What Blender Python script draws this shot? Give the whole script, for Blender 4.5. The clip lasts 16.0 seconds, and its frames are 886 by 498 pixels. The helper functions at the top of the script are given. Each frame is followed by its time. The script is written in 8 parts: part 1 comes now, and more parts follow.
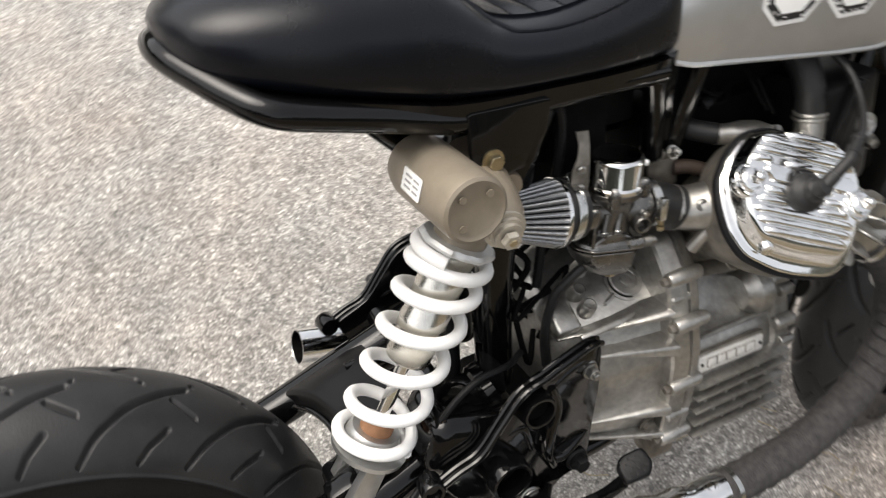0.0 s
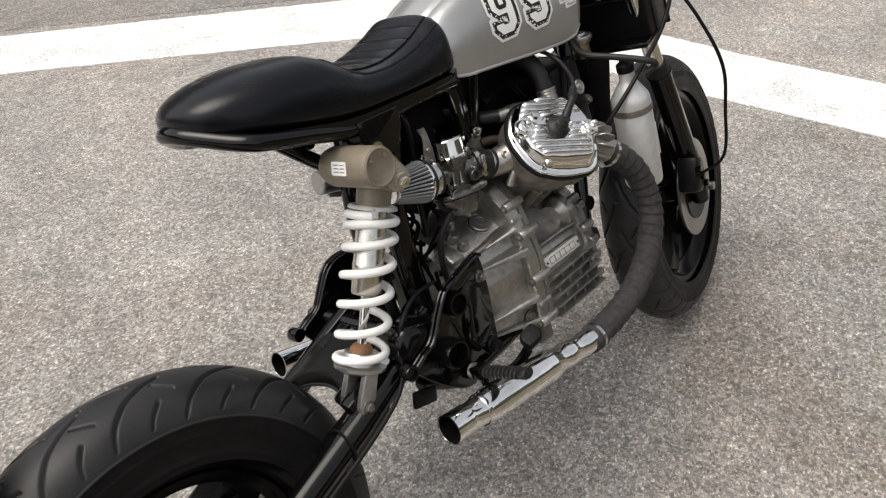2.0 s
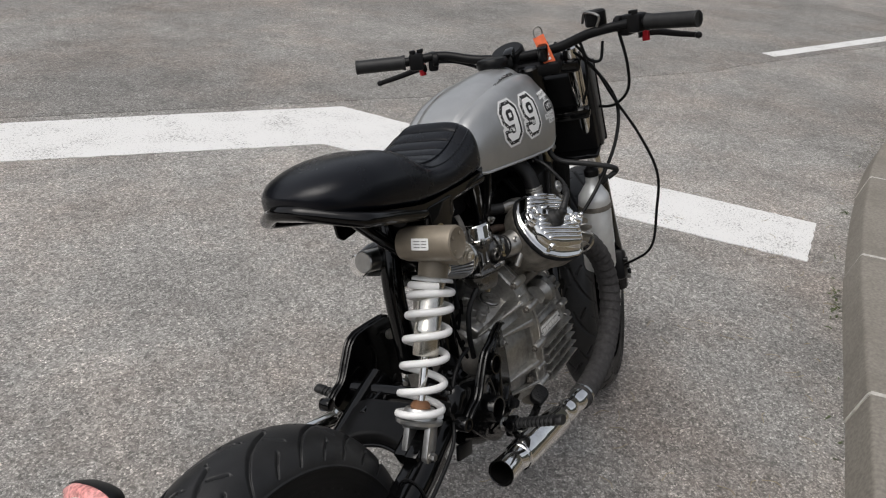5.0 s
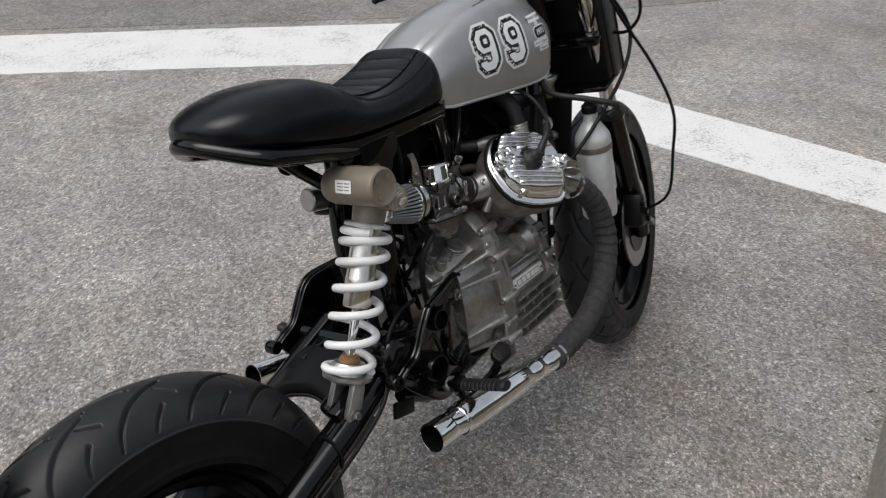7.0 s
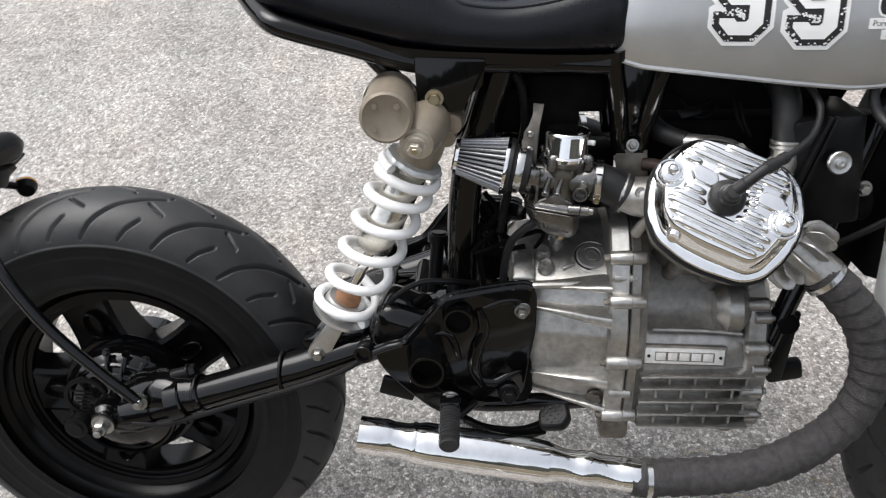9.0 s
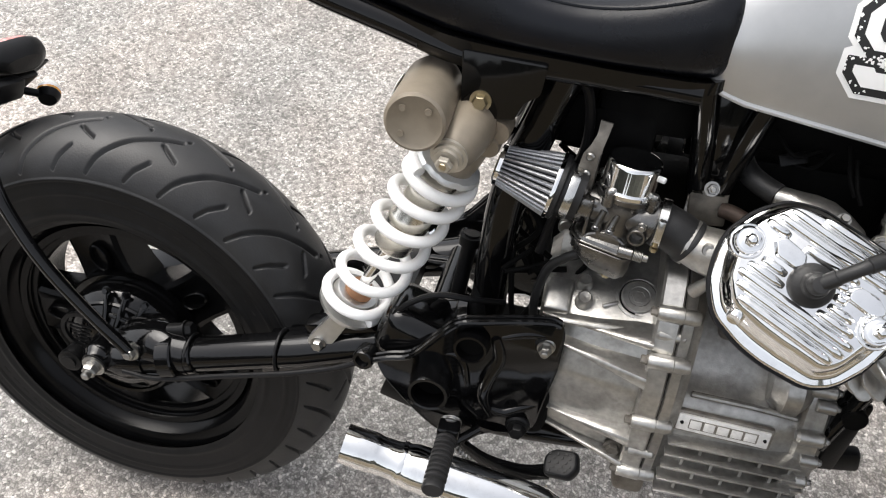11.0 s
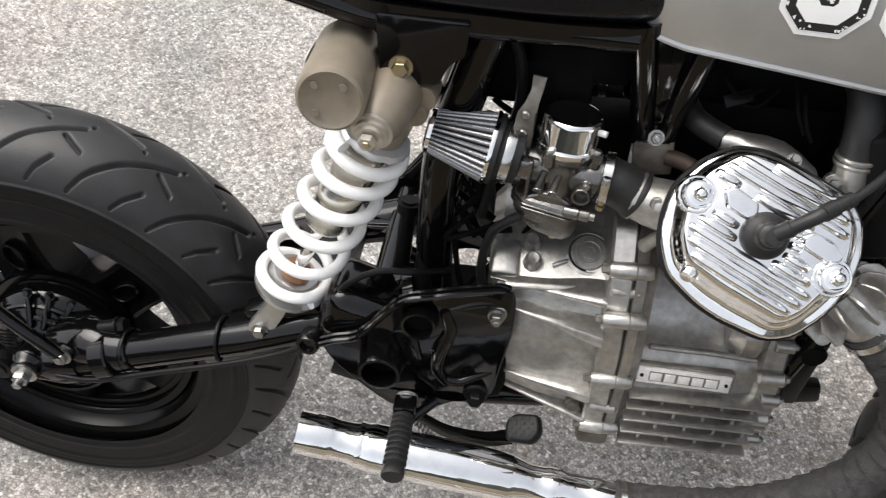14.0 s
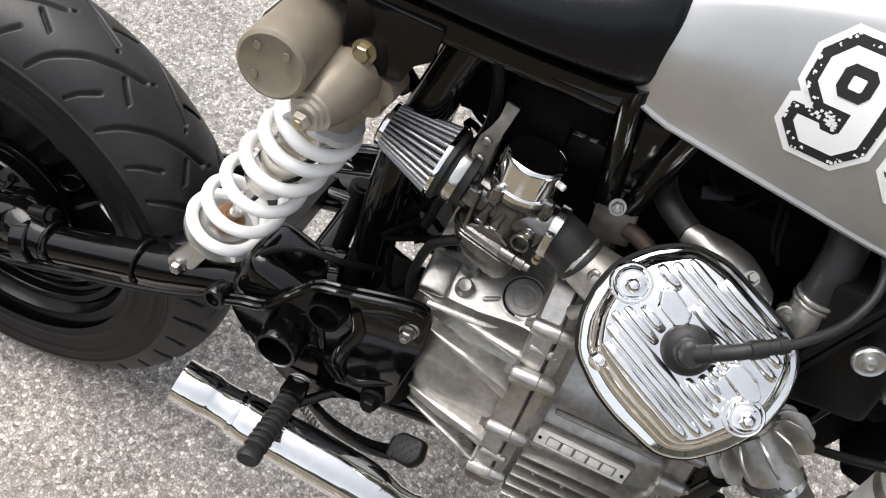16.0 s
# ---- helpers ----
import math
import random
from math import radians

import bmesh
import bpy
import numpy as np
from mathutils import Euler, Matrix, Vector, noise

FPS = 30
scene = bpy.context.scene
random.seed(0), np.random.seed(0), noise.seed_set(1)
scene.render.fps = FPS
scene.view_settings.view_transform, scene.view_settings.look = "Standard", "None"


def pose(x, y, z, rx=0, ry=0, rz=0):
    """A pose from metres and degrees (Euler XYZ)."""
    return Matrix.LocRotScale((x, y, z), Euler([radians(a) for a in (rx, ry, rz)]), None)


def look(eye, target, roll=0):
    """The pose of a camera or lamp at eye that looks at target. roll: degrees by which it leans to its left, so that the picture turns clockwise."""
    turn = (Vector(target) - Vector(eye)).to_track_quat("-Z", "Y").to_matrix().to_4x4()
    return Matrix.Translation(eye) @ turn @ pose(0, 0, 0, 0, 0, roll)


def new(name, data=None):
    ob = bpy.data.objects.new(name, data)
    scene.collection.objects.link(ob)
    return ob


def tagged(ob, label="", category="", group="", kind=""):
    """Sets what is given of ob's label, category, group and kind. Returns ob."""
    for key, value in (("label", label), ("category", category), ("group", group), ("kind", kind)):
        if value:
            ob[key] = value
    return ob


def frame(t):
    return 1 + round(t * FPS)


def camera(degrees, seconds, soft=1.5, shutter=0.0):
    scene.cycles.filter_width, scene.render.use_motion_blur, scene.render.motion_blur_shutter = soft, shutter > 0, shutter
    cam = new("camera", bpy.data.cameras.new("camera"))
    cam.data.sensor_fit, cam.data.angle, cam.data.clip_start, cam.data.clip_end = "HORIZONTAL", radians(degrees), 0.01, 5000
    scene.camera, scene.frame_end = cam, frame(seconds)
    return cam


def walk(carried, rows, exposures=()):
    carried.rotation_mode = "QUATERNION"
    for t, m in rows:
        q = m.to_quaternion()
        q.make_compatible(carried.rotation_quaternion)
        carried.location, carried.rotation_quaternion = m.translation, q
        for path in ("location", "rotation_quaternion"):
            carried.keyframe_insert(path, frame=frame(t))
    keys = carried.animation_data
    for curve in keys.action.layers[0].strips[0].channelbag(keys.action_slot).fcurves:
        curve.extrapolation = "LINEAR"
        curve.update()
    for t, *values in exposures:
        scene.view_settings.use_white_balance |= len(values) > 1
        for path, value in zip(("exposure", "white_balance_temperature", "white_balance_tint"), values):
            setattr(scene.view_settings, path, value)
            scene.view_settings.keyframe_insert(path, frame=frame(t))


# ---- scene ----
cam = camera(58.6, 16.0, soft=1.15, shutter=0.25)
PATH = [
    (0, (0.203, -0.408, 1.311), (0.869, 0.759, -0.170), 6.2),
    (0.5, (0.062, -0.46, 1.357), (1.104, 0.519, -0.041), 0.6),
    (1, (0.02, -0.532, 1.359), (1.102, 0.39, -0.048), 0.3),
    (1.5, (-0.021, -0.644, 1.388), (1.125, 0.453, 0.171), -5.2),
    (2, (-0.158, -0.781, 1.424), (0.95, 0.388, 0.238), -4.5),
    (2.5, (-0.349, -0.881, 1.463), (0.88, 0.297, 0.413), -3.5),
    (3, (-0.537, -0.911, 1.467), (0.706, 0.313, 0.489), -2.7),
    (5.5, (-0.58, -0.551, 1.479), (0.983, 0.232, 0.507), 4.4),
    (6, (-0.573, -0.556, 1.483), (0.978, 0.193, 0.466), 4.0),
    (6.5, (-0.477, -0.614, 1.469), (0.982, 0.265, 0.421), 2.2),
    (7, (-0.304, -0.736, 1.456), (0.998, 0.285, 0.333), 2.4),
    (7.5, (-0.086, -0.764, 1.437), (0.859, 0.503, 0.212), -1.1),
    (8, (0.14, -0.75, 1.446), (0.705, 0.617, 0.1), -3.1),
    (8.5, (0.41, -0.787, 1.414), (0.693, 0.693, 0.099), 0.7),
    (9, (0.574, -0.764, 1.353), (0.425, 0.696, -0.006), -3.2),
    (11.5, (0.607, -0.539, 1.359), (0.279, 0.66, -0.208), -0.4),
    (12, (0.601, -0.538, 1.356), (0.26, 0.652, -0.215), -1.6),
    (12.5, (0.6, -0.534, 1.357), (0.264, 0.654, -0.216), -1.9),
    (13, (0.598, -0.528, 1.354), (0.285, 0.668, -0.218), -1.5),
    (13.5, (0.598, -0.52, 1.354), (0.35, 0.673, -0.232), -1.4),
    (14, (0.611, -0.482, 1.348), (0.433, 0.612, -0.316), -0.9),
    (14.5, (0.653, -0.427, 1.341), (0.52, 0.629, -0.353), 9.0),
    (15, (0.684, -0.379, 1.334), (0.481, 0.504, -0.449), 10.3),
    (15.5, (0.7, -0.381, 1.34), (0.473, 0.57, -0.405), 11.4),
    (16, (0.69, -0.381, 1.336), (0.461, 0.602, -0.391), 13.5),
]
EXPOSURES = [(0.0, 0.92, 6900, 10), (0.5, 0.8, 7050, 10), (1.5, 0.58, 7000, 10), (3.0, 0.1, 6800, 10), (5.5, -0.1, 6550, 10), (7.0, -0.05, 6450, 10), (8.0, 0.45, 6300, 10), (9.0, 0.9, 6450, 10), (11.5, 1.05, 6660, 10), (13.5, 1.03, 6660, 10), (15.0, 0.94, 6620, 10), (16.0, 1.03, 6620, 10)]
walk(cam, [(t, look(eye, target, roll)) for t, eye, target, roll in PATH], EXPOSURES)

# ---- light ----
world = bpy.data.worlds.new("overcast_sky")
scene.world = world
world.use_nodes = True
wn, wl = world.node_tree.nodes, world.node_tree.links
wn.clear()
sky = wn.new("ShaderNodeTexSky")
sky.sky_type = "NISHITA"
sky.sun_disc = False
sky.sun_elevation, sky.sun_rotation = radians(64), radians(-70)
sky.dust_density, sky.ozone_density = 4.0, 1.0
grey = wn.new("ShaderNodeHueSaturation")
grey.inputs["Saturation"].default_value = 0.32
bg = wn.new("ShaderNodeBackground")
bg.inputs["Strength"].default_value = 0.15
wout = wn.new("ShaderNodeOutputWorld")
wl.new(sky.outputs[0], grey.inputs["Color"])
wl.new(grey.outputs[0], bg.inputs["Color"])
wl.new(bg.outputs[0], wout.inputs["Surface"])
sun_data = bpy.data.lights.new("sun", "SUN")
sun_data.energy, sun_data.angle, sun_data.color = 1.15, radians(50), (1.0, 0.985, 0.96)
sun = new("sun", sun_data)
sun.matrix_world = look((-2.4, 1.0, 6.5), (0.6, 0, 0))

# ---- materials ----


def material(name, base, rough=0.5, metal=0.0, grain=0.0, grain_scale=60.0, bump=0.0, bump_scale=200.0, stain=None,
             stain_amount=0.0, stain_scale=8.0, coat=0.0, rough_var=0.0, ior=1.5, spec=0.5):
    """Principled material with grain, stains and fine relief in object space (metres)."""
    m = bpy.data.materials.new(name)
    m.use_nodes = True
    n, l = m.node_tree.nodes, m.node_tree.links
    b = n["Principled BSDF"]
    b.inputs["Metallic"].default_value = metal
    b.inputs["Roughness"].default_value = rough
    b.inputs["Coat Weight"].default_value = coat
    b.inputs["Coat Roughness"].default_value = 0.08
    b.inputs["IOR"].default_value = ior
    b.inputs["Specular IOR Level"].default_value = spec
    tc = n.new("ShaderNodeTexCoord")
    col = None
    rgb = n.new("ShaderNodeRGB")
    rgb.outputs[0].default_value = (*base, 1)
    col = rgb.outputs[0]
    if grain:
        t = n.new("ShaderNodeTexNoise")
        t.inputs["Scale"].default_value = grain_scale
        t.inputs["Detail"].default_value = 6
        l.new(tc.outputs["Object"], t.inputs["Vector"])
        r = n.new("ShaderNodeMapRange")
        r.inputs["From Min"].default_value, r.inputs["From Max"].default_value = 0.3, 0.7
        r.inputs["To Min"].default_value, r.inputs["To Max"].default_value = 1 - grain, 1 + grain
        l.new(t.outputs["Fac"], r.inputs["Value"])
        mx = n.new("ShaderNodeMix")
        mx.data_type, mx.blend_type = "RGBA", "MULTIPLY"
        mx.inputs[0].default_value = 1
        l.new(col, mx.inputs[6])
        l.new(r.outputs[0], mx.inputs[7])
        col = mx.outputs[2]
    if stain:
        t = n.new("ShaderNodeTexNoise")
        t.inputs["Scale"].default_value = stain_scale
        t.inputs["Detail"].default_value = 8
        t.inputs["Roughness"].default_value = 0.65
        l.new(tc.outputs["Object"], t.inputs["Vector"])
        r = n.new("ShaderNodeMapRange")
        r.inputs["From Min"].default_value, r.inputs["From Max"].default_value = 0.48, 0.7
        r.inputs["To Min"].default_value, r.inputs["To Max"].default_value = 0, stain_amount
        l.new(t.outputs["Fac"], r.inputs["Value"])
        mx = n.new("ShaderNodeMix")
        mx.data_type = "RGBA"
        l.new(r.outputs[0], mx.inputs[0])
        l.new(col, mx.inputs[6])
        mx.inputs[7].default_value = (*stain, 1)
        col = mx.outputs[2]
        if rough_var:
            rr = n.new("ShaderNodeMapRange")
            rr.inputs["From Min"].default_value, rr.inputs["From Max"].default_value = 0.35, 0.7
            rr.inputs["To Min"].default_value, rr.inputs["To Max"].default_value = rough - rough_var * 0.4, rough + rough_var
            l.new(t.outputs["Fac"], rr.inputs["Value"])
            l.new(rr.outputs[0], b.inputs["Roughness"])
    l.new(col, b.inputs["Base Color"])
    if bump:
        t = n.new("ShaderNodeTexNoise")
        t.inputs["Scale"].default_value = bump_scale
        t.inputs["Detail"].default_value = 5
        l.new(tc.outputs["Object"], t.inputs["Vector"])
        bp = n.new("ShaderNodeBump")
        bp.inputs["Strength"].default_value = bump
        bp.inputs["Distance"].default_value = 0.001
        l.new(t.outputs["Fac"], bp.inputs["Height"])
        l.new(bp.outputs[0], b.inputs["Normal"])
    return m


def asphalt_material(name="worn_asphalt", gain=1.0):
    """Worn asphalt: pale and dark chippings a few millimetres across in a dark binder, with broad stains."""
    m = bpy.data.materials.new(name)
    m.use_nodes = True
    n, l = m.node_tree.nodes, m.node_tree.links
    b = n["Principled BSDF"]
    tc = n.new("ShaderNodeTexCoord")

    def noise_at(scale, detail=4.0, rough=0.6):
        t = n.new("ShaderNodeTexNoise")
        t.inputs["Scale"].default_value, t.inputs["Detail"].default_value, t.inputs["Roughness"].default_value = scale, detail, rough
        l.new(tc.outputs["Object"], t.inputs["Vector"])
        return t.outputs["Fac"]

    warp = n.new("ShaderNodeTexNoise")
    warp.inputs["Scale"].default_value = 90
    l.new(tc.outputs["Object"], warp.inputs["Vector"])
    off = n.new("ShaderNodeVectorMath")
    off.operation = "MULTIPLY_ADD"
    off.inputs[1].default_value = (0.011, 0.011, 0.011)
    l.new(warp.outputs["Color"], off.inputs[0])
    l.new(tc.outputs["Object"], off.inputs[2])
    vor = n.new("ShaderNodeTexVoronoi")
    vor.inputs["Scale"].default_value = 175
    l.new(off.outputs[0], vor.inputs["Vector"])
    edge = n.new("ShaderNodeTexVoronoi")
    edge.feature = "DISTANCE_TO_EDGE"
    edge.inputs["Scale"].default_value = 175
    l.new(off.outputs[0], edge.inputs["Vector"])
    sep = n.new("ShaderNodeSeparateColor")
    l.new(vor.outputs["Color"], sep.inputs[0])
    ramp = n.new("ShaderNodeValToRGB")
    e = ramp.color_ramp.elements
    e[0].position, e[0].color = 0.0, (0.20, 0.193, 0.182, 1)
    e[1].position, e[1].color = 1.0, (0.78, 0.755, 0.715, 1)
    for p, c in ((0.3, (0.35, 0.336, 0.315)), (0.62, (0.45, 0.433, 0.406)), (0.86, (0.55, 0.530, 0.498))):
        q = e.new(p)
        q.color = (*c, 1)
    l.new(sep.outputs[0], ramp.inputs[0])
    joint = n.new("ShaderNodeMapRange")
    joint.inputs["From Max"].default_value = 0.26
    joint.inputs["To Min"].default_value, joint.inputs["To Max"].default_value = 0.5, 1.0
    l.new(edge.outputs["Distance"], joint.inputs["Value"])

    def times(a, c):
        mx = n.new("ShaderNodeMix")
        mx.data_type, mx.blend_type = "RGBA", "MULTIPLY"
        mx.inputs[0].default_value = 1
        l.new(a, mx.inputs[6])
        l.new(c, mx.inputs[7])
        return mx.outputs[2]

    col = times(ramp.outputs[0], joint.outputs[0])
    for scale, lo, hi in ((0.45, 0.72 * gain, 1.2 * gain), (2.6, 0.82, 1.16), (11, 0.88, 1.12), (34, 0.84, 1.16), (75, 0.74, 1.26), (420, 0.84, 1.16)):
        r = n.new("ShaderNodeMapRange")
        r.inputs["From Min"].default_value, r.inputs["From Max"].default_value = 0.3, 0.7
        r.inputs["To Min"].default_value, r.inputs["To Max"].default_value = lo, hi
        l.new(noise_at(scale, 6), r.inputs["Value"])
        col = times(col, r.outputs[0])
    tint = n.new("ShaderNodeMix")
    tint.data_type, tint.blend_type = "RGBA", "MULTIPLY"
    tr = n.new("ShaderNodeMapRange")
    tr.inputs["From Min"].default_value, tr.inputs["From Max"].default_value = 0.45, 0.75
    l.new(noise_at(1.1, 7, 0.7), tr.inputs["Value"])
    l.new(tr.outputs[0], tint.inputs[0])
    l.new(col, tint.inputs[6])
    tint.inputs[7].default_value = (1.09, 0.975, 0.91, 1)
    # gutter dirt along the kerb, plus that side's shade painted into the colour
    xyz = n.new("ShaderNodeSeparateXYZ")
    l.new(tc.outputs["Object"], xyz.inputs[0])
    wander = n.new("ShaderNodeMath")
    wander.operation = "MULTIPLY_ADD"
    wander.inputs[1].default_value = 1.4
    l.new(noise_at(1.7, 7, 0.7), wander.inputs[0])
    l.new(xyz.outputs["Y"], wander.inputs[2])
    dirt_and_shade = n.new("ShaderNodeMapRange")
    dirt_and_shade.interpolation_type = "SMOOTHSTEP"
    dirt_and_shade.inputs["From Min"].default_value, dirt_and_shade.inputs["From Max"].default_value = -0.2, 1.3
    dirt_and_shade.inputs["To Min"].default_value, dirt_and_shade.inputs["To Max"].default_value = 0.76, 1.0
    l.new(wander.outputs[0], dirt_and_shade.inputs["Value"])
    l.new(times(tint.outputs[2], dirt_and_shade.outputs[0]), b.inputs["Base Color"])
    b.inputs["Roughness"].default_value = 0.82
    bp = n.new("ShaderNodeBump")
    bp.inputs["Strength"].default_value = 0.7
    bp.inputs["Distance"].default_value = 0.003
    l.new(edge.outputs["Distance"], bp.inputs["Height"])
    l.new(bp.outputs[0], b.inputs["Normal"])
    return m


def road_paint_material():
    """White road paint, cracked and worn through to the dark chippings in places."""
    m = bpy.data.materials.new("road_paint")
    m.use_nodes = True
    n, l = m.node_tree.nodes, m.node_tree.links
    b = n["Principled BSDF"]
    tc = n.new("ShaderNodeTexCoord")
    a = n.new("ShaderNodeTexNoise")
    a.inputs["Scale"].default_value, a.inputs["Detail"].default_value, a.inputs["Roughness"].default_value = 110, 8, 0.74
    c = n.new("ShaderNodeTexNoise")
    c.inputs["Scale"].default_value, c.inputs["Detail"].default_value = 4.5, 5
    l.new(tc.outputs["Object"], a.inputs["Vector"])
    l.new(tc.outputs["Object"], c.inputs["Vector"])
    s = n.new("ShaderNodeMath")
    s.operation = "MULTIPLY_ADD"
    s.inputs[1].default_value = 0.28
    l.new(c.outputs["Fac"], s.inputs[0])
    l.new(a.outputs["Fac"], s.inputs[2])
    r = n.new("ShaderNodeMapRange")
    r.inputs["From Min"].default_value, r.inputs["From Max"].default_value = 0.70, 0.775
    l.new(s.outputs[0], r.inputs["Value"])
    mx = n.new("ShaderNodeMix")
    mx.data_type = "RGBA"
    l.new(r.outputs[0], mx.inputs[0])
    mx.inputs[6].default_value = (0.76, 0.755, 0.74, 1)
    mx.inputs[7].default_value = (0.2, 0.19, 0.18, 1)
    l.new(mx.outputs[2], b.inputs["Base Color"])
    b.inputs["Roughness"].default_value = 0.7
    bp = n.new("ShaderNodeBump")
    bp.inputs["Strength"].default_value, bp.inputs["Distance"].default_value = 0.5, 0.002
    l.new(a.outputs["Fac"], bp.inputs["Height"])
    l.new(bp.outputs[0], b.inputs["Normal"])
    return m


def wrap_material():
    """Dark woven heat wrap."""
    m = material("heat_wrap", (0.035, 0.033, 0.033), 0.85, grain=0.4, grain_scale=120)
    n, l = m.node_tree.nodes, m.node_tree.links
    b = n["Principled BSDF"]
    tc = n.new("ShaderNodeTexCoord")
    v = n.new("ShaderNodeTexVoronoi")
    v.inputs["Scale"].default_value = 420
    l.new(tc.outputs["Object"], v.inputs["Vector"])
    bp = n.new("ShaderNodeBump")
    bp.inputs["Strength"].default_value, bp.inputs["Distance"].default_value = 0.7, 0.001
    l.new(v.outputs["Distance"], bp.inputs["Height"])
    l.new(bp.outputs[0], b.inputs["Normal"])
    return m


ASPHALT = asphalt_material()
ROAD = asphalt_material("newer_asphalt", 0.82)
PAINT = road_paint_material()
WRAP = wrap_material()
CONCRETE = material("kerb_concrete", (0.235, 0.215, 0.185), 0.85, grain=0.20, grain_scale=90, bump=0.6, bump_scale=220, stain=(0.15, 0.135, 0.112), stain_amount=0.6, stain_scale=3)
MORTAR = material("pale_mortar", (0.5, 0.48, 0.44), 0.9, grain=0.2, bump=0.6, bump_scale=120)
SOIL = material("leafy_soil", (0.120, 0.092, 0.064), 0.95, grain=0.75, grain_scale=70, bump=1.0, bump_scale=90, stain=(0.085, 0.095, 0.035), stain_amount=0.85, stain_scale=7)
LEAF = material("weed_leaf", (0.07, 0.095, 0.03), 0.7, grain=0.4, grain_scale=40)
STRAW = material("dry_stem", (0.3, 0.24, 0.14), 0.8, grain=0.3)
# one rubber in two tones: lit tread lighter, shaded flank darker, by base colour
TREAD = material("dusty_lit_tread_rubber", (0.0150, 0.0152, 0.0160), 0.44, spec=0.40, grain=0.25, grain_scale=45, bump=0.25, bump_scale=400, stain=(0.030, 0.029, 0.028), stain_amount=0.5, stain_scale=9, rough_var=0.1)
RUBBER = material("shaded_flank_rubber", (0.0066, 0.0066, 0.0069), 0.46, spec=0.20, grain=0.25, grain_scale=30, bump=0.25, bump_scale=400, stain=(0.012, 0.0117, 0.0113), stain_amount=0.4, stain_scale=12, rough_var=0.12)
GRIP = material("grip_rubber", (0.013, 0.013, 0.0133), 0.5, spec=0.4, grain=0.3, grain_scale=60, bump=0.3, bump_scale=300)
VINYL = material("black_vinyl", (0.0026, 0.0033, 0.0056), 0.25, spec=0.33, bump=0.2, bump_scale=700, grain=0.15, grain_scale=10, rough_var=0.06, stain=(0.008, 0.008, 0.009), stain_amount=0.4)
BLACK = material("gloss_black_paint", (0.0024, 0.0024, 0.0026), 0.09, spec=0.38, grain=0.2, grain_scale=20, bump=0.14, bump_scale=40)
SATIN = material("satin_black", (0.006, 0.006, 0.0063), 0.34, spec=0.18, grain=0.3, grain_scale=30, bump=0.15, bump_scale=250)
PLASTIC = material("black_plastic", (0.006, 0.006, 0.0065), 0.42, spec=0.18, bump=0.15, bump_scale=300)
STEEL_TANK = material("brushed_grey_tank", (0.49, 0.493, 0.49), 0.32, metal=0.72, grain=0.12, grain_scale=9, bump=0.06, bump_scale=30, stain=(0.34, 0.345, 0.345), stain_amount=0.7, stain_scale=2.2, rough_var=0.14, coat=0.45)
CHROME = material("chrome", (0.90, 0.90, 0.89), 0.045, metal=1.0, grain=0.05, grain_scale=40, bump=0.03, bump_scale=60, stain=(0.60, 0.58, 0.54), stain_amount=0.35, stain_scale=30, rough_var=0.07)
ALUMINIUM = material("cast_aluminium", (0.425, 0.415, 0.393), 0.36, metal=0.92, grain=0.16, grain_scale=120, bump=0.20, bump_scale=420, stain=(0.15, 0.138, 0.118), stain_amount=0.52, stain_scale=20, rough_var=0.10)
ALU_DIRTY = material("grimy_aluminium", (0.24, 0.222, 0.195), 0.55, metal=0.7, grain=0.3, grain_scale=50, bump=0.4, bump_scale=200, stain=(0.07, 0.06, 0.05), stain_amount=0.9, stain_scale=12, rough_var=0.15)
CARB = material("carburettor_alloy", (0.185, 0.181, 0.174), 0.26, metal=0.95, grain=0.25, grain_scale=60, bump=0.25, bump_scale=200, stain=(0.08, 0.075, 0.068), stain_amount=0.7, stain_scale=18, rough_var=0.15)
ALU_CLEAN = material("satin_aluminium", (0.52, 0.52, 0.51), 0.3, metal=0.9, grain=0.1, bump=0.1, stain=(0.4, 0.39, 0.37), stain_amount=0.4, stain_scale=12)
NICKEL = material("shock_body_nickel", (0.68, 0.66, 0.61), 0.22, metal=1.0, grain=0.1, stain=(0.32, 0.27, 0.19), stain_amount=0.5, stain_scale=18)
TAUPE = material("taupe_painted_alloy", (0.255, 0.218, 0.168), 0.40, metal=0.30, grain=0.08, grain_scale=60, bump=0.15, bump_scale=400, stain=(0.13, 0.10, 0.07), stain_amount=0.4, stain_scale=14)
BRASS = material("zinc_plated_brass", (0.50, 0.43, 0.29), 0.3, metal=1.0, stain=(0.3, 0.25, 0.16), stain_amount=0.5, stain_scale=60)
ZINC = material("zinc_steel", (0.36, 0.355, 0.34), 0.36, metal=1.0, stain=(0.25, 0.22, 0.18), stain_amount=0.5, stain_scale=60)
WHITE_COIL = material("white_spring_enamel", (0.88, 0.88, 0.87), 0.32, grain=0.04, grain_scale=30, bump=0.1, bump_scale=80, stain=(0.55, 0.53, 0.5), stain_amount=0.3, stain_scale=30)
ORANGE_RUBBER = material("orange_bump_stop", (0.30, 0.145, 0.07), 0.7, grain=0.3, grain_scale=50, bump=0.3)
FILTER = material("filter_gauze", (0.36, 0.365, 0.375), 0.38, metal=0.9, grain=0.25, grain_scale=700, bump=0.4, bump_scale=900)
PALE_STEEL = material("pale_plated_steel", (0.50, 0.465, 0.40), 0.42, metal=0.6, grain=0.12, grain_scale=80, stain=(0.3, 0.25, 0.18), stain_amount=0.4, stain_scale=50)
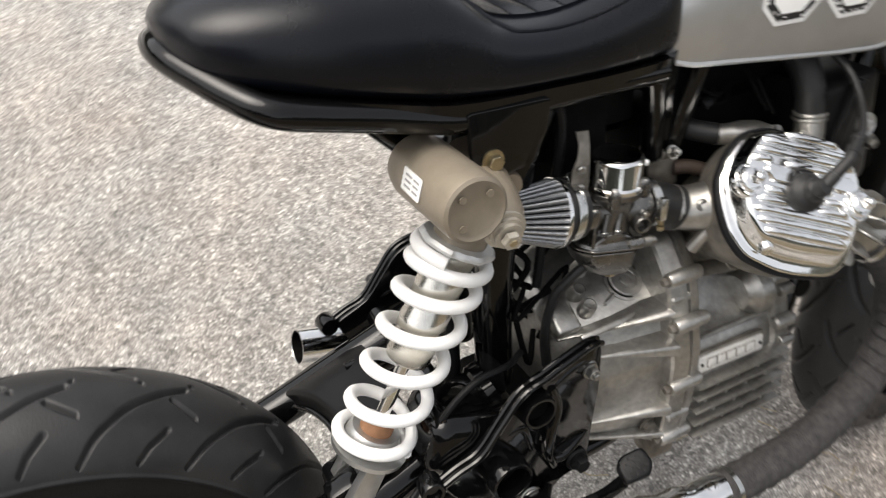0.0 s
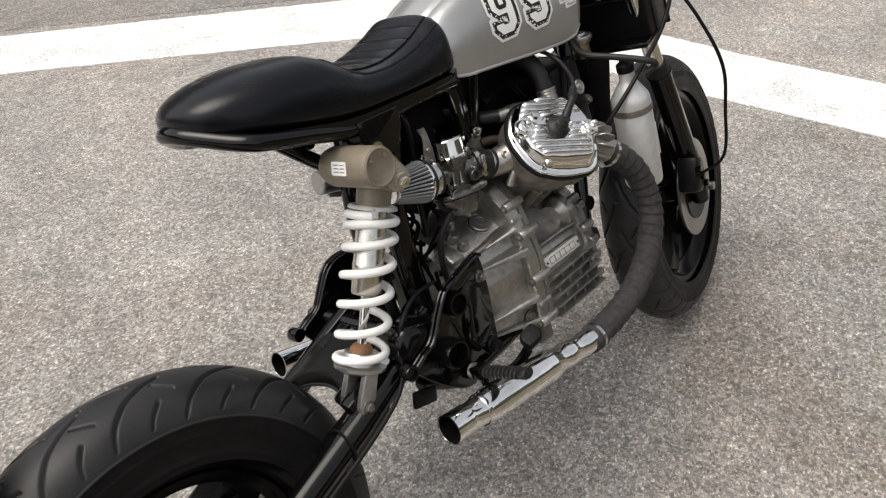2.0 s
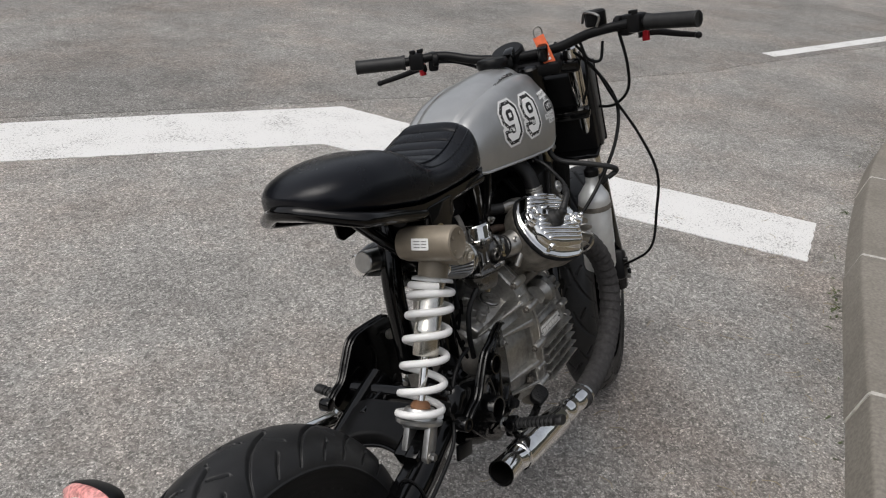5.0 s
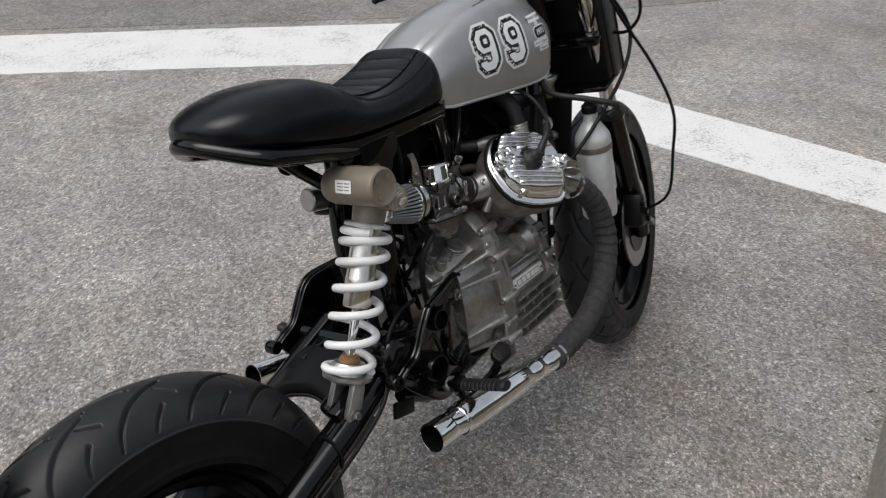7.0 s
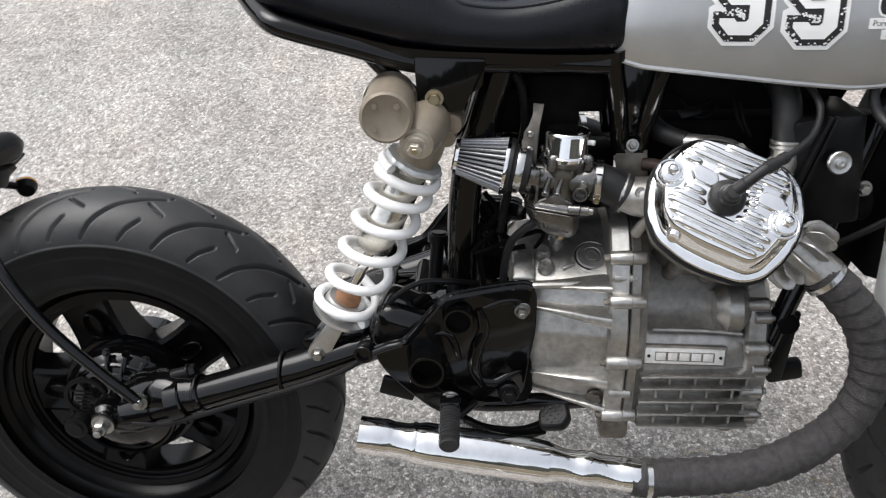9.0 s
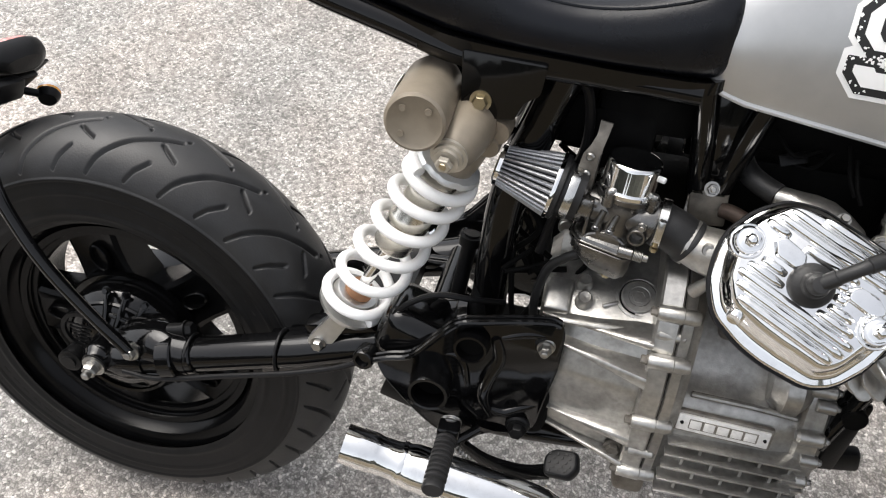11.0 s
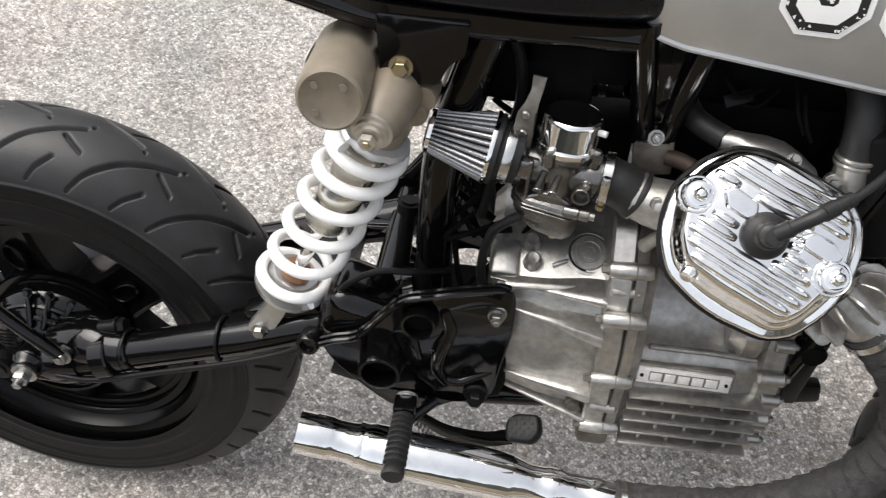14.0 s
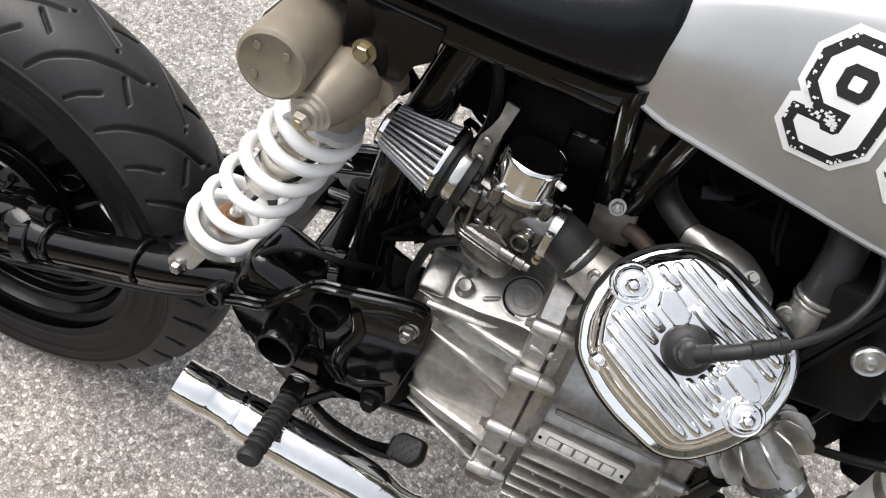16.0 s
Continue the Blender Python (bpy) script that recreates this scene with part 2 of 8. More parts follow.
RUST = material("rusty_steel", (0.05, 0.034, 0.026), 0.6, metal=0.4, grain=0.4, grain_scale=70, bump=0.3, stain=(0.04, 0.03, 0.025), stain_amount=0.7, stain_scale=30)
COWL_GREY = material("dull_grey_plastic", (0.060, 0.058, 0.055), 0.5, grain=0.2, grain_scale=40, bump=0.2, bump_scale=200)
RIM_PAINT = material("satin_rim_paint", (0.0030, 0.0030, 0.0032), 0.22, spec=0.15, grain=0.25, grain_scale=30, bump=0.12, bump_scale=120)
RING_DARK = material("reflection_ring_dark", (0.050, 0.052, 0.042), 0.9, grain=0.4, grain_scale=2)
RED = material("red_anodised", (0.5, 0.02, 0.03), 0.3, metal=0.6)
ORANGE = material("orange_fabric_tag", (0.72, 0.14, 0.05), 0.75, grain=0.15, bump=0.4, bump_scale=500)
WHITE = material("white_sticker", (0.86, 0.86, 0.85), 0.45, grain=0.04, grain_scale=30)
INK = material("black_ink", (0.012, 0.012, 0.012), 0.5)
GREY_INK = material("grey_ink", (0.25, 0.25, 0.25), 0.5)
PLATE_BLACK = material("number_plate_black", (0.006, 0.006, 0.0065), 0.5, spec=0.15)

LENS_RED = material("red_lens", (0.76, 0.33, 0.31), 0.10, coat=0.6, grain=0.45, grain_scale=160)
LENS_CLEAR = material("clear_ribbed_lens", (0.62, 0.63, 0.62), 0.12, coat=0.5, grain=0.25, grain_scale=90, bump=0.4, bump_scale=200)
LENS_AMBER = material("amber_lens", (0.65, 0.28, 0.04), 0.2, coat=0.4)
BAND = material("steel_band", (0.6, 0.6, 0.58), 0.22, metal=1.0, grain=0.1)
# for dark parts, and for shade painted as near-black voids and hollows
DARK = material("dark_parts_and_shade", (0.003, 0.0029, 0.0028), 0.7, spec=0.08, grain=0.4, grain_scale=40, bump=0.4, bump_scale=150)
PLATE_SILVER = material("pale_silver_paint", (0.66, 0.65, 0.63), 0.42, metal=0.15, grain=0.10, grain_scale=200, bump=0.1, stain=(0.40, 0.385, 0.36), stain_amount=0.4, stain_scale=40)
CANISTER = material("silver_painted_bottle", (0.62, 0.63, 0.63), 0.34, metal=0.45, grain=0.06, bump=0.1, stain=(0.55, 0.55, 0.54), stain_amount=0.4, stain_scale=14)

# ---- mesh helpers ----


def frame_at(p, z, x=None):
    """A matrix at p whose Z runs along z and whose X lies as near x as can be."""
    z = Vector(z).normalized()
    x = Vector(x) if x is not None else (Vector((1, 0, 0)) if abs(z.x) < 0.9 else Vector((0, 1, 0)))
    x = (x - z * x.dot(z)).normalized()
    y = z.cross(x)
    m = Matrix((x, y, z)).transposed().to_4x4()
    m.translation = Vector(p)
    return m


def merge(bm, tmp, m=None):
    """Moves the geometry of tmp into bm by the matrix m."""
    m = m or Matrix()
    flip = m.to_3x3().determinant() < 0
    made = {v: bm.verts.new(m @ v.co) for v in tmp.verts}
    for f in tmp.faces:
        vs = [made[v] for v in f.verts]
        bm.faces.new(vs[::-1] if flip else vs)
    tmp.free()
    return bm


def part(name, bm, mat, parent=None, label="", sharp=38):
    """Links bm as one mesh object under a thing or a part."""
    me = bpy.data.meshes.new(name)
    bmesh.ops.recalc_face_normals(bm, faces=bm.faces)
    bm.to_mesh(me)
    bm.free()
    me.materials.append(mat)
    me.shade_smooth()
    me.set_sharp_from_angle(angle=radians(sharp))
    ob = new(name, me)
    if parent:
        ob.parent = parent
    if label:
        ob["label"] = label
    return ob


def spline(pts, n=8):
    """Points along a smooth line through pts."""
    p = [Vector(q) for q in pts]
    if len(p) < 3:
        return p
    p = [2 * p[0] - p[1]] + p + [2 * p[-1] - p[-2]]
    out = []
    for i in range(1, len(p) - 2):
        for k in range(n):
            t = k / n
            a, b, c, d = p[i - 1:i + 3]
            out.append(0.5 * (2 * b + (c - a) * t + (2 * a - 5 * b + 4 * c - d) * t * t + (3 * b - a - 3 * c + d) * t ** 3))
    return out + [p[-2]]


def tube(bm, pts, r, seg=14, closed=False, caps=True, flat=1.0):
    """Sweeps a round section along pts; r is one radius or one for each point."""
    pts = [Vector(p) for p in pts]
    k = len(pts)
    rad = list(r) if isinstance(r, (list, tuple)) else [r] * k
    tan = []
    for i in range(k):
        a, b = (pts[i - 1], pts[(i + 1) % k]) if closed else (pts[max(i - 1, 0)], pts[min(i + 1, k - 1)])
        tan.append((b - a).normalized())
    u = Vector((0, 0, 1)) if abs(tan[0].z) < 0.9 else Vector((1, 0, 0))
    rings = []
    for i in range(k):
        u = (u - tan[i] * u.dot(tan[i])).normalized()
        w = tan[i].cross(u)
        rings.append([bm.verts.new(pts[i] + rad[i] * (math.cos(2 * math.pi * j / seg) * u + flat * math.sin(2 * math.pi * j / seg) * w)) for j in range(seg)])
    for i in range(k if closed else k - 1):
        a, b = rings[i], rings[(i + 1) % k]
        for j in range(seg):
            bm.faces.new((a[j], a[(j + 1) % seg], b[(j + 1) % seg], b[j]))
    if caps and not closed:
        bm.faces.new(rings[0][::-1])
        bm.faces.new(rings[-1])
    return bm


def lathe(bm, prof, m=None, seg=32, closed=False):
    """Turns the profile of (radius, height) about Z; a radius of 0 makes a pole."""
    m = m or Matrix()
    rings = []
    for r, h in prof:
        if r < 1e-6:
            rings.append([bm.verts.new(m @ Vector((0, 0, h)))])
        else:
            rings.append([bm.verts.new(m @ Vector((r * math.cos(2 * math.pi * j / seg), r * math.sin(2 * math.pi * j / seg), h))) for j in range(seg)])
    pairs = list(zip(rings, rings[1:])) + ([(rings[-1], rings[0])] if closed else [])
    for a, b in pairs:
        for j in range(seg):
            i = (j + 1) % seg
            vs = [a[j % len(a)], a[i % len(a)], b[i % len(b)], b[j % len(b)]]
            vs = [v for q, v in enumerate(vs) if v not in vs[:q]]
            if len(vs) > 2:
                bm.faces.new(vs)
    return bm


def rod(bm, a, b, r, seg=16, bev=0.15):
    """A straight round bar from a to b with eased ends."""
    a, b = Vector(a), Vector(b)
    h = (b - a).length
    e = min(r * bev, h * 0.3)
    return lathe(bm, [(0, 0), (r - e, 0), (r, e), (r, h - e), (r - e, h), (0, h)], frame_at(a, b - a), seg)


def box(bm, m, size, bev=0.003, segs=2):
    """A box with rounded edges, centred on m."""
    tmp = bmesh.new()
    bmesh.ops.create_cube(tmp, size=1)
    for v in tmp.verts:
        v.co = Vector((v.co.x * size[0], v.co.y * size[1], v.co.z * size[2]))
    if bev:
        bmesh.ops.bevel(tmp, geom=tmp.edges[:] + tmp.verts[:], offset=bev, segments=segs, profile=0.5, affect="EDGES")
    return merge(bm, tmp, m)


def prism(bm, poly, h0, h1, m=None, bev=0.0, segs=2):
    """Extrudes a flat outline of (x, y) from height h0 to h1."""
    tmp = bmesh.new()
    a = [tmp.verts.new((x, y, h0)) for x, y in poly]
    b = [tmp.verts.new((x, y, h1)) for x, y in poly]
    k = len(poly)
    tmp.faces.new(a[::-1])
    tmp.faces.new(b)
    for i in range(k):
        tmp.faces.new((a[i], a[(i + 1) % k], b[(i + 1) % k], b[i]))
    if bev:
        es = [e for e in tmp.edges if abs(e.verts[0].co.z - e.verts[1].co.z) < 1e-9]
        bmesh.ops.bevel(tmp, geom=es, offset=bev, segments=segs, profile=0.5, affect="EDGES")
    return merge(bm, tmp, m)


def loft(bm, loops, caps=True):
    """Skins closed loops of equal length."""
    rings = [[bm.verts.new(p) for p in lp] for lp in loops]
    k = len(rings[0])
    for a, b in zip(rings, rings[1:]):
        for j in range(k):
            bm.faces.new((a[j], a[(j + 1) % k], b[(j + 1) % k], b[j]))
    if caps:
        bm.faces.new(rings[0][::-1])
        bm.faces.new(rings[-1])
    return bm


def rounded(poly, r, n=4):
    """A closed 2D outline with its corners rounded."""
    out = []
    k = len(poly)
    for i in range(k):
        a, b, c = Vector(poly[i - 1]), Vector(poly[i]), Vector(poly[(i + 1) % k])
        d1, d2 = (a - b), (c - b)
        q = min(r, d1.length * 0.45, d2.length * 0.45)
        s, e = b + d1.normalized() * q, b + d2.normalized() * q
        for j in range(n + 1):
            t = j / n
            out.append(tuple((1 - t) ** 2 * s + 2 * t * (1 - t) * b + t * t * e))
    return out


def bolt(bm, p, z, r=0.006, h=0.005, washer=1.5, stud=0.0, seg=6):
    """A hexagon head on a washer, with a stud end where asked."""
    m = frame_at(p, z)
    if washer:
        lathe(bm, [(0, 0), (r * washer, 0), (r * washer, h * 0.3), (0, h * 0.3)], m, 20)
    lathe(bm, [(0, h * 0.3), (r, h * 0.3), (r, h * 1.05), (r * 0.86, h * 1.25), (0, h * 1.25)], m, seg)
    if stud:
        lathe(bm, [(0, h), (r * 0.55, h), (r * 0.55, h + stud), (r * 0.4, h + stud * 1.15), (0, h + stud * 1.15)], m, 12)
    return bm


# ---- setting: road, markings, kerb, verge ----
SLOPE = -0.0163


def gz(x):
    """Height of the road, which falls gently along the bike's length."""
    return 0.026 + SLOPE * x


def ground_sheet():
    bm = bmesh.new()
    s = [-400, -60, -12, -4, 0, 2, 5, 12, 60, 400]
    v = {(i, j): bm.verts.new((x, y, gz(x))) for i, x in enumerate(s) for j, y in enumerate(s)}
    for i in range(len(s) - 1):
        for j in range(len(s) - 1):
            bm.faces.new((v[i, j], v[i + 1, j], v[i + 1, j + 1], v[i, j + 1]))
    return tagged(part("ground", bm, ASPHALT), "worn grey asphalt of a parking road with pale chippings", "road", kind="structure")


def marking(outline, label):
    """A slab of thick road paint with slightly ragged edges."""
    rnd = random.Random(5)
    pts = []
    for i, a in enumerate(outline):
        b = outline[(i + 1) % len(outline)]
        a, b = Vector(a), Vector(b)
        k = max(2, int((b - a).length / 0.03))
        for j in range(k):
            p = a.lerp(b, j / k)
            pts.append((p.x + rnd.uniform(-0.004, 0.004), p.y + rnd.uniform(-0.004, 0.004)))
    bm = bmesh.new()
    top = [bm.verts.new((x, y, gz(x) + 0.004)) for x, y in pts]
    low = [bm.verts.new((x, y, gz(x) - 0.002)) for x, y in pts]
    f = bm.faces.new(top)
    for i in range(len(pts)):
        j = (i + 1) % len(pts)
        bm.faces.new((low[i], low[j], top[j], top[i]))
    bmesh.ops.triangulate(bm, faces=[f])
    return tagged(part("road_marking", bm, PAINT), label, "road marking", kind="structure")


KERB = [(-9, -2.55), (-6, -1.95), (-3, -1.42), (-1, -1.06), (0, -0.915), (1.2, -0.765), (1.85, -0.69), (2.41, -0.62), (3.0, -0.565),
        (3.57, -0.535), (4.1, -0.535), (4.45, -0.56), (5.0, -0.61), (5.55, -0.67), (6.51, -0.80), (8, -1.1), (10, -1.7), (13, -2.8)]
KERB_H = 0.12


def kerb_line():
    """Points every 5 cm along the kerb's foot, with the way to its back."""
    p = spline([(x, y, 0) for x, y in KERB], 40)
    out = [p[0]]
    for q in p[1:]:
        while (q - out[-1]).length > 0.05:
            out.append(out[-1] + (q - out[-1]).normalized() * 0.05)
    ways = []
    for i in range(len(out)):
        t = (out[min(i + 1, len(out) - 1)] - out[max(i - 1, 0)]).normalized()
        ways.append(Vector((t.y, -t.x, 0)))
    return out, ways


def kerb():
    pts, ways = kerb_line()
    root = tagged(new("kerb"), "grey concrete kerb stones with pale mortar joints along the road", "kerb", kind="structure")
    start = min(range(len(pts)), key=lambda i: abs(pts[i].x - 1.66)) % 20
    prof = [(0.0, -0.05), (0.043, KERB_H - 0.012), (0.047, KERB_H - 0.004), (0.053, KERB_H), (0.145, KERB_H + 0.002), (0.155, KERB_H - 0.006), (0.158, -0.05)]
    rnd = random.Random(3)
    cuts = list(range(start, len(pts) - 1, 20))
    for a, b in zip(cuts, cuts[1:]):
        lift, back = rnd.uniform(-0.003, 0.003), rnd.uniform(-0.004, 0.004)
        loops = []
        for i in range(a, b + 1, 2):
            s = 0.004 if i == a else (-0.004 if i == b else 0)
            p = pts[i] + (pts[min(i + 1, len(pts) - 1)] - pts[i - 1]).normalized() * s
            loops.append([p + ways[i] * (d + back) + Vector((0, 0, gz(p.x) + h + lift)) for d, h in prof])
        part("kerb_stone", loft(bmesh.new(), loops), CONCRETE, root)
        p, w = pts[b], ways[b]
        t = Vector((-w.y, w.x, 0))
        loops = [[p + t * s + w * (d + (-0.0015 if d < 0.1 else 0.001)) + Vector((0, 0, gz(p.x) + (h if h < 0 else h + 0.0015))) for d, h in prof] for s in (-0.009, 0.009)]
        part("mortar_joint", loft(bmesh.new(), loops), MORTAR, root)
    return root


def verge():
    pts, ways = kerb_line()
    bm = bmesh.new()
    rows = []
    rnd = random.Random(8)
    for d in (0.15, 0.2, 0.26, 0.34, 0.45, 0.6, 0.8, 1.1, 1.6, 2.5, 5, 14):
        rows.append([bm.verts.new(p + w * min(d, 1.1) - Vector((0, max(0, d - 1.1), 0)) + Vector((0, 0, gz(p.x) + 0.095 + (rnd.uniform(-0.014, 0.018) if d > 0.16 else 0)))) for p, w in zip(pts[::1], ways[::1])])
    for a, b in zip(rows, rows[1:]):
        for j in range(len(a) - 1):
            bm.faces.new((a[j], a[j + 1], b[j + 1], b[j]))
    return tagged(part("verge", bm, SOIL, sharp=80), "brown leafy soil verge with sparse moss behind the kerb", "verge", kind="structure")


def blade(bm, p, way, length, width, curl):
    side = way.cross(Vector((0, 0, 1))).normalized() * width
    prev = None
    for k in range(5):
        t = k / 4
        c = p + way * (length * t) + Vector((0, 0, length * (0.6 * t - curl * t * t)))
        s = side * (1 - t) ** 0.7
        row = (bm.verts.new(c - s), bm.verts.new(c + s + Vector((0, 0, width * 0.5))))
        if prev:
            bm.faces.new((prev[0], prev[1], row[1], row[0]))
        prev = row


def weeds():
    """Tufts at the kerb's foot and loose litter on the verge."""
    pts, ways = kerb_line()
    rnd = random.Random(11)
    bm = bmesh.new()
    for i in range(len(pts)):
        p, w = pts[i], ways[i]
        if not -1 < p.x < 7:
            continue
        thick = 7 if (2.25 < p.x < 2.5 or rnd.random() < 0.06) else (1 if rnd.random() < 0.3 else 0)
        for _ in range(thick):
            a = rnd.uniform(0, 6.28)
            q = p - w * rnd.uniform(0, 0.03) + Vector((rnd.uniform(-0.03, 0.03), 0, gz(p.x)))
            blade(bm, q, Vector((math.cos(a), math.sin(a), 0)), rnd.uniform(0.015, 0.04), rnd.uniform(0.0015, 0.004), rnd.uniform(0.2, 0.8))
        for _ in range(16):
            a = rnd.uniform(0, 6.28)
            q = p + w * rnd.uniform(0.17, 0.9) + Vector((rnd.uniform(-0.03, 0.03), 0, gz(p.x) + 0.1))
            blade(bm, q, Vector((math.cos(a), math.sin(a), 0)), rnd.uniform(0.01, 0.035), rnd.uniform(0.002, 0.006), rnd.uniform(0.3, 0.9))
    tagged(part("weeds", bm, LEAF, sharp=80), "small green weeds at the foot of the kerb", "weeds", kind="stuff")
    bm = bmesh.new()
    for i in range(len(pts)):
        p, w = pts[i], ways[i]
        if not -1 < p.x < 7:
            continue
        for _ in range(14):
            a = rnd.uniform(0, 6.28)
            q = p + w * rnd.uniform(0.17, 0.9) + Vector((rnd.uniform(-0.03, 0.03), 0, gz(p.x) + 0.105))
            blade(bm, q, Vector((math.cos(a), math.sin(a), 0)), rnd.uniform(0.012, 0.04), rnd.uniform(0.001, 0.004), 0.55)
        if rnd.random() < 0.45:
            a = rnd.uniform(0, 6.28)
            q = p - w * rnd.uniform(0.01, 0.1) + Vector((0, 0, gz(p.x) + 0.002))
            blade(bm, q, Vector((math.cos(a), math.sin(a), 0)), rnd.uniform(0.02, 0.06), 0.0015, 0.58)
    for _ in range(70):
        x, y = rnd.uniform(0.6, 3.2), rnd.uniform(-0.7, 0.2)
        a = rnd.uniform(0, 6.28)
        tube(bm, spline([(x, y, gz(x) + 0.003), (x + 0.02 * math.cos(a), y + 0.02 * math.sin(a), gz(x) + 0.006), (x + 0.05 * math.cos(a + 0.4), y + 0.05 * math.sin(a + 0.4), gz(x) + 0.003)], 3), 0.0009, 5)
    tagged(part("dry_litter", bm, STRAW, sharp=80), "dry stems and dead leaves scattered beside the kerb", "litter", kind="stuff")


def pebbles():
    """Loose pale stones on the road."""
    rnd = random.Random(21)
    bm = bmesh.new()
    spots = [(1.463, -0.363, 0.006)] + [(rnd.uniform(-2, 4), rnd.uniform(-0.8, 3), rnd.uniform(0.0015, 0.0045)) for _ in range(260)]
    for x, y, r in spots:
        tmp = bmesh.new()
        bmesh.ops.create_icosphere(tmp, subdivisions=1, radius=r)
        for v in tmp.verts:
            v.co *= rnd.uniform(0.75, 1.2)
        merge(bm, tmp, Matrix.Translation((x, y, gz(x) + r * 0.4)) @ Matrix.Diagonal((1.3, 1, 0.7, 1)))
    tagged(part("loose_stones", bm, MORTAR), "small pale loose stones lying on the asphalt", "stones", kind="stuff")


ground_sheet()
marking([(3.04, 2.22), (2.3, 2.79), (1.75, 3.2), (0.8, 3.9), (-1.2, 5.35), (-4, 7.4), (-4.3, 6.98), (-1.5, 4.92), (0.55, 3.42), (1.42, 2.74), (1.9, 2.35), (2.46, 1.9),
         (2.6, 0.42), (2.69, -0.46), (3.14, -0.43), (3.05, 0.6)], "cracked white road line with a blunt corner on asphalt")
marking([(6.7, 0.42), (9.26, -0.70), (13, -2.4), (13.05, -2.27), (9.3, -0.56), (6.76, 0.54)], "thin white edge line further along the road")


def reflection_ring():
    """An added dark ring, well beyond what is overlooked, that darkens low sky and reflections."""
    rnd = random.Random(14)
    bm = bmesh.new()
    n = 180
    low, high = [], []
    for i in range(n):
        a = 2 * math.pi * i / n
        r = 30 + 4 * math.sin(3 * a) + rnd.uniform(-0.8, 0.8)
        low.append(bm.verts.new((r * math.cos(a), r * math.sin(a), -1.2)))
        high.append(bm.verts.new((r * math.cos(a), r * math.sin(a), 7.5 + 3 * math.sin(5 * a + 1) + rnd.uniform(-1.5, 1.5))))
    for i in range(n):
        bm.faces.new((low[i], low[(i + 1) % n], high[(i + 1) % n], high[i]))
    tagged(part("backdrop", bm, RING_DARK, sharp=80), "added dark ring round the road, out of view, for reflections", "trees", kind="structure")


reflection_ring()


def road_overlay():
    """The newer, smoother road surface beyond the seam, a few millimetres proud, with an uneven edge."""
    rnd = random.Random(8)
    seam = [(-9, 11.3), (-4, 7.55), (0.8, 4.02), (3.12, 2.3), (3.9, 1.72), (4.56, 1.34), (4.99, 1.12), (5.11, 1.11), (5.75, 0.70), (5.98, 0.63), (7.2, 0.1), (9.4, -0.9)]
    pts = []
    for a, b in zip(seam[:-1], seam[1:]):
        a, b = Vector(a), Vector(b)
        k = max(2, int((b - a).length / 0.04))
        for j in range(k):
            p = a.lerp(b, j / k)
            pts.append((p.x + rnd.uniform(-0.008, 0.008), p.y + rnd.uniform(-0.008, 0.008)))
    bm = bmesh.new()
    rows = []
    for x, y in pts:
        far = (x + 12, y + 14)
        rows.append([bm.verts.new((x, y, gz(x) - 0.003)), bm.verts.new((x, y, gz(x) + 0.0028)), bm.verts.new((*far, gz(far[0]) + 0.0028))])
    for a, b in zip(rows[:-1], rows[1:]):
        for j in range(2):
            bm.faces.new((a[j], b[j], b[j + 1], a[j + 1]))
    tagged(part("road", bm, ROAD), "smoother dark grey road surface beyond a cracked seam", "road", kind="structure")


road_overlay()
kerb()
verge()
weeds()
pebbles()

# ---- the motorcycle, in its own frame: x ahead, y to its left, z up; it leans on its stand ----
bike = tagged(new("motorcycle"), "custom grey and black roadster motorcycle leaning on its stand", "motorcycle")
bike.matrix_world = Matrix.Translation((-0.0003, -0.1042, 0.0378)) @ pose(0, 0, 0, 0, 0, 1.6) @ pose(0, 0, 0, -17.3, 0, 0)
B = bmesh.new


# wheels


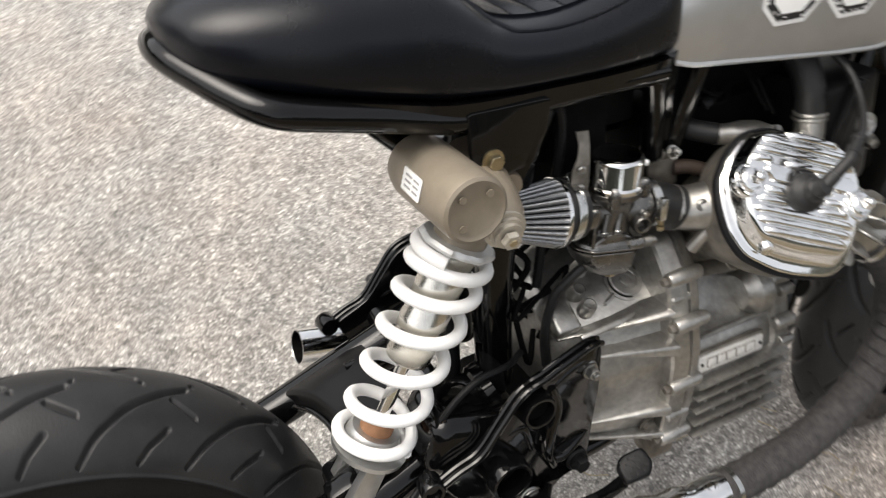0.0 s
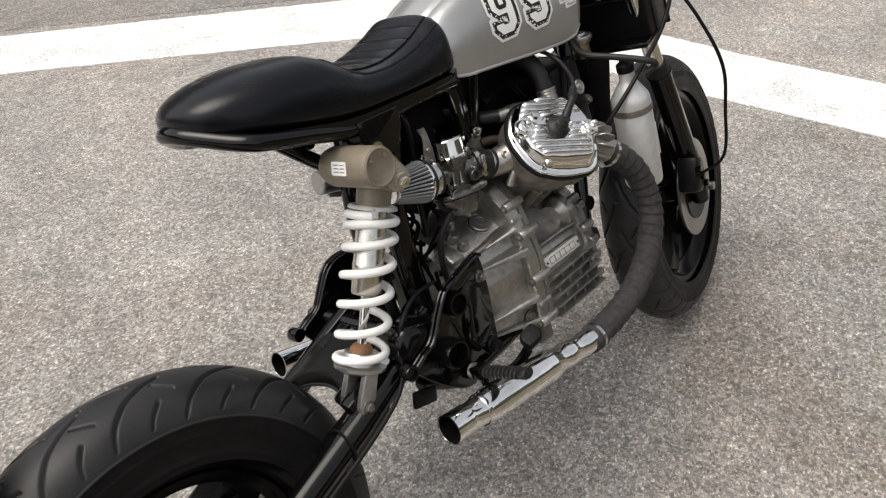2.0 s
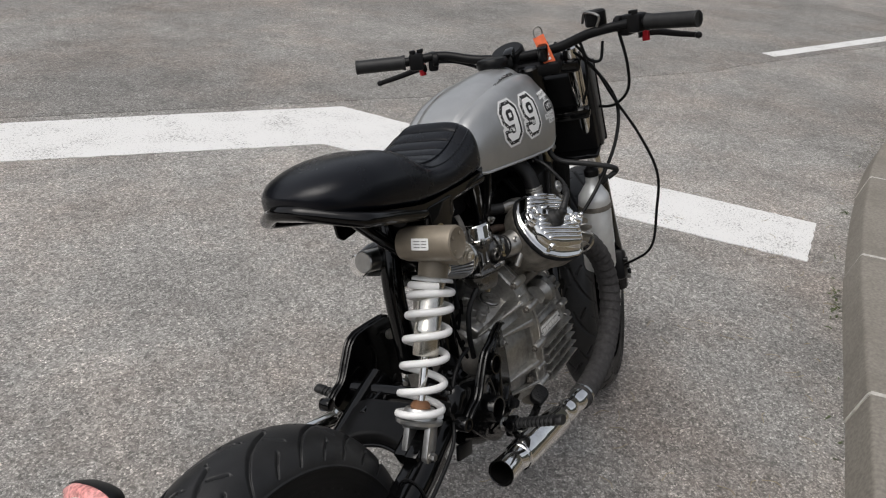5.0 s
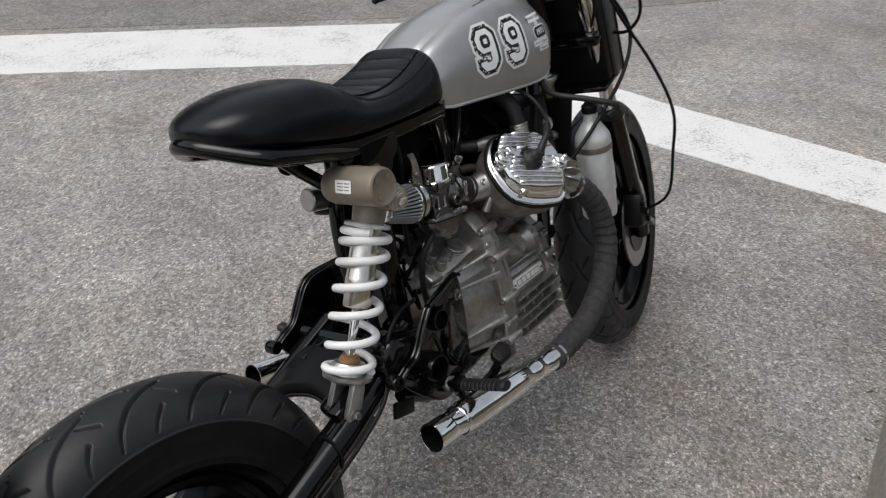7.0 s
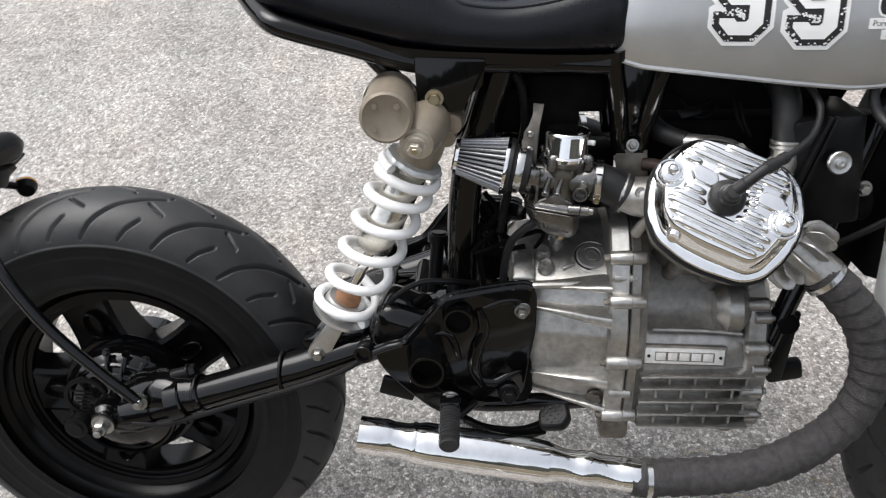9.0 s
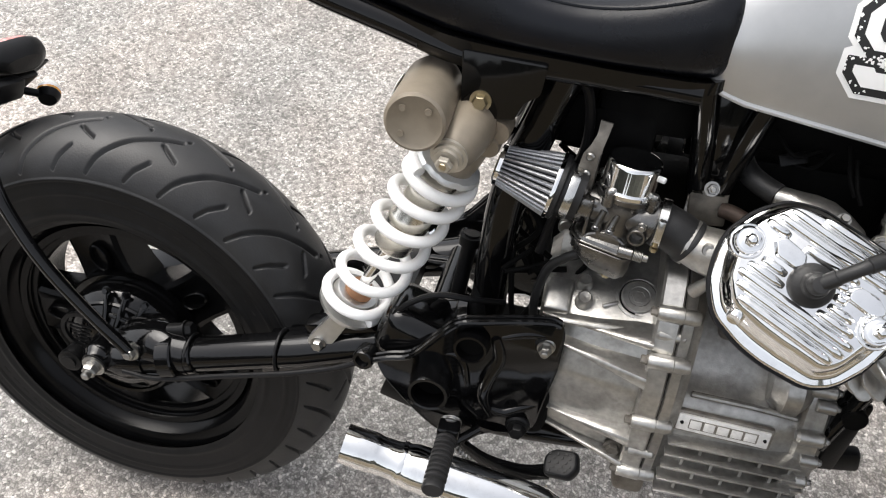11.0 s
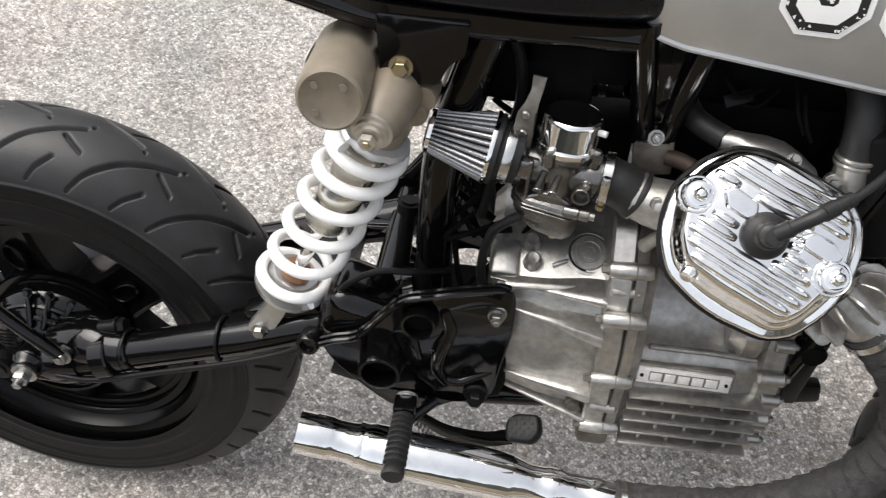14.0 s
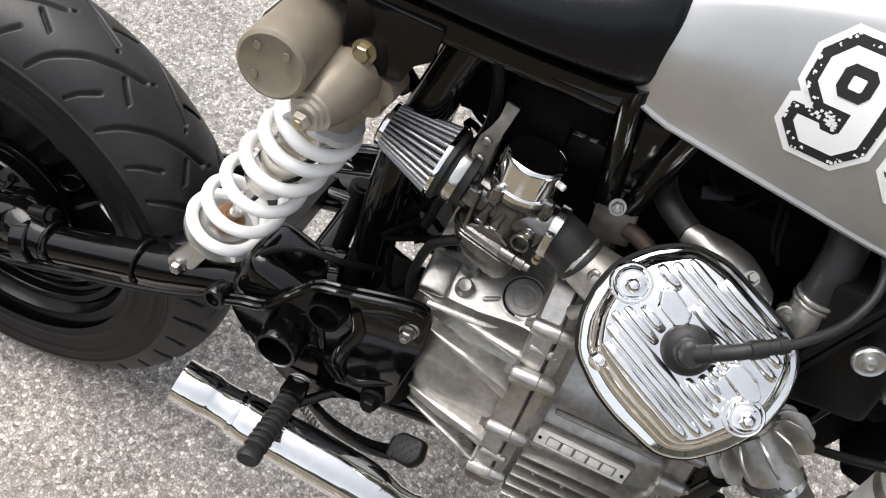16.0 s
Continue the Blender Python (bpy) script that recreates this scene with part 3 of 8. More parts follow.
def tyre_mesh(outer, width, rim, grooves, seg=900, across=90):
    """A tyre about the Y axis with its tread grooves sunk into the surface."""
    half = width / 2
    crown = half * 0.98
    cx = outer - crown * 0.92
    prof = []
    for i in range(across + 1):
        s = -1 + 2 * i / across
        a = s * 1.95
        y = half * math.sin(a) if abs(a) < math.pi / 2 else math.copysign(half * (1 - 0.12 * (abs(a) - math.pi / 2)), a)
        r = cx + crown * 0.92 * math.cos(a) if abs(a) < math.pi / 2 else cx - (abs(a) - math.pi / 2) * (cx - rim) / (1.95 - math.pi / 2)
        b = abs(a) - math.pi / 2
        y += math.copysign(0.0018, a) if -0.16 < b < -0.10 or 0.06 < b < 0.09 or 0.27 < b < 0.33 else 0
        prof.append((y, r, s * 1.95 * crown))
    n = seg * len(prof)
    ang = np.arange(seg) / seg * 2 * math.pi
    yy = np.array([p[0] for p in prof])
    rr = np.array([p[1] for p in prof])
    vv = np.array([p[2] for p in prof])
    u = ang * outer
    depth = np.zeros((seg, len(prof)))
    if grooves:
        period = 2 * math.pi * outer / grooves
        lines = ([((0.0, -0.088), (-0.0055, -0.077), (-0.0115, -0.066), (-0.0195, -0.056), (-0.029, -0.047), (-0.039, -0.038), (-0.050, -0.030), (-0.078, -0.0155), (-0.106, -0.005)), 0.0026],
                 [((-0.060, -0.087), (-0.069, -0.0705), (-0.085, -0.0535)), 0.0022],
                 [((-0.089, -0.022), (-0.103, -0.032), (-0.121, -0.043)), 0.0019],
                 [((-0.112, 0.002), (-0.128, 0.008)), 0.0016])
        for side in (1, -1):
            for pl, w in lines:
                for (u0, v0), (u1, v1) in zip(pl, pl[1:]):
                    for shift in (-2 * period, -period, 0, period):
                        base = 0.0625 if side == 1 else 0.114
                        du, dv = u1 - u0, (v1 - v0) * side
                        pu = ((u[:, None] - base) % period) - u0 - shift
                        pv = vv[None, :] - v0 * side
                        t = np.clip((pu * du + pv * dv) / (du * du + dv * dv), 0, 1)
                        d = np.hypot(pu - t * du, pv - t * dv)
                        depth = np.maximum(depth, np.clip((w + 0.0013 - d) / 0.0026, 0, 1) * 0.0065)
    r = rr[None, :] - depth
    co = np.empty((seg, len(prof), 3))
    co[..., 0] = r * np.cos(ang)[:, None]
    co[..., 1] = yy[None, :]
    co[..., 2] = r * np.sin(ang)[:, None]
    k = len(prof)
    faces = [(i * k + j, i * k + j + 1, ((i + 1) % seg) * k + j + 1, ((i + 1) % seg) * k + j) for i in range(seg) for j in range(k - 1)]
    me = bpy.data.meshes.new("tyre")
    me.from_pydata(co.reshape(-1, 3).tolist(), [], faces)
    me.shade_smooth()
    me.materials.append(RUBBER)
    me.materials.append(TREAD)
    on_tread = np.abs((vv[:-1] + vv[1:]) / 2) < crown * 1.42
    me.polygons.foreach_set("material_index", np.tile(on_tread.astype(np.int32), seg))
    return me


def wheel(name, m, outer, width, rim_r, spokes, grooves, label, disc=None, turn=0.35, seg=900, across=90, broad=False):
    w = part(name, lathe(B(), [(0.02, -0.055), (0.045, -0.055), (0.05, -0.05), (0.05, -0.03), (0.036, -0.02), (0.036, 0.02), (0.05, 0.03), (0.05, 0.05), (0.045, 0.055), (0.02, 0.055)],
                             frame_at((0, 0, 0), (0, 1, 0)), 32, closed=True), BLACK, bike, label)
    w.matrix_local = m
    t = new("tyre", tyre_mesh(outer, width, rim_r + 0.002, grooves, seg, across))
    t.parent = w
    t["label"] = "black rubber tyre with curved tread grooves"
    h = width * 0.40
    part("rim", lathe(B(), [(rim_r + 0.012, -h), (rim_r + 0.012, -h + 0.006), (rim_r - 0.004, -h + 0.008), (rim_r - 0.012, -h * 0.6), (rim_r - 0.022, -h * 0.3), (rim_r - 0.022, h * 0.3), (rim_r - 0.012, h * 0.6),
                            (rim_r - 0.004, h - 0.008), (rim_r + 0.012, h - 0.006), (rim_r + 0.012, h), (rim_r + 0.002, h), (rim_r - 0.012, h * 0.95), (rim_r - 0.020, h * 0.88), (rim_r - 0.042, h * 0.75), (rim_r - 0.042, -h * 0.40), (rim_r - 0.020, -h * 0.6), (rim_r - 0.012, -h * 0.9), (rim_r + 0.002, -h)],
                      frame_at((0, 0, 0), (0, 1, 0)), 96, closed=True), RIM_PAINT, w)
    for i in range(spokes):
        a0 = 2 * math.pi * i / spokes + turn
        bm = B()

        def at(r, side, y):
            return Vector((r * math.cos(a0) - side * math.sin(a0), y, r * math.sin(a0) + side * math.cos(a0)))
        inner, outer_r = 0.046, rim_r - 0.030
        loops = []
        for q in range(7):
            s = q / 6
            rr = inner + (outer_r - inner) * s
            wd = 0.056 - 0.052 * s + 0.040 * s * s if broad else 0.030 - 0.010 * math.sin(math.pi * s) + 0.012 * s * s
            y0, y1, dish = -0.032 + 0.010 * s, 0.030 - 0.01 * s, 0.010 * math.sin(math.pi * min(1, s * 1.1))
            loops.append([at(rr, -wd, y0), at(rr, -wd * 0.82, y0 - 0.004), at(rr, -wd * 0.45, y0 - 0.004 + dish), at(rr, wd * 0.45, y0 - 0.004 + dish), at(rr, wd * 0.82, y0 - 0.004), at(rr, wd, y0), at(rr, wd, y1), at(rr, -wd, y1)])
        loft(bm, loops)
        part("spoke", bm, RIM_PAINT, w, sharp=30)
        if broad:
            ovals = [[at(0.126 + a * k * math.cos(q), b * k * math.sin(q), y) for q in [2 * math.pi * j / 28 for j in range(28)]] for a, b, k, y in ((0.020, 0.012, 1.18, -0.024), (0.020, 0.012, 1.12, -0.0305), (0.020, 0.012, 1.0, -0.0320), (0.020, 0.012, 0.9, -0.0300), (0.020, 0.012, 0.86, -0.022))]
            part("cast_pocket", loft(B(), ovals), RIM_PAINT, w, sharp=40)
    if broad:
        for d, y in ((0.030, -h * 0.62), (0.040, -h * 0.45), (0.041, -h * 0.30)):
            part("rim_step", lathe(B(), [(rim_r - d - 0.004, y - 0.002), (rim_r - d - 0.005, y), (rim_r - d - 0.004, y + 0.002), (rim_r - d + 0.006, y + 0.003), (rim_r - d + 0.006, y - 0.003)], frame_at((0, 0, 0), (0, 1, 0)), 96, closed=True), RIM_PAINT, w)
    if disc:
        r, y = disc
        bm = lathe(B(), [(r * 0.62, y - 0.003), (r, y - 0.003), (r, y + 0.003), (r * 0.62, y + 0.003)], frame_at((0, 0, 0), (0, 1, 0)), 64, closed=True)
        part("brake_disc", bm, ZINC, w, "grey steel brake disc")
        part("disc_carrier", lathe(B(), [(0.04, y - 0.004), (r * 0.66, y - 0.006), (r * 0.66, y + 0.004), (0.04, y + 0.004)], frame_at((0, 0, 0), (0, 1, 0)), 40, closed=True), SATIN, w)
    return w


REAR_C = Vector((0, 0, 0.327))


def sidewall_marks(w, radius, y, start):
    """Raised plain bars in an arc on the tyre's flank."""
    for k in range(8):
        a = start + 0.095 * k
        m = frame_at((radius * math.cos(a), y, radius * math.sin(a)), (0, -1, 0), (math.cos(a), 0, math.sin(a)))
        part("raised_bar", box(B(), m, (0.016, 0.015, 0.0016), 0.0005), RUBBER, w)


STEER = pose(1.4188, 0.0142, 0.3063) @ pose(0, 0, 0, 0, 0, 13.0)
rear = wheel("rear_wheel", Matrix.Translation(REAR_C), 0.330, 0.146, 0.208, 5, 18, "wide black cast rear wheel", turn=0.64, seg=1440, across=168, broad=True)
part("brake_drum", lathe(B(), [(0.03, 0.020), (0.080, 0.022), (0.086, 0.028), (0.086, 0.058), (0.078, 0.066), (0.03, 0.070)], frame_at((0, 0, 0), (0, 1, 0)), 48, closed=True), BLACK, rear)
for start in (0.5, 3.6):
    sidewall_marks(rear, 0.246, -0.0708, start)
wheel("front_wheel", STEER, 0.331, 0.112, 0.236, 5, 18, "black cast front wheel turned to one side", disc=(0.12, -0.07))


# seat and tank


YC = -0.017  # the upper works sit a little to the right of the wheels' plane


def section(x, w, z0, z1, side=0.5, flat=0.0, n=28, dip=0.0, e_top=0.55):
    """A closed cross-section of half width w from z0 to z1 at x: flat below, rounded above."""
    out = []
    for i in range(n):
        a = 2 * math.pi * i / n
        c, s = math.cos(a), math.sin(a)
        e = e_top if s > 0 else 0.28
        y = w * math.copysign(abs(c) ** e, c)
        zc = z0 + (z1 - z0) * side
        z = zc + (z1 - zc) * abs(s) ** (0.75 - flat) if s > 0 else zc - (zc - z0) * abs(s) ** 0.5
        if dip and s > 0:
            z -= dip * (1 - (abs(y) / w) ** 2.4)
        out.append((x, y + YC, z))
    return out


def lerp_table(table, x):
    for a, b in zip(table, table[1:]):
        if x <= b[0]:
            t = (x - a[0]) / (b[0] - a[0])
            return [p + (q - p) * t for p, q in zip(a, b)]
    return list(table[-1])


SEAT = [  # x, half width, bottom, top, dip
    (0.256, 0.020, 0.938, 0.960, 0.0), (0.263, 0.044, 0.933, 0.967, 0.0), (0.280, 0.070, 0.924, 0.977, 0.0), (0.312, 0.092, 0.911, 0.986, 0.0), (0.36, 0.106, 0.898, 0.990, 0.0),
    (0.41, 0.110, 0.885, 0.986, 0.0), (0.452, 0.111, 0.874, 0.979, 0.0), (0.485, 0.111, 0.869, 0.962, 0.0), (0.52, 0.110, 0.866, 0.938, 0.006),
    (0.57, 0.108, 0.863, 0.928, 0.006), (0.62, 0.106, 0.860, 0.932, 0.005), (0.665, 0.102, 0.858, 0.944, 0.003), (0.695, 0.098, 0.857, 0.956, 0.0), (0.712, 0.092, 0.858, 0.958, 0.0), (0.722, 0.084, 0.862, 0.950, 0.0)]


def smooth_table(table, n=6):
    """The table refined with a smooth line through its rows."""
    cols = list(zip(*table))
    out = []
    for i in range(len(table) - 1):
        for k in range(n):
            t = k / n
            row = []
            for c in cols:
                a, b, d, e = c[max(i - 1, 0)], c[i], c[i + 1], c[min(i + 2, len(c) - 1)]
                row.append(0.5 * (2 * b + (d - a) * t + (2 * a - 5 * b + 4 * d - e) * t * t + (3 * b - a - 3 * d + e) * t ** 3))
            out.append(row)
    return out + [list(table[-1])]


def seat():
    rows = smooth_table(SEAT)
    loops = [section(x, w, z0, z1, 0.34, dip=d, n=44, e_top=0.55 + 0.35 * max(0, min(1, (0.47 - x) / 0.12))) for x, w, z0, z1, d in rows]
    ob = part("seat", loft(B(), loops), VINYL, bike, "black vinyl single seat with a smooth hump and pleated pan", sharp=60)
    base = [[(x, YC - w * 0.985, z0 - 0.010), (x, YC - w * 1.0, z0 + 0.003), (x, YC + w * 1.0, z0 + 0.003), (x, YC + w * 0.985, z0 - 0.010)] for x, w, z0, z1, d in rows[2:]]
    part("seat_base", loft(B(), base), BLACK, ob)
    # pleats of the sitting pan: raised rolls with sunken seams between
    n = 7
    for i in range(n):
        x0 = 0.515 + 0.192 * i / n
        x1 = 0.515 + 0.192 * (i + 1) / n - 0.002
        loops = []
        for k in range(7):
            s = k / 6
            x = x0 + (x1 - x0) * s
            r = lerp_table(rows, x)
            up = 0.0026 * math.sin(math.pi * s) ** 0.6
            w = r[1] * 0.66
            pts = []
            for j in range(13):
                y = w * (-1 + 2 * j / 12)
                edge = 1 - abs(y / w) ** 8
                zt = r[3] - r[4] * (1 - (abs(y) / r[1]) ** 2.4) - (r[3] - (r[2] + (r[3] - r[2]) * 0.34)) * (1 - (1 - (abs(y) / r[1]) ** (1 / 0.55 * 2)) ** 0.375 if abs(y) < r[1] else 1)
                pts.append((x, y + YC, zt + up * edge + 0.0026))
            pts += [(x, y, z - 0.012) for x, y, z in pts[::-1]]
            loops.append(pts)
        part("pleat", loft(B(), loops), VINYL, ob, sharp=60)
    for sgn in (-1, 1):
        line = []
        for x in [0.478 + 0.234 * k / 40 for k in range(41)]:
            r = lerp_table(rows, x)
            f = min(1, max(0, (x - 0.462) / 0.07))
            y = r[1] * (0.50 + 0.36 * f)
            q = abs(y) / r[1]
            zc = r[2] + (r[3] - r[2]) * 0.34
            z = zc + (r[3] - zc) * (1 - q ** (2 / 0.55)) ** 0.375 - r[4] * (1 - q ** 2.4)
            line.append((x, sgn * y + YC, z - 0.0004))
        part("piping", tube(B(), line, [0.0006] + [0.0024] * 39 + [0.001], 8), VINYL, ob)
    return ob


seat()

TANK = [  # x, half width low, half width high, bottom, shoulder, top
    (0.700, 0.080, 0.066, 0.866, 0.926, 0.940), (0.712, 0.086, 0.074, 0.850, 0.936, 0.953), (0.74, 0.091, 0.080, 0.842, 0.950, 0.969), (0.79, 0.098, 0.086, 0.837, 0.967, 0.986), (0.85, 0.106, 0.089, 0.831, 0.979, 1.000),
    (0.91, 0.114, 0.089, 0.825, 0.985, 1.009), (0.97, 0.118, 0.087, 0.820, 0.984, 1.013), (1.01, 0.117, 0.082, 0.822, 0.978, 1.012), (1.035, 0.112, 0.076, 0.838, 0.968, 1.006),
    (1.055, 0.102, 0.066, 0.868, 0.953, 0.992), (1.066, 0.085, 0.052, 0.895, 0.940, 0.975)]


def tank_half(r):
    """The right half of a tank section from the bottom seam to the top ridge."""
    x, wl, wh, z0, zs, zt = r
    pts = [(wl * 0.90, z0), (wl * 0.965, z0 + 0.002), (wl * 0.985, z0 + 0.008)]
    for k in range(1, 9):
        s = k / 8
        pts.append((wl * (0.985 + 0.06 * math.sin(s * math.pi * 0.75)) * (1 - s ** 3) + wh * 1.04 * s ** 3, z0 + 0.008 + (zs - z0 - 0.016) * s))
    pts += [(wh * 0.97, zs + 0.001), (wh * 0.88, zs + 0.007), (wh * 0.72, zs + 0.0105), (wh * 0.665, zs + 0.0085), (wh * 0.635, zs + 0.0088), (wh * 0.60, zs + 0.0135)]
    for k in range(1, 5):
        s = k / 4
        pts.append((wh * 0.61 * (1 - s), zs + 0.0125 + (zt - zs - 0.0125) * math.sin(s * math.pi / 2) ** 0.9))
    return [(x, YC - y, z) for y, z in pts]


def tank_side(x, z):
    """The distance of the tank's flank from its middle at x, z."""
    h = tank_half(lerp_table(smooth_table(TANK), x))
    for a, b in zip(h, h[1:]):
        if a[2] <= z <= b[2]:
            return a[1] + (b[1] - a[1]) * (z - a[2]) / max(b[2] - a[2], 1e-6)
    return h[8][1]


def tank():
    loops = []
    for r in smooth_table(TANK):
        h = tank_half(r)
        loops.append(h + [(x, 2 * YC - y, z) for x, y, z in h[::-1][1:]])
    t = part("fuel_tank", loft(B(), loops), STEEL_TANK, bike, "bare grey metal fuel tank with a creased top", sharp=50)
    for sgn in (1, -1):
        line = [(lerp_table(TANK, x)[0], YC + sgn * lerp_table(TANK, x)[1] * 0.955, lerp_table(TANK, x)[3] + 0.001) for x in [0.71 + 0.32 * k / 30 for k in range(31)]]
        part("seam_flange", tube(B(), line, 0.0034, 8), STEEL_TANK, t)
    bm = B()
    lathe(bm, [(0, 0), (0.034, 0), (0.036, 0.004), (0.036, 0.014), (0.032, 0.02), (0.02, 0.022), (0, 0.022)], frame_at((1.0, YC, 1.010), (0.05, 0, 1)), 40)
    part("filler_cap", bm, SATIN, t, "black filler cap")
    return t


TANK_OB = tank()


def flat_text_mesh(text, size, mat_name, offset=0.0, bold=0.0):
    """Built-in lettering as a flat mesh in the XY plane, centred."""
    c = bpy.data.curves.new(mat_name, "FONT")
    c.body, c.size, c.align_x, c.align_y, c.offset = text, size, "CENTER", "CENTER", bold
    c.resolution_u = 3
    ob = bpy.data.objects.new(mat_name, c)
    scene.collection.objects.link(ob)
    me = bpy.data.meshes.new_from_object(ob.evaluated_get(bpy.context.evaluated_depsgraph_get()))
    bpy.data.objects.remove(ob)
    return me


def on_flank(x, z, proud):
    return Vector((x, tank_side(min(max(x, 0.705), 1.06), z) - proud, z))


def decal(name, poly, proud, mat, holes=(), label=""):
    """A flat sticker laid on the tank's flank: its outline in x and z, cut fine enough to follow the curve."""
    bm = B()
    vs = [bm.verts.new((x, z, 0)) for x, z in poly]
    f = bm.faces.new(vs)
    bm.normal_update()
    bmesh.ops.triangulate(bm, faces=[f], quad_method="BEAUTY", ngon_method="EAR_CLIP")
    for _ in range(3):
        long = [e for e in bm.edges if e.calc_length() > 0.006]
        if not long:
            break
        bmesh.ops.subdivide_edges(bm, edges=long, cuts=1)
        bm.normal_update()
        bmesh.ops.triangulate(bm, faces=bm.faces[:])
    for v in bm.verts:
        v.co = on_flank(v.co.x, v.co.y, proud)
    return part(name, bm, mat, TANK_OB, label, sharp=80)


NINE = [(0.24, 0.0), (0.76, 0.0), (1.0, 0.17), (1.0, 0.83), (0.76, 1.0), (0.24, 1.0), (0.0, 0.83), (0.0, 0.60), (0.24, 0.44), (0.66, 0.44), (0.66, 0.24), (0.60, 0.20), (0.40, 0.20), (0.34, 0.25), (0.0, 0.25), (0.0, 0.17)]


def grow(poly, d):
    """The outline moved outwards by d (inwards when negative); counter-clockwise outlines."""
    out = []
    k = len(poly)
    area = sum(poly[i][0] * poly[(i + 1) % k][1] - poly[(i + 1) % k][0] * poly[i][1] for i in range(k))
    sg = 1 if area > 0 else -1
    for i in range(k):
        a, b, c = Vector(poly[i - 1]), Vector(poly[i]), Vector(poly[(i + 1) % k])
        n1, n2 = (b - a).normalized(), (c - b).normalized()
        n1, n2 = Vector((n1.y, -n1.x)) * sg, Vector((n2.y, -n2.x)) * sg
        q = (n1 + n2)
        q = q / max(q.length_squared * 0.5, 0.35)
        out.append(tuple(b + q * d))
    return out


def racing_number(x0, z0, w, h):
    """The digit 9 in college lettering: white ground, broken black outline, white body, open counter."""
    def place(poly):
        return [(x0 + w * px, z0 + h * pz) for px, pz in poly]
    body = place(NINE)
    decal("digit_ground", grow(body, 0.0118), 0.0012, WHITE, label="white sticker ground of the digit 9")
    decal("digit_outline", grow(body, 0.0072), 0.0018, INK, label="worn black outline of the digit 9")
    decal("digit_body", body, 0.0024, WHITE, label="white digit 9")
    hole = place([(0.38, 0.60), (0.62, 0.60), (0.68, 0.65), (0.68, 0.78), (0.62, 0.82), (0.38, 0.82), (0.32, 0.78), (0.32, 0.65)])
    decal("digit_counter", grow(hole, 0.0035), 0.0030, INK)
    decal("digit_counter", grow(hole, -0.0035), 0.0036, WHITE)
    rnd = random.Random(int(x0 * 1000))
    ring = grow(body, 0.0062)
    for _ in range(120):
        i = rnd.randrange(len(ring))
        a, b = Vector(ring[i]), Vector(ring[(i + 1) % len(ring)])
        c = a.lerp(b, rnd.random()) + Vector((rnd.uniform(-0.004, 0.003), rnd.uniform(-0.003, 0.003)))
        r = rnd.uniform(0.0006, 0.0020)
        decal("worn_fleck", [(c.x + r * rnd.uniform(0.4, 1.3) * math.cos(t), c.y + r * rnd.uniform(0.4, 1.3) * math.sin(t)) for t in (0, 1.2, 2.5, 3.8, 5.1)], 0.0028, WHITE)


racing_number(0.816, 0.881, 0.046, 0.074)
racing_number(0.893, 0.877, 0.046, 0.074)


def flank_text(text, x, z, size, mat, proud, bold=0.0):
    me = flat_text_mesh(text, size, "lettering", bold=bold)
    bm = B()
    bm.from_mesh(me)
    bpy.data.meshes.remove(me)
    for v in bm.verts:
        v.co = on_flank(x + v.co.x, z + v.co.y, proud)
    part("lettering", bm, mat, TANK_OB, "the words " + text, sharp=80)


def rect(x, z, w, h):
    return [(x - w / 2, z - h / 2), (x + w / 2, z - h / 2), (x + w / 2, z + h / 2), (x - w / 2, z + h / 2)]


decal("sticker", rect(1.0, 0.940, 0.05, 0.0145), 0.0012, WHITE, label="white sticker strip")
flank_text("MANUFACTURED", 1.0, 0.9405, 0.0078, INK, 0.002)
decal("sticker", rect(1.0, 0.929, 0.012, 0.007), 0.0014, WHITE)
flank_text("IN", 1.0, 0.929, 0.005, INK, 0.002)
decal("sticker", rounded(rect(1.003, 0.912, 0.046, 0.025), 0.01), 0.0012, WHITE)
decal("sticker", rounded(rect(1.003, 0.912, 0.042, 0.021), 0.009), 0.0017, INK, label="black badge with the year 1971")
flank_text("1971", 1.003, 0.912, 0.0155, WHITE, 0.0025, bold=0.0004)
decal("sticker", rect(0.999, 0.893, 0.053, 0.0115), 0.0012, WHITE)
flank_text("Pure Organic", 0.999, 0.893, 0.0085, INK, 0.002)
decal("sticker", rect(1.005, 0.881, 0.036, 0.0105), 0.0013, WHITE)
flank_text("Material", 1.005, 0.881, 0.008, INK, 0.002)


def tank_top(x, y):
    """The tank's height at x and at y to the right of its middle."""
    h = tank_half(lerp_table(smooth_table(TANK), x))
    for a, b in zip(h[11:], h[12:]):
        if b[1] >= y >= a[1]:
            return a[2] + (b[2] - a[2]) * (y - a[1]) / max(b[1] - a[1], 1e-6)
    return h[-1][2]


# a line of thin unreadable pen strokes on the shoulder
rnd = random.Random(12)
for k in range(13):
    x0 = 0.872 + 0.0085 * k
    y0 = -0.0815 + 0.0008 * k
    stroke = []
    for q in range(5):
        x, y = x0 + 0.0022 * q + rnd.uniform(-0.001, 0.001), y0 + (0.0052 if q % 2 else -0.0042) * rnd.uniform(0.4, 1.2)
        stroke.append((x, y, tank_top(x, y) + 0.0004))
    part("pen_stroke", tube(B(), spline(stroke, 3), 0.0006, 5), INK, TANK_OB)


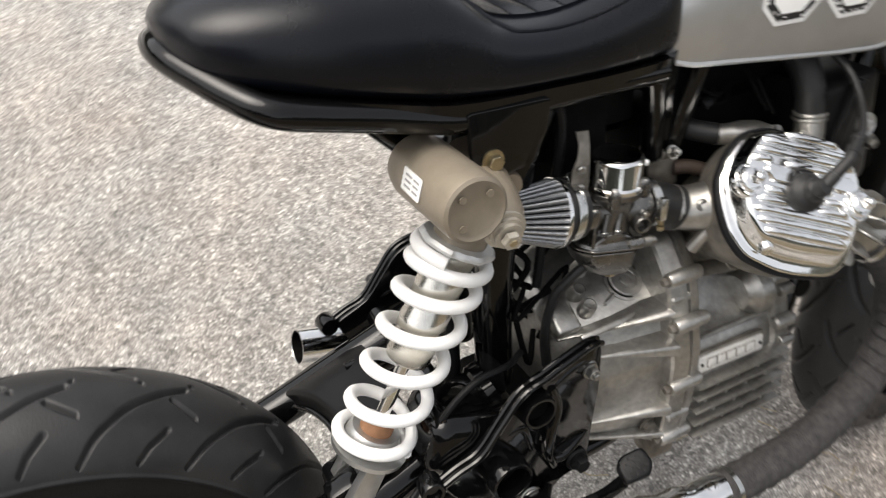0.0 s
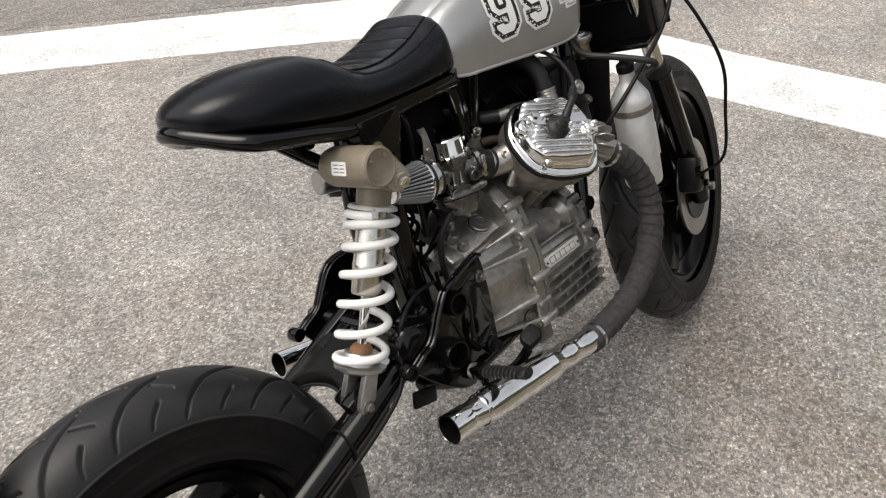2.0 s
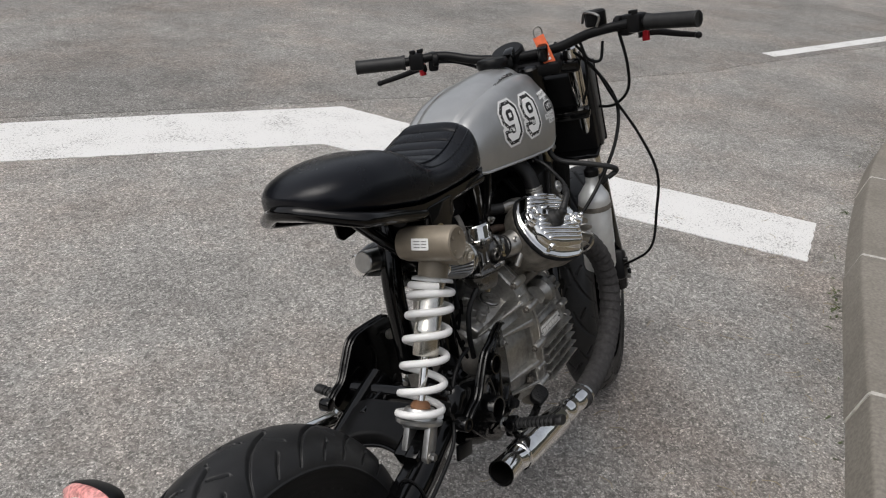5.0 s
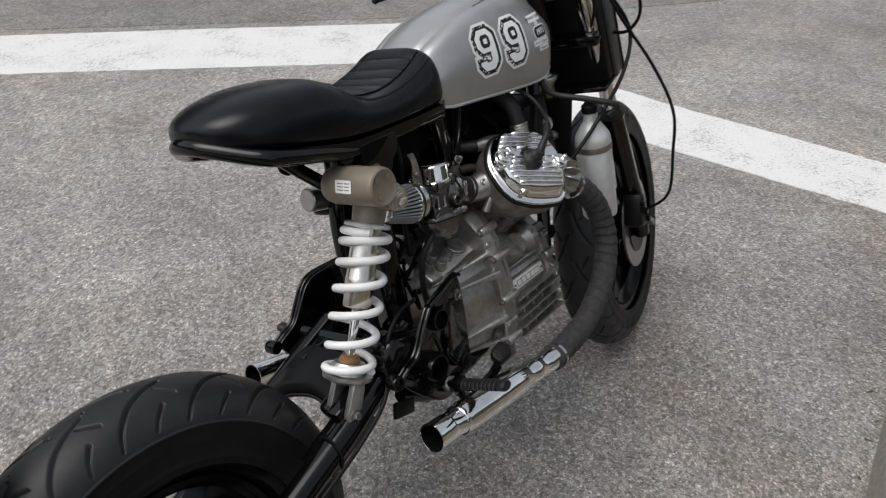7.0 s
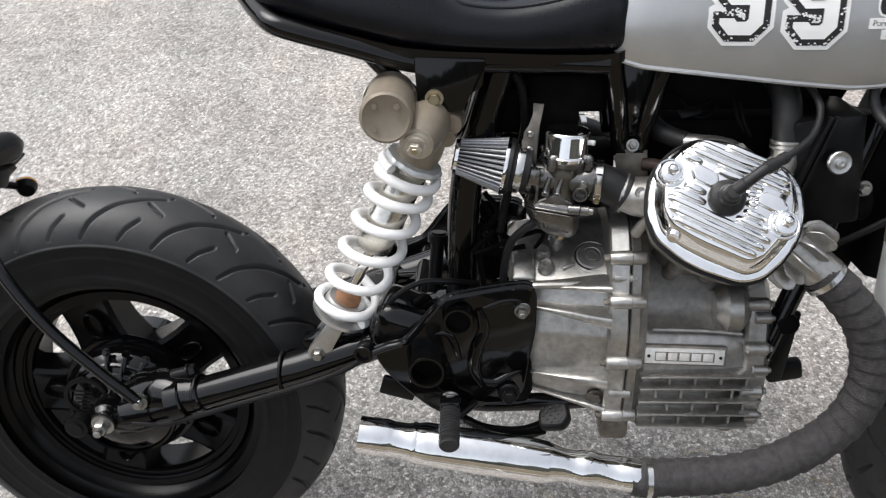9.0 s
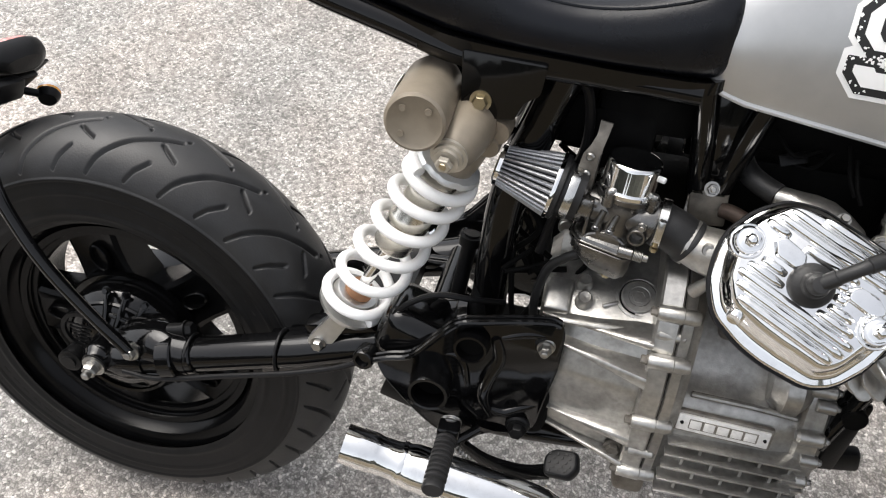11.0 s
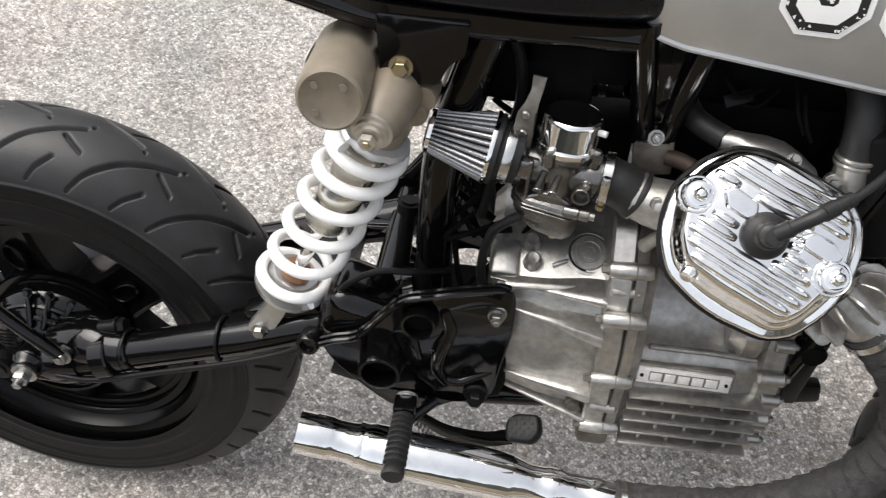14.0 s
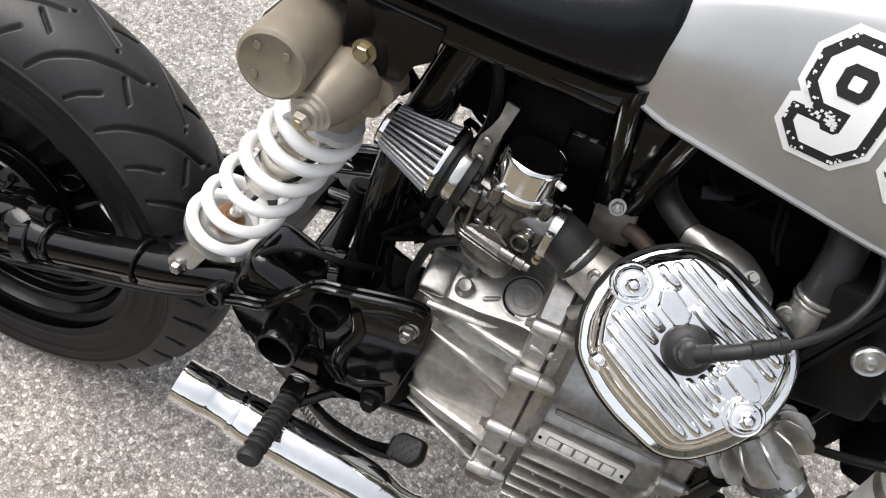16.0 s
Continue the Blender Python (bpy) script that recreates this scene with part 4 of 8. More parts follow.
# subframe and frame tubes
RT = 0.0125
bm = B()
right = [(0.70, -0.104, 0.846), (0.62, -0.109, 0.851), (0.556, -0.1115, 0.853), (0.477, -0.1155, 0.855), (0.40, -0.1195, 0.877), (0.335, -0.1225, 0.896), (0.312, -0.118, 0.904), (0.294, -0.098, 0.913), (0.270, -0.062, 0.928), (0.258, -0.035, 0.936)]
loop = right + [(x, 2 * YC - y, z) for x, y, z in right[::-1]]
part("seat_rail", tube(bm, spline(loop, 5), RT, 14), BLACK, bike, "gloss black bent tube under the seat")
gus = rounded([(0.474, 0.864), (0.557, 0.860), (0.553, 0.828), (0.538, 0.821), (0.531, 0.800), (0.490, 0.797), (0.477, 0.808)], 0.004, 2)
for sgn in (-1, 1):
    m = Matrix(((1, 0, 0, 0), (0, 0, sgn, sgn * 0.1225 + (0.0 if sgn < 0 else 2 * YC)), (0, 1, 0, 0), (0, 0, 0, 1)))
    g = part("gusset_plate", prism(B(), gus, 0.0, 0.006, m, 0.001), BLACK, bike)
    if sgn < 0:
        part("bolt", bolt(B(), (0.4965, -0.128, 0.816), (0, -1, 0), 0.0078, 0.008, 1.40), BRASS, g, "brass-plated hexagon bolt")
for sgn in (-1, 1):
    c = 0.0 if sgn < 0 else -0.034
    part("rear_downtube", tube(B(), spline([(0.574, sgn * 0.080 + c, 0.845), (0.553, sgn * 0.070 + c, 0.77), (0.532, sgn * 0.067 + c, 0.69), (0.525, sgn * 0.066 + c, 0.60), (0.524, sgn * 0.066 + c, 0.505)], 5), 0.0215, 20), BLACK, bike)
    # forked engine hanger below the joint of seat and tank
    for x0, x1 in ((0.708, 0.727), (0.772, 0.750)):
        part("engine_hanger", tube(B(), [(x0, sgn * 0.083 + c, 0.850), ((x0 + x1) / 2, sgn * 0.078 + c, 0.80), (x1, sgn * 0.068 + c, 0.735)], 0.0125, 14), BLACK, bike)
    part("hanger_foot", box(B(), frame_at((0.738, sgn * 0.066 + c, 0.752), (0, 1, 0), (0, 0, 1)), (0.06, 0.045, 0.014), 0.005), BLACK, bike)
    part("hanger_web", box(B(), frame_at((0.738, sgn * 0.074 + c, 0.80), (0, 1, 0), (0, 0, 1)), (0.10, 0.04, 0.006), 0.003), BLACK, bike)
part("backbone", tube(B(), [(0.55, 0, 0.83), (0.80, 0, 0.835), (1.10, 0, 0.93)], 0.030, 18), SATIN, bike)
part("cross_tube", rod(B(), (0.384, 0.060, 0.4805), (0.470, 0.060, 0.4860), 0.0115), BLACK, bike)
part("frame_strut", tube(B(), [(0.490, -0.030, 0.600), (0.486, -0.036, 0.560), (0.479, -0.047, 0.487)], 0.0098, 14), SATIN, bike)
part("frame_strut", tube(B(), [(0.518, -0.062, 0.580), (0.513, -0.085, 0.512), (0.512, -0.088, 0.480)], 0.0128, 14), SATIN, bike)
for p, d in (((0.4895, -0.031, 0.592), (0.05, 0.08, 1)), ((0.517, -0.065, 0.572), (0.06, 0.3, 1))):
    part("tube_clamp", lathe(B(), [(0.009, -0.006), (0.0148, -0.006), (0.0148, 0.006), (0.009, 0.006)], frame_at(p, d), 22, closed=True), SATIN, bike)
part("frame_strut", tube(B(), spline([(0.378, -0.032, 0.886), (0.44, -0.040, 0.82), (0.520, -0.046, 0.745)], 4), 0.012, 12), BLACK, bike)

# relay canister on the far side of the frame
bm = rod(B(), (0.560, 0.058, 0.735), (0.492, 0.060, 0.752), 0.0215, 28, 0.1)
part("relay_canister", bm, ALU_CLEAN, bike, "small grey round canister behind the frame")

# near-black boxes stand in for the shade inside the frame, wires among them
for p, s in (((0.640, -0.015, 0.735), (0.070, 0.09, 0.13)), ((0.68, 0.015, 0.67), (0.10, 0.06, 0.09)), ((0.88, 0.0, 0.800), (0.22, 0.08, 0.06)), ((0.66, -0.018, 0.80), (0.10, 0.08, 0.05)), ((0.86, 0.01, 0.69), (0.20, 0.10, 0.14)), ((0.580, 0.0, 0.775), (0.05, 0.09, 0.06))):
    part("shade_fill_box", box(B(), frame_at(p, (0, 0, 1)), s, 0.008), DARK, bike)
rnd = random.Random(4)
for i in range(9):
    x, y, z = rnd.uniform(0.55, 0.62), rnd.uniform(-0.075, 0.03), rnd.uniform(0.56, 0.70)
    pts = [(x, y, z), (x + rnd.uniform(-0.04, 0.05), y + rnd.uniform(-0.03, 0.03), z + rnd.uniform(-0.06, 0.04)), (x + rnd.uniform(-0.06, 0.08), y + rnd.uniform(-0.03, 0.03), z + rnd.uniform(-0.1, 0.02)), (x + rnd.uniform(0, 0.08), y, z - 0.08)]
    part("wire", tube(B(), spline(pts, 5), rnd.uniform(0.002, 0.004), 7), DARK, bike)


# shock absorber
LOW, TOP = Vector((0.357, -0.094, 0.512)), Vector((0.466, -0.108, 0.728))
AX = (TOP - LOW).normalized()
LEN = (TOP - LOW).length
SM = frame_at(LOW, AX, (0, -1, 0))
shock = part("shock_absorber", lathe(B(), [(0, 0.112), (0.0225, 0.112), (0.0235, 0.115), (0.0235, 0.145), (0.0245, 0.147), (0.0245, 0.16), (0.0235, 0.162), (0.0235, LEN + 0.01), (0, LEN + 0.01)], SM, 36), NICKEL, bike,
             "large gas shock absorber with white spring and taupe reservoir")
turns = [0.0, 0.35, 0.62, 1.0, 1.62, 2.35, 3.15, 4.0, 4.9, 5.75, 6.3, 6.75]
heights = [0.006, 0.006, 0.010, 0.022, 0.050, 0.085, 0.122, 0.160, 0.196, 0.222, 0.231, 0.233]
pts = []
for i in range(360):
    t = turns[-1] * i / 359
    k = max(j for j in range(len(turns)) if turns[j] <= t + 1e-9)
    k = min(k, len(turns) - 2)
    f = (t - turns[k]) / (turns[k + 1] - turns[k])
    h = heights[k] + (heights[k + 1] - heights[k]) * f
    r = 0.0385 - 0.002 * (i / 359)
    a = 2 * math.pi * t + 0.9
    pts.append(SM @ Vector((r * math.cos(a), r * math.sin(a), h * LEN / 0.24)))
part("coil_spring", tube(B(), pts, 0.0068, 12), WHITE_COIL, shock, "white enamelled coil spring")
part("piston_rod", lathe(B(), [(0, 0.0), (0.0075, 0.0), (0.0075, 0.13), (0, 0.13)], SM, 20), CHROME, shock)
part("bump_stop", lathe(B(), [(0.008, 0.015), (0.016, 0.015), (0.0178, 0.018), (0.0178, 0.025), (0.014, 0.031), (0.008, 0.033)], SM, 28, closed=True), ORANGE_RUBBER, shock, "faded orange rubber bump stop")
part("lower_spring_seat", lathe(B(), [(0, -0.012), (0.030, -0.012), (0.041, -0.006), (0.042, 0.0), (0.032, 0.002), (0.03, 0.012), (0.026, 0.02), (0, 0.02)], SM, 40), ALU_CLEAN, shock)
bm = B()
seat_rnd = random.Random(6)
n = 48
ragged = [0.0375 + seat_rnd.uniform(-0.0022, 0.0012) for _ in range(n)]
loops = [[SM @ Vector((r * sc * math.cos(2 * math.pi * k / n), r * sc * math.sin(2 * math.pi * k / n), h)) for k, r in enumerate(ragged)] for sc, h in ((0.80, LEN + 0.0005), (1.0, LEN + 0.001), (1.01, LEN + 0.004), (0.95, LEN + 0.0075), (0.72, LEN + 0.0085))]
part("upper_spring_seat", loft(bm, loops), CANISTER, shock, "pale chipped spring seat")
bm = B()
eye = Vector((0.324, -0.099, 0.460))
dn = (eye - LOW).normalized()
for y in (-0.0215, 0.0215):
    m = frame_at(eye + Vector((0, y, 0)), (0, -1, 0), -dn)
    out = [(0.060, -0.0115), (0.060, 0.0115)] + [(0.0 + 0.0145 * math.cos(a), 0.0145 * math.sin(a)) for a in [math.pi / 2 + math.pi * k / 10 for k in range(11)]]
    prism(bm, out, -0.006, 0.006, m, 0.0015)
box(bm, frame_at(LOW + dn * 0.010, dn, (0, 1, 0)), (0.055, 0.026, 0.016), 0.004)
part("clevis", bm, ALU_CLEAN, shock, "grey alloy lower fork of the shock")
part("bolt", bolt(B(), (0.324, -0.1265, 0.460), (0, -1, 0), 0.0075, 0.007, 1.35), ZINC, shock)
# reservoir lies across the bike on top of the shock
RC0, RC1 = Vector((0.446, -0.192, 0.811)), Vector((0.442, -0.078, 0.811))
R = 0.0305
L = (RC1 - RC0).length
part("reservoir", lathe(B(), [(0, 0.002), (R - 0.008, 0.002), (R - 0.004, 0.0), (R - 0.001, 0.002), (R, 0.006), (R, L - 0.018), (R * 0.9, L - 0.006), (R * 0.6, L), (0, L)], frame_at(RC0, RC1 - RC0), 48), TAUPE, shock, "taupe cylindrical gas reservoir")
bm = B()
for a in (0.8, 2.3, 3.9):
    c = RC0 + Vector((0.018 * math.cos(a), 0.0005, 0.018 * math.sin(a)))
    lathe(bm, [(0, 0), (0.0035, 0), (0.0033, 0.0012), (0.002, 0.0012), (0, 0.0008)], frame_at(c, (0, -1, 0)), 16)
part("cast_marks", bm, TAUPE, shock)
bm = B()
na, nb = Vector((0.496, -0.075, 0.796)), Vector((0.4785, -0.1770, 0.7770))
nl = (nb - na).length
lathe(bm, [(0, 0), (0.026, 0), (0.0278, 0.004), (0.0278, nl * 0.45), (0.0268, nl * 0.70), (0.0235, nl * 0.88), (0.0205, nl * 0.97), (0.0192, nl), (0, nl)], frame_at(na, nb - na), 36)
# fillet between neck and reservoir
loops = []
for k in range(7):
    t = k / 6
    p, q = Vector((0.4525, -0.092 - 0.066 * t, 0.8005 - 0.004 * t)), na.lerp(nb, 0.10 + 0.62 * t)
    w = 0.021 * (1 - 0.35 * t)
    d = (q - p).normalized()
    n = d.cross(Vector((0, -1, 0))).normalized()
    loops.append([p + n * w, p.lerp(q, 0.5) + n * w * 0.80, q + n * w, q - n * w, p.lerp(q, 0.5) - n * w * 0.80, p - n * w])
loft(bm, loops)
lathe(bm, [(0.0, -0.014), (0.0265, -0.014), (0.0275, 0.006), (0.026, 0.03), (0, 0.045)], frame_at(TOP + AX * 0.022, AX), 32)
lathe(bm, [(0, 0), (0.0125, 0), (0.0135, 0.003), (0.0135, 0.030), (0, 0.030)], frame_at((0.5155, -0.126, 0.783), (0.05, 1, 0.05)), 24)
lathe(bm, [(0, 0), (0.0105, 0), (0.0115, 0.003), (0.0115, 0.034), (0, 0.034)], frame_at((0.5090, -0.128, 0.766), (0.05, 1, 0.05)), 24)
part("head_casting", bm, TAUPE, shock, "taupe cast shock head", sharp=55)
bm = B()
lathe(bm, [(0, 0), (0.0165, 0), (0.0165, 0.004), (0.0135, 0.0045), (0.0135, 0.008), (0.011, 0.0085), (0.011, 0.012), (0, 0.012)], frame_at((0.4790, -0.1755, 0.7775), (-0.12, -1, -0.22)) @ Matrix.Diagonal((1.15, 1.15, 1.1, 1)), 28)
part("adjuster_collar", bm, PALE_STEEL, shock)
part("adjuster_bolt", bolt(B(), (0.4773, -0.1885, 0.7745), (-0.12, -1, -0.22), 0.0088, 0.006, 0), PALE_STEEL, shock, "pale steel hexagon adjuster")
part("adjuster_slot", lathe(B(), [(0, 0), (0.0042, 0), (0.0036, 0.0008), (0, 0.0008)], frame_at((0.4764, -0.1959, 0.7729), (-0.12, -1, -0.22)), 6), BRASS, shock)
bm = B()
m = frame_at((0.4152, -0.137, 0.8205), (-0.96, 0, 0.29), (0, 1, 0))
lab = part("paper_label", prism(B(), rounded(rect(0, 0, 0.034, 0.020), 0.002, 2), 0.0, 0.0008, m), WHITE, shock, "small white paper label")
for k in range(3):
    for q, (o, w) in enumerate(((-0.008, 0.010), (0.006, 0.012))):
        part("printed_bar", prism(B(), rect(o, 0.005 - 0.005 * k, w, 0.0018), 0.0008, 0.0011, m), GREY_INK, lab)

# swinging arm
bm = B()
tube(bm, [(0.045, -0.112, 0.347), (0.15, -0.112, 0.384), (0.30, -0.112, 0.432), (0.42, -0.105, 0.472)], [0.026, 0.0245, 0.024, 0.024], 22)
swing = part("swinging_arm", bm, BLACK, bike, "gloss black tubular swinging arm")
part("arm_tube", tube(B(), [(0.0, 0.108, 0.318), (0.15, 0.106, 0.374), (0.30, 0.105, 0.421), (0.42, 0.102, 0.463), (0.50, 0.098, 0.490)], [0.024, 0.024, 0.024, 0.026, 0.030], 20), BLACK, swing)
part("pivot_tube", rod(B(), (0.462, -0.10, 0.485), (0.462, 0.14, 0.485), 0.017), BLACK, swing)
part("arm_brace", tube(B(), [(0.462, 0.050, 0.487), (0.420, 0.062, 0.468), (0.365, 0.072, 0.445)], 0.011, 14), BLACK, swing)
part("shock_mount", box(B(), frame_at((0.300, -0.100, 0.424), (0.30, 0, -0.95), (1, 0, 0.3)), (0.120, 0.062, 0.030), 0.004), BLACK, swing)
part("mount_lug", box(B(), frame_at((0.326, -0.099, 0.450), (0.30, 0, -0.95), (1, 0, 0.3)), (0.040, 0.028, 0.060), 0.006), BLACK, swing)
part("drive_boot", lathe(B(), [(0.020, -0.004), (0.029, -0.004), (0.031, 0.0), (0.031, 0.010), (0.0335, 0.014), (0.0350, 0.030), (0.0355, 0.085), (0.0340, 0.098), (0.0375, 0.102), (0.0375, 0.114), (0.020, 0.116)], frame_at((0.405, -0.078, 0.464), (0.945, 0, 0.327)), 40, closed=True), BLACK, swing, "smooth black drive boot")
part("arm_gusset", box(B(), frame_at((0.37, -0.085, 0.466), (-0.35, 0, 0.94), (1, 0, 0.35)), (0.12, 0.06, 0.05), 0.008), BLACK, swing)
for x, z, r, hl in ((0.139, 0.381, 0.0285, 0.010), (0.113, 0.372, 0.0345, 0.012)):
    part("collar", lathe(B(), [(0.02, -hl), (r - 0.001, -hl), (r, -hl + 0.001), (r, hl - 0.002), (r - 0.002, hl), (0.02, hl)], frame_at((x, -0.112, z), (0.95, 0, 0.31)), 26, closed=True), BLACK, swing)
# pressed sheet across the arm with a turned-down lip that arches over the tyre
bm = B()
loops = []
for k in range(25):
    y = -0.066 + 0.176 * k / 24
    back = 0.350 - 0.044 * min(1.0, abs((y - 0.002) / 0.108)) ** 1.8
    def top(x):
        return 0.463 + 0.33 * (x - 0.31) - 0.020 * max(0.0, (y - 0.045) / 0.065) ** 2
    loops.append([Vector((back - 0.004, y, top(back) - 0.026)), Vector((back - 0.005, y, top(back) - 0.006)), Vector((back - 0.001, y, top(back) - 0.001)), Vector((back + 0.004, y, top(back + 0.004))),
                  Vector((0.40, y, top(0.40) + 0.002)), Vector((0.418, y, top(0.418) - 0.001)), Vector((0.418, y, top(0.418) - 0.03)), Vector((back + 0.002, y, top(back) - 0.026))])
part("bridge_plate", loft(bm, loops), SATIN, swing, "broad black pressed sheet across the arm", sharp=45)
part("plate_lip", tube(B(), [Vector((p[0].x - 0.003, p[0].y, p[0].z)) for p in loops], 0.004, 10), BLACK, swing)
for x, z in ((0.268, 0.421), (0.139, 0.381)):
    part("cable_tie", tube(B(), [(x, -0.112 + 0.0265 * math.cos(a), z + 0.030 * math.sin(a)) for a in [2 * math.pi * k / 20 for k in range(20)]], 0.0022, 6, closed=True), PLASTIC, swing)
part("brake_hose", tube(B(), spline([(0.045, -0.138, 0.348), (0.10, -0.142, 0.352), (0.20, -0.143, 0.385), (0.30, -0.143, 0.418), (0.37, -0.140, 0.448), (0.403, -0.132, 0.478), (0.416, -0.130, 0.523), (0.439, -0.130, 0.554), (0.472, -0.128, 0.572), (0.51, -0.122, 0.570), (0.545, -0.09, 0.55)], 7), 0.0038, 9), PLASTIC, bike, "black rubber brake hose tied along the arm")
# axle end with torque arm and caliper
bm = B()
tube(bm, [(0.012, -0.108, 0.338), (0.04, -0.110, 0.346), (0.075, -0.112, 0.357)], [0.026, 0.029, 0.028], 20)
hub = part("axle_housing", bm, BLACK, bike, "black axle housing with brake parts")
part("axle_nut", bolt(lathe(B(), [(0, 0), (0.0165, 0), (0.0165, 0.003), (0, 0.003)], frame_at((0.001, -0.138, 0.347), (0, -1, -0.08)), 24), (0.001, -0.141, 0.3468), (0, -1, -0.08), 0.0110, 0.010, 1.0, 0.010), ZINC, hub, "dull zinc axle nut on its thread")
part("end_nut", lathe(rod(B(), (-0.055, -0.095, 0.322), (-0.055, -0.112, 0.322), 0.016), [(0, 0), (0.0175, 0), (0.0175, 0.006), (0.011, 0.007), (0.011, 0.010), (0, 0.010)], frame_at((-0.055, -0.112, 0.322), (0, -1, 0)), 24), SATIN, hub)
part("pinch_lug", lathe(B(), [(0, 0), (0.0225, 0), (0.0235, 0.004), (0.0235, 0.034), (0.0222, 0.040), (0.0190, 0.0435), (0.0175, 0.050), (0, 0.050)], frame_at((0.000, -0.088, 0.352), (0.02, -1, -0.06)), 32), BLACK, hub)
part("link_bolt", bolt(rod(B(), (0.058, -0.11, 0.381), (0.060, -0.134, 0.383), 0.008), (0.060, -0.134, 0.383), (0, -1, 0.1), 0.009, 0.008, 1.35, 0.004), ZINC, hub, "zinc hexagon bolt")
part("torque_rod", tube(B(), [(-0.01, -0.128, 0.338), (0.05, -0.13, 0.334), (0.085, -0.13, 0.347), (0.12, -0.128, 0.353)], [0.008, 0.007, 0.0085, 0.008], 12), BLACK, hub)
part("bolt", bolt(B(), (0.122, -0.128, 0.353), (1, -0.2, 0.3), 0.009, 0.009, 1.2), SATIN, hub)
part("bolt", bolt(rod(B(), (0.10, -0.10, 0.405), (0.125, -0.10, 0.412), 0.009), (0.125, -0.10, 0.412), (1, 0, 0.3), 0.010, 0.010, 1.2), SATIN, hub)
# final drive on the axle, with cast ribs
AXM = frame_at((0, 0, 0.327), (0, 1, 0), (1, 0, 0))
fd = part("final_drive", lathe(B(), [(0, -0.096), (0.040, -0.096), (0.046, -0.093), (0.056, -0.091), (0.060, -0.087), (0.074, -0.080), (0.090, -0.066), (0.095, -0.058), (0.095, -0.042), (0, -0.042)], AXM, 56), BLACK, bike, "black cast final drive housing with raised ribs")
part("hub_flange", lathe(B(), [(0.05, -0.042), (0.103, -0.040), (0.105, -0.036), (0.105, -0.030), (0.100, -0.026), (0.05, -0.026)], AXM, 64, closed=True), BLACK, fd)
part("housing_ring", lathe(B(), [(0.078, -0.079), (0.082, -0.080), (0.084, -0.077), (0.080, -0.070)], AXM, 56, closed=True), BLACK, fd)
part("drive_neck", tube(B(), spline([(0.142, -0.111, 0.381), (0.115, -0.107, 0.376), (0.085, -0.096, 0.372), (0.045, -0.082, 0.352)], 4), [0.0305, 0.031, 0.0315, 0.032, 0.0325, 0.0335, 0.035, 0.037, 0.039, 0.041, 0.043, 0.044, 0.045], 24), BLACK, fd)
for deg in (60, 77, 94):
    a = radians(deg)
    d = Vector((math.cos(a), 0, math.sin(a)))
    c = Vector((0, -0.079, 0.327)) + d * 0.073
    part("rib", box(B(), frame_at(c, Vector((0, -1, 0)) + d * 0.6, d), (0.046, 0.008, 0.017), 0.003), BLACK, fd)
    part("cover_bolt", bolt(B(), c + d * 0.026 + Vector((0, 0.008, 0)), Vector((0, -1, 0)) + d * 0.5, 0.005, 0.005, 1.3), BLACK, fd)
for deg in (77,):
    a = radians(deg)
    d = Vector((math.cos(a), 0, math.sin(a)))
    part("rib", box(B(), frame_at(Vector((0, -0.083, 0.327)) + d * 0.066, Vector((0, -1, 0)) + d * 0.6, (-d.z, 0, d.x)), (0.030, 0.007, 0.014), 0.002), BLACK, fd)
for k in range(7):
    part("embossed_line", box(B(), frame_at((-0.046 + 0.001 * k, -0.0935, 0.372 - 0.007 * k), (0, -1, 0), (1, 0, -0.1)), (0.032 - 0.001 * k, 0.0025, 0.003), 0.0006), SATIN, fd)
part("embossed_ring", lathe(B(), [(0.028, -0.003), (0.034, -0.003), (0.034, 0.002), (0.028, 0.002)], frame_at((-0.04, -0.094, 0.362), (0, 1, 0)), 28, closed=True), SATIN, hub)

# pivot plates with foot rests
PLATE = [(0.404, 0.487), (0.425, 0.496), (0.452, 0.506), (0.478, 0.538), (0.500, 0.564), (0.520, 0.573), (0.553, 0.577), (0.600, 0.578), (0.616, 0.572), (0.622, 0.555), (0.621, 0.500), (0.612, 0.450), (0.606, 0.405), (0.585, 0.392), (0.560, 0.398), (0.535, 0.386), (0.505, 0.380), (0.480, 0.392), (0.450, 0.420), (0.418, 0.456)]
RIM = [(0.403, 0.4860), (0.425, 0.496), (0.452, 0.506), (0.478, 0.538), (0.500, 0.564), (0.520, 0.573), (0.553, 0.577), (0.600, 0.578), (0.614, 0.573)]


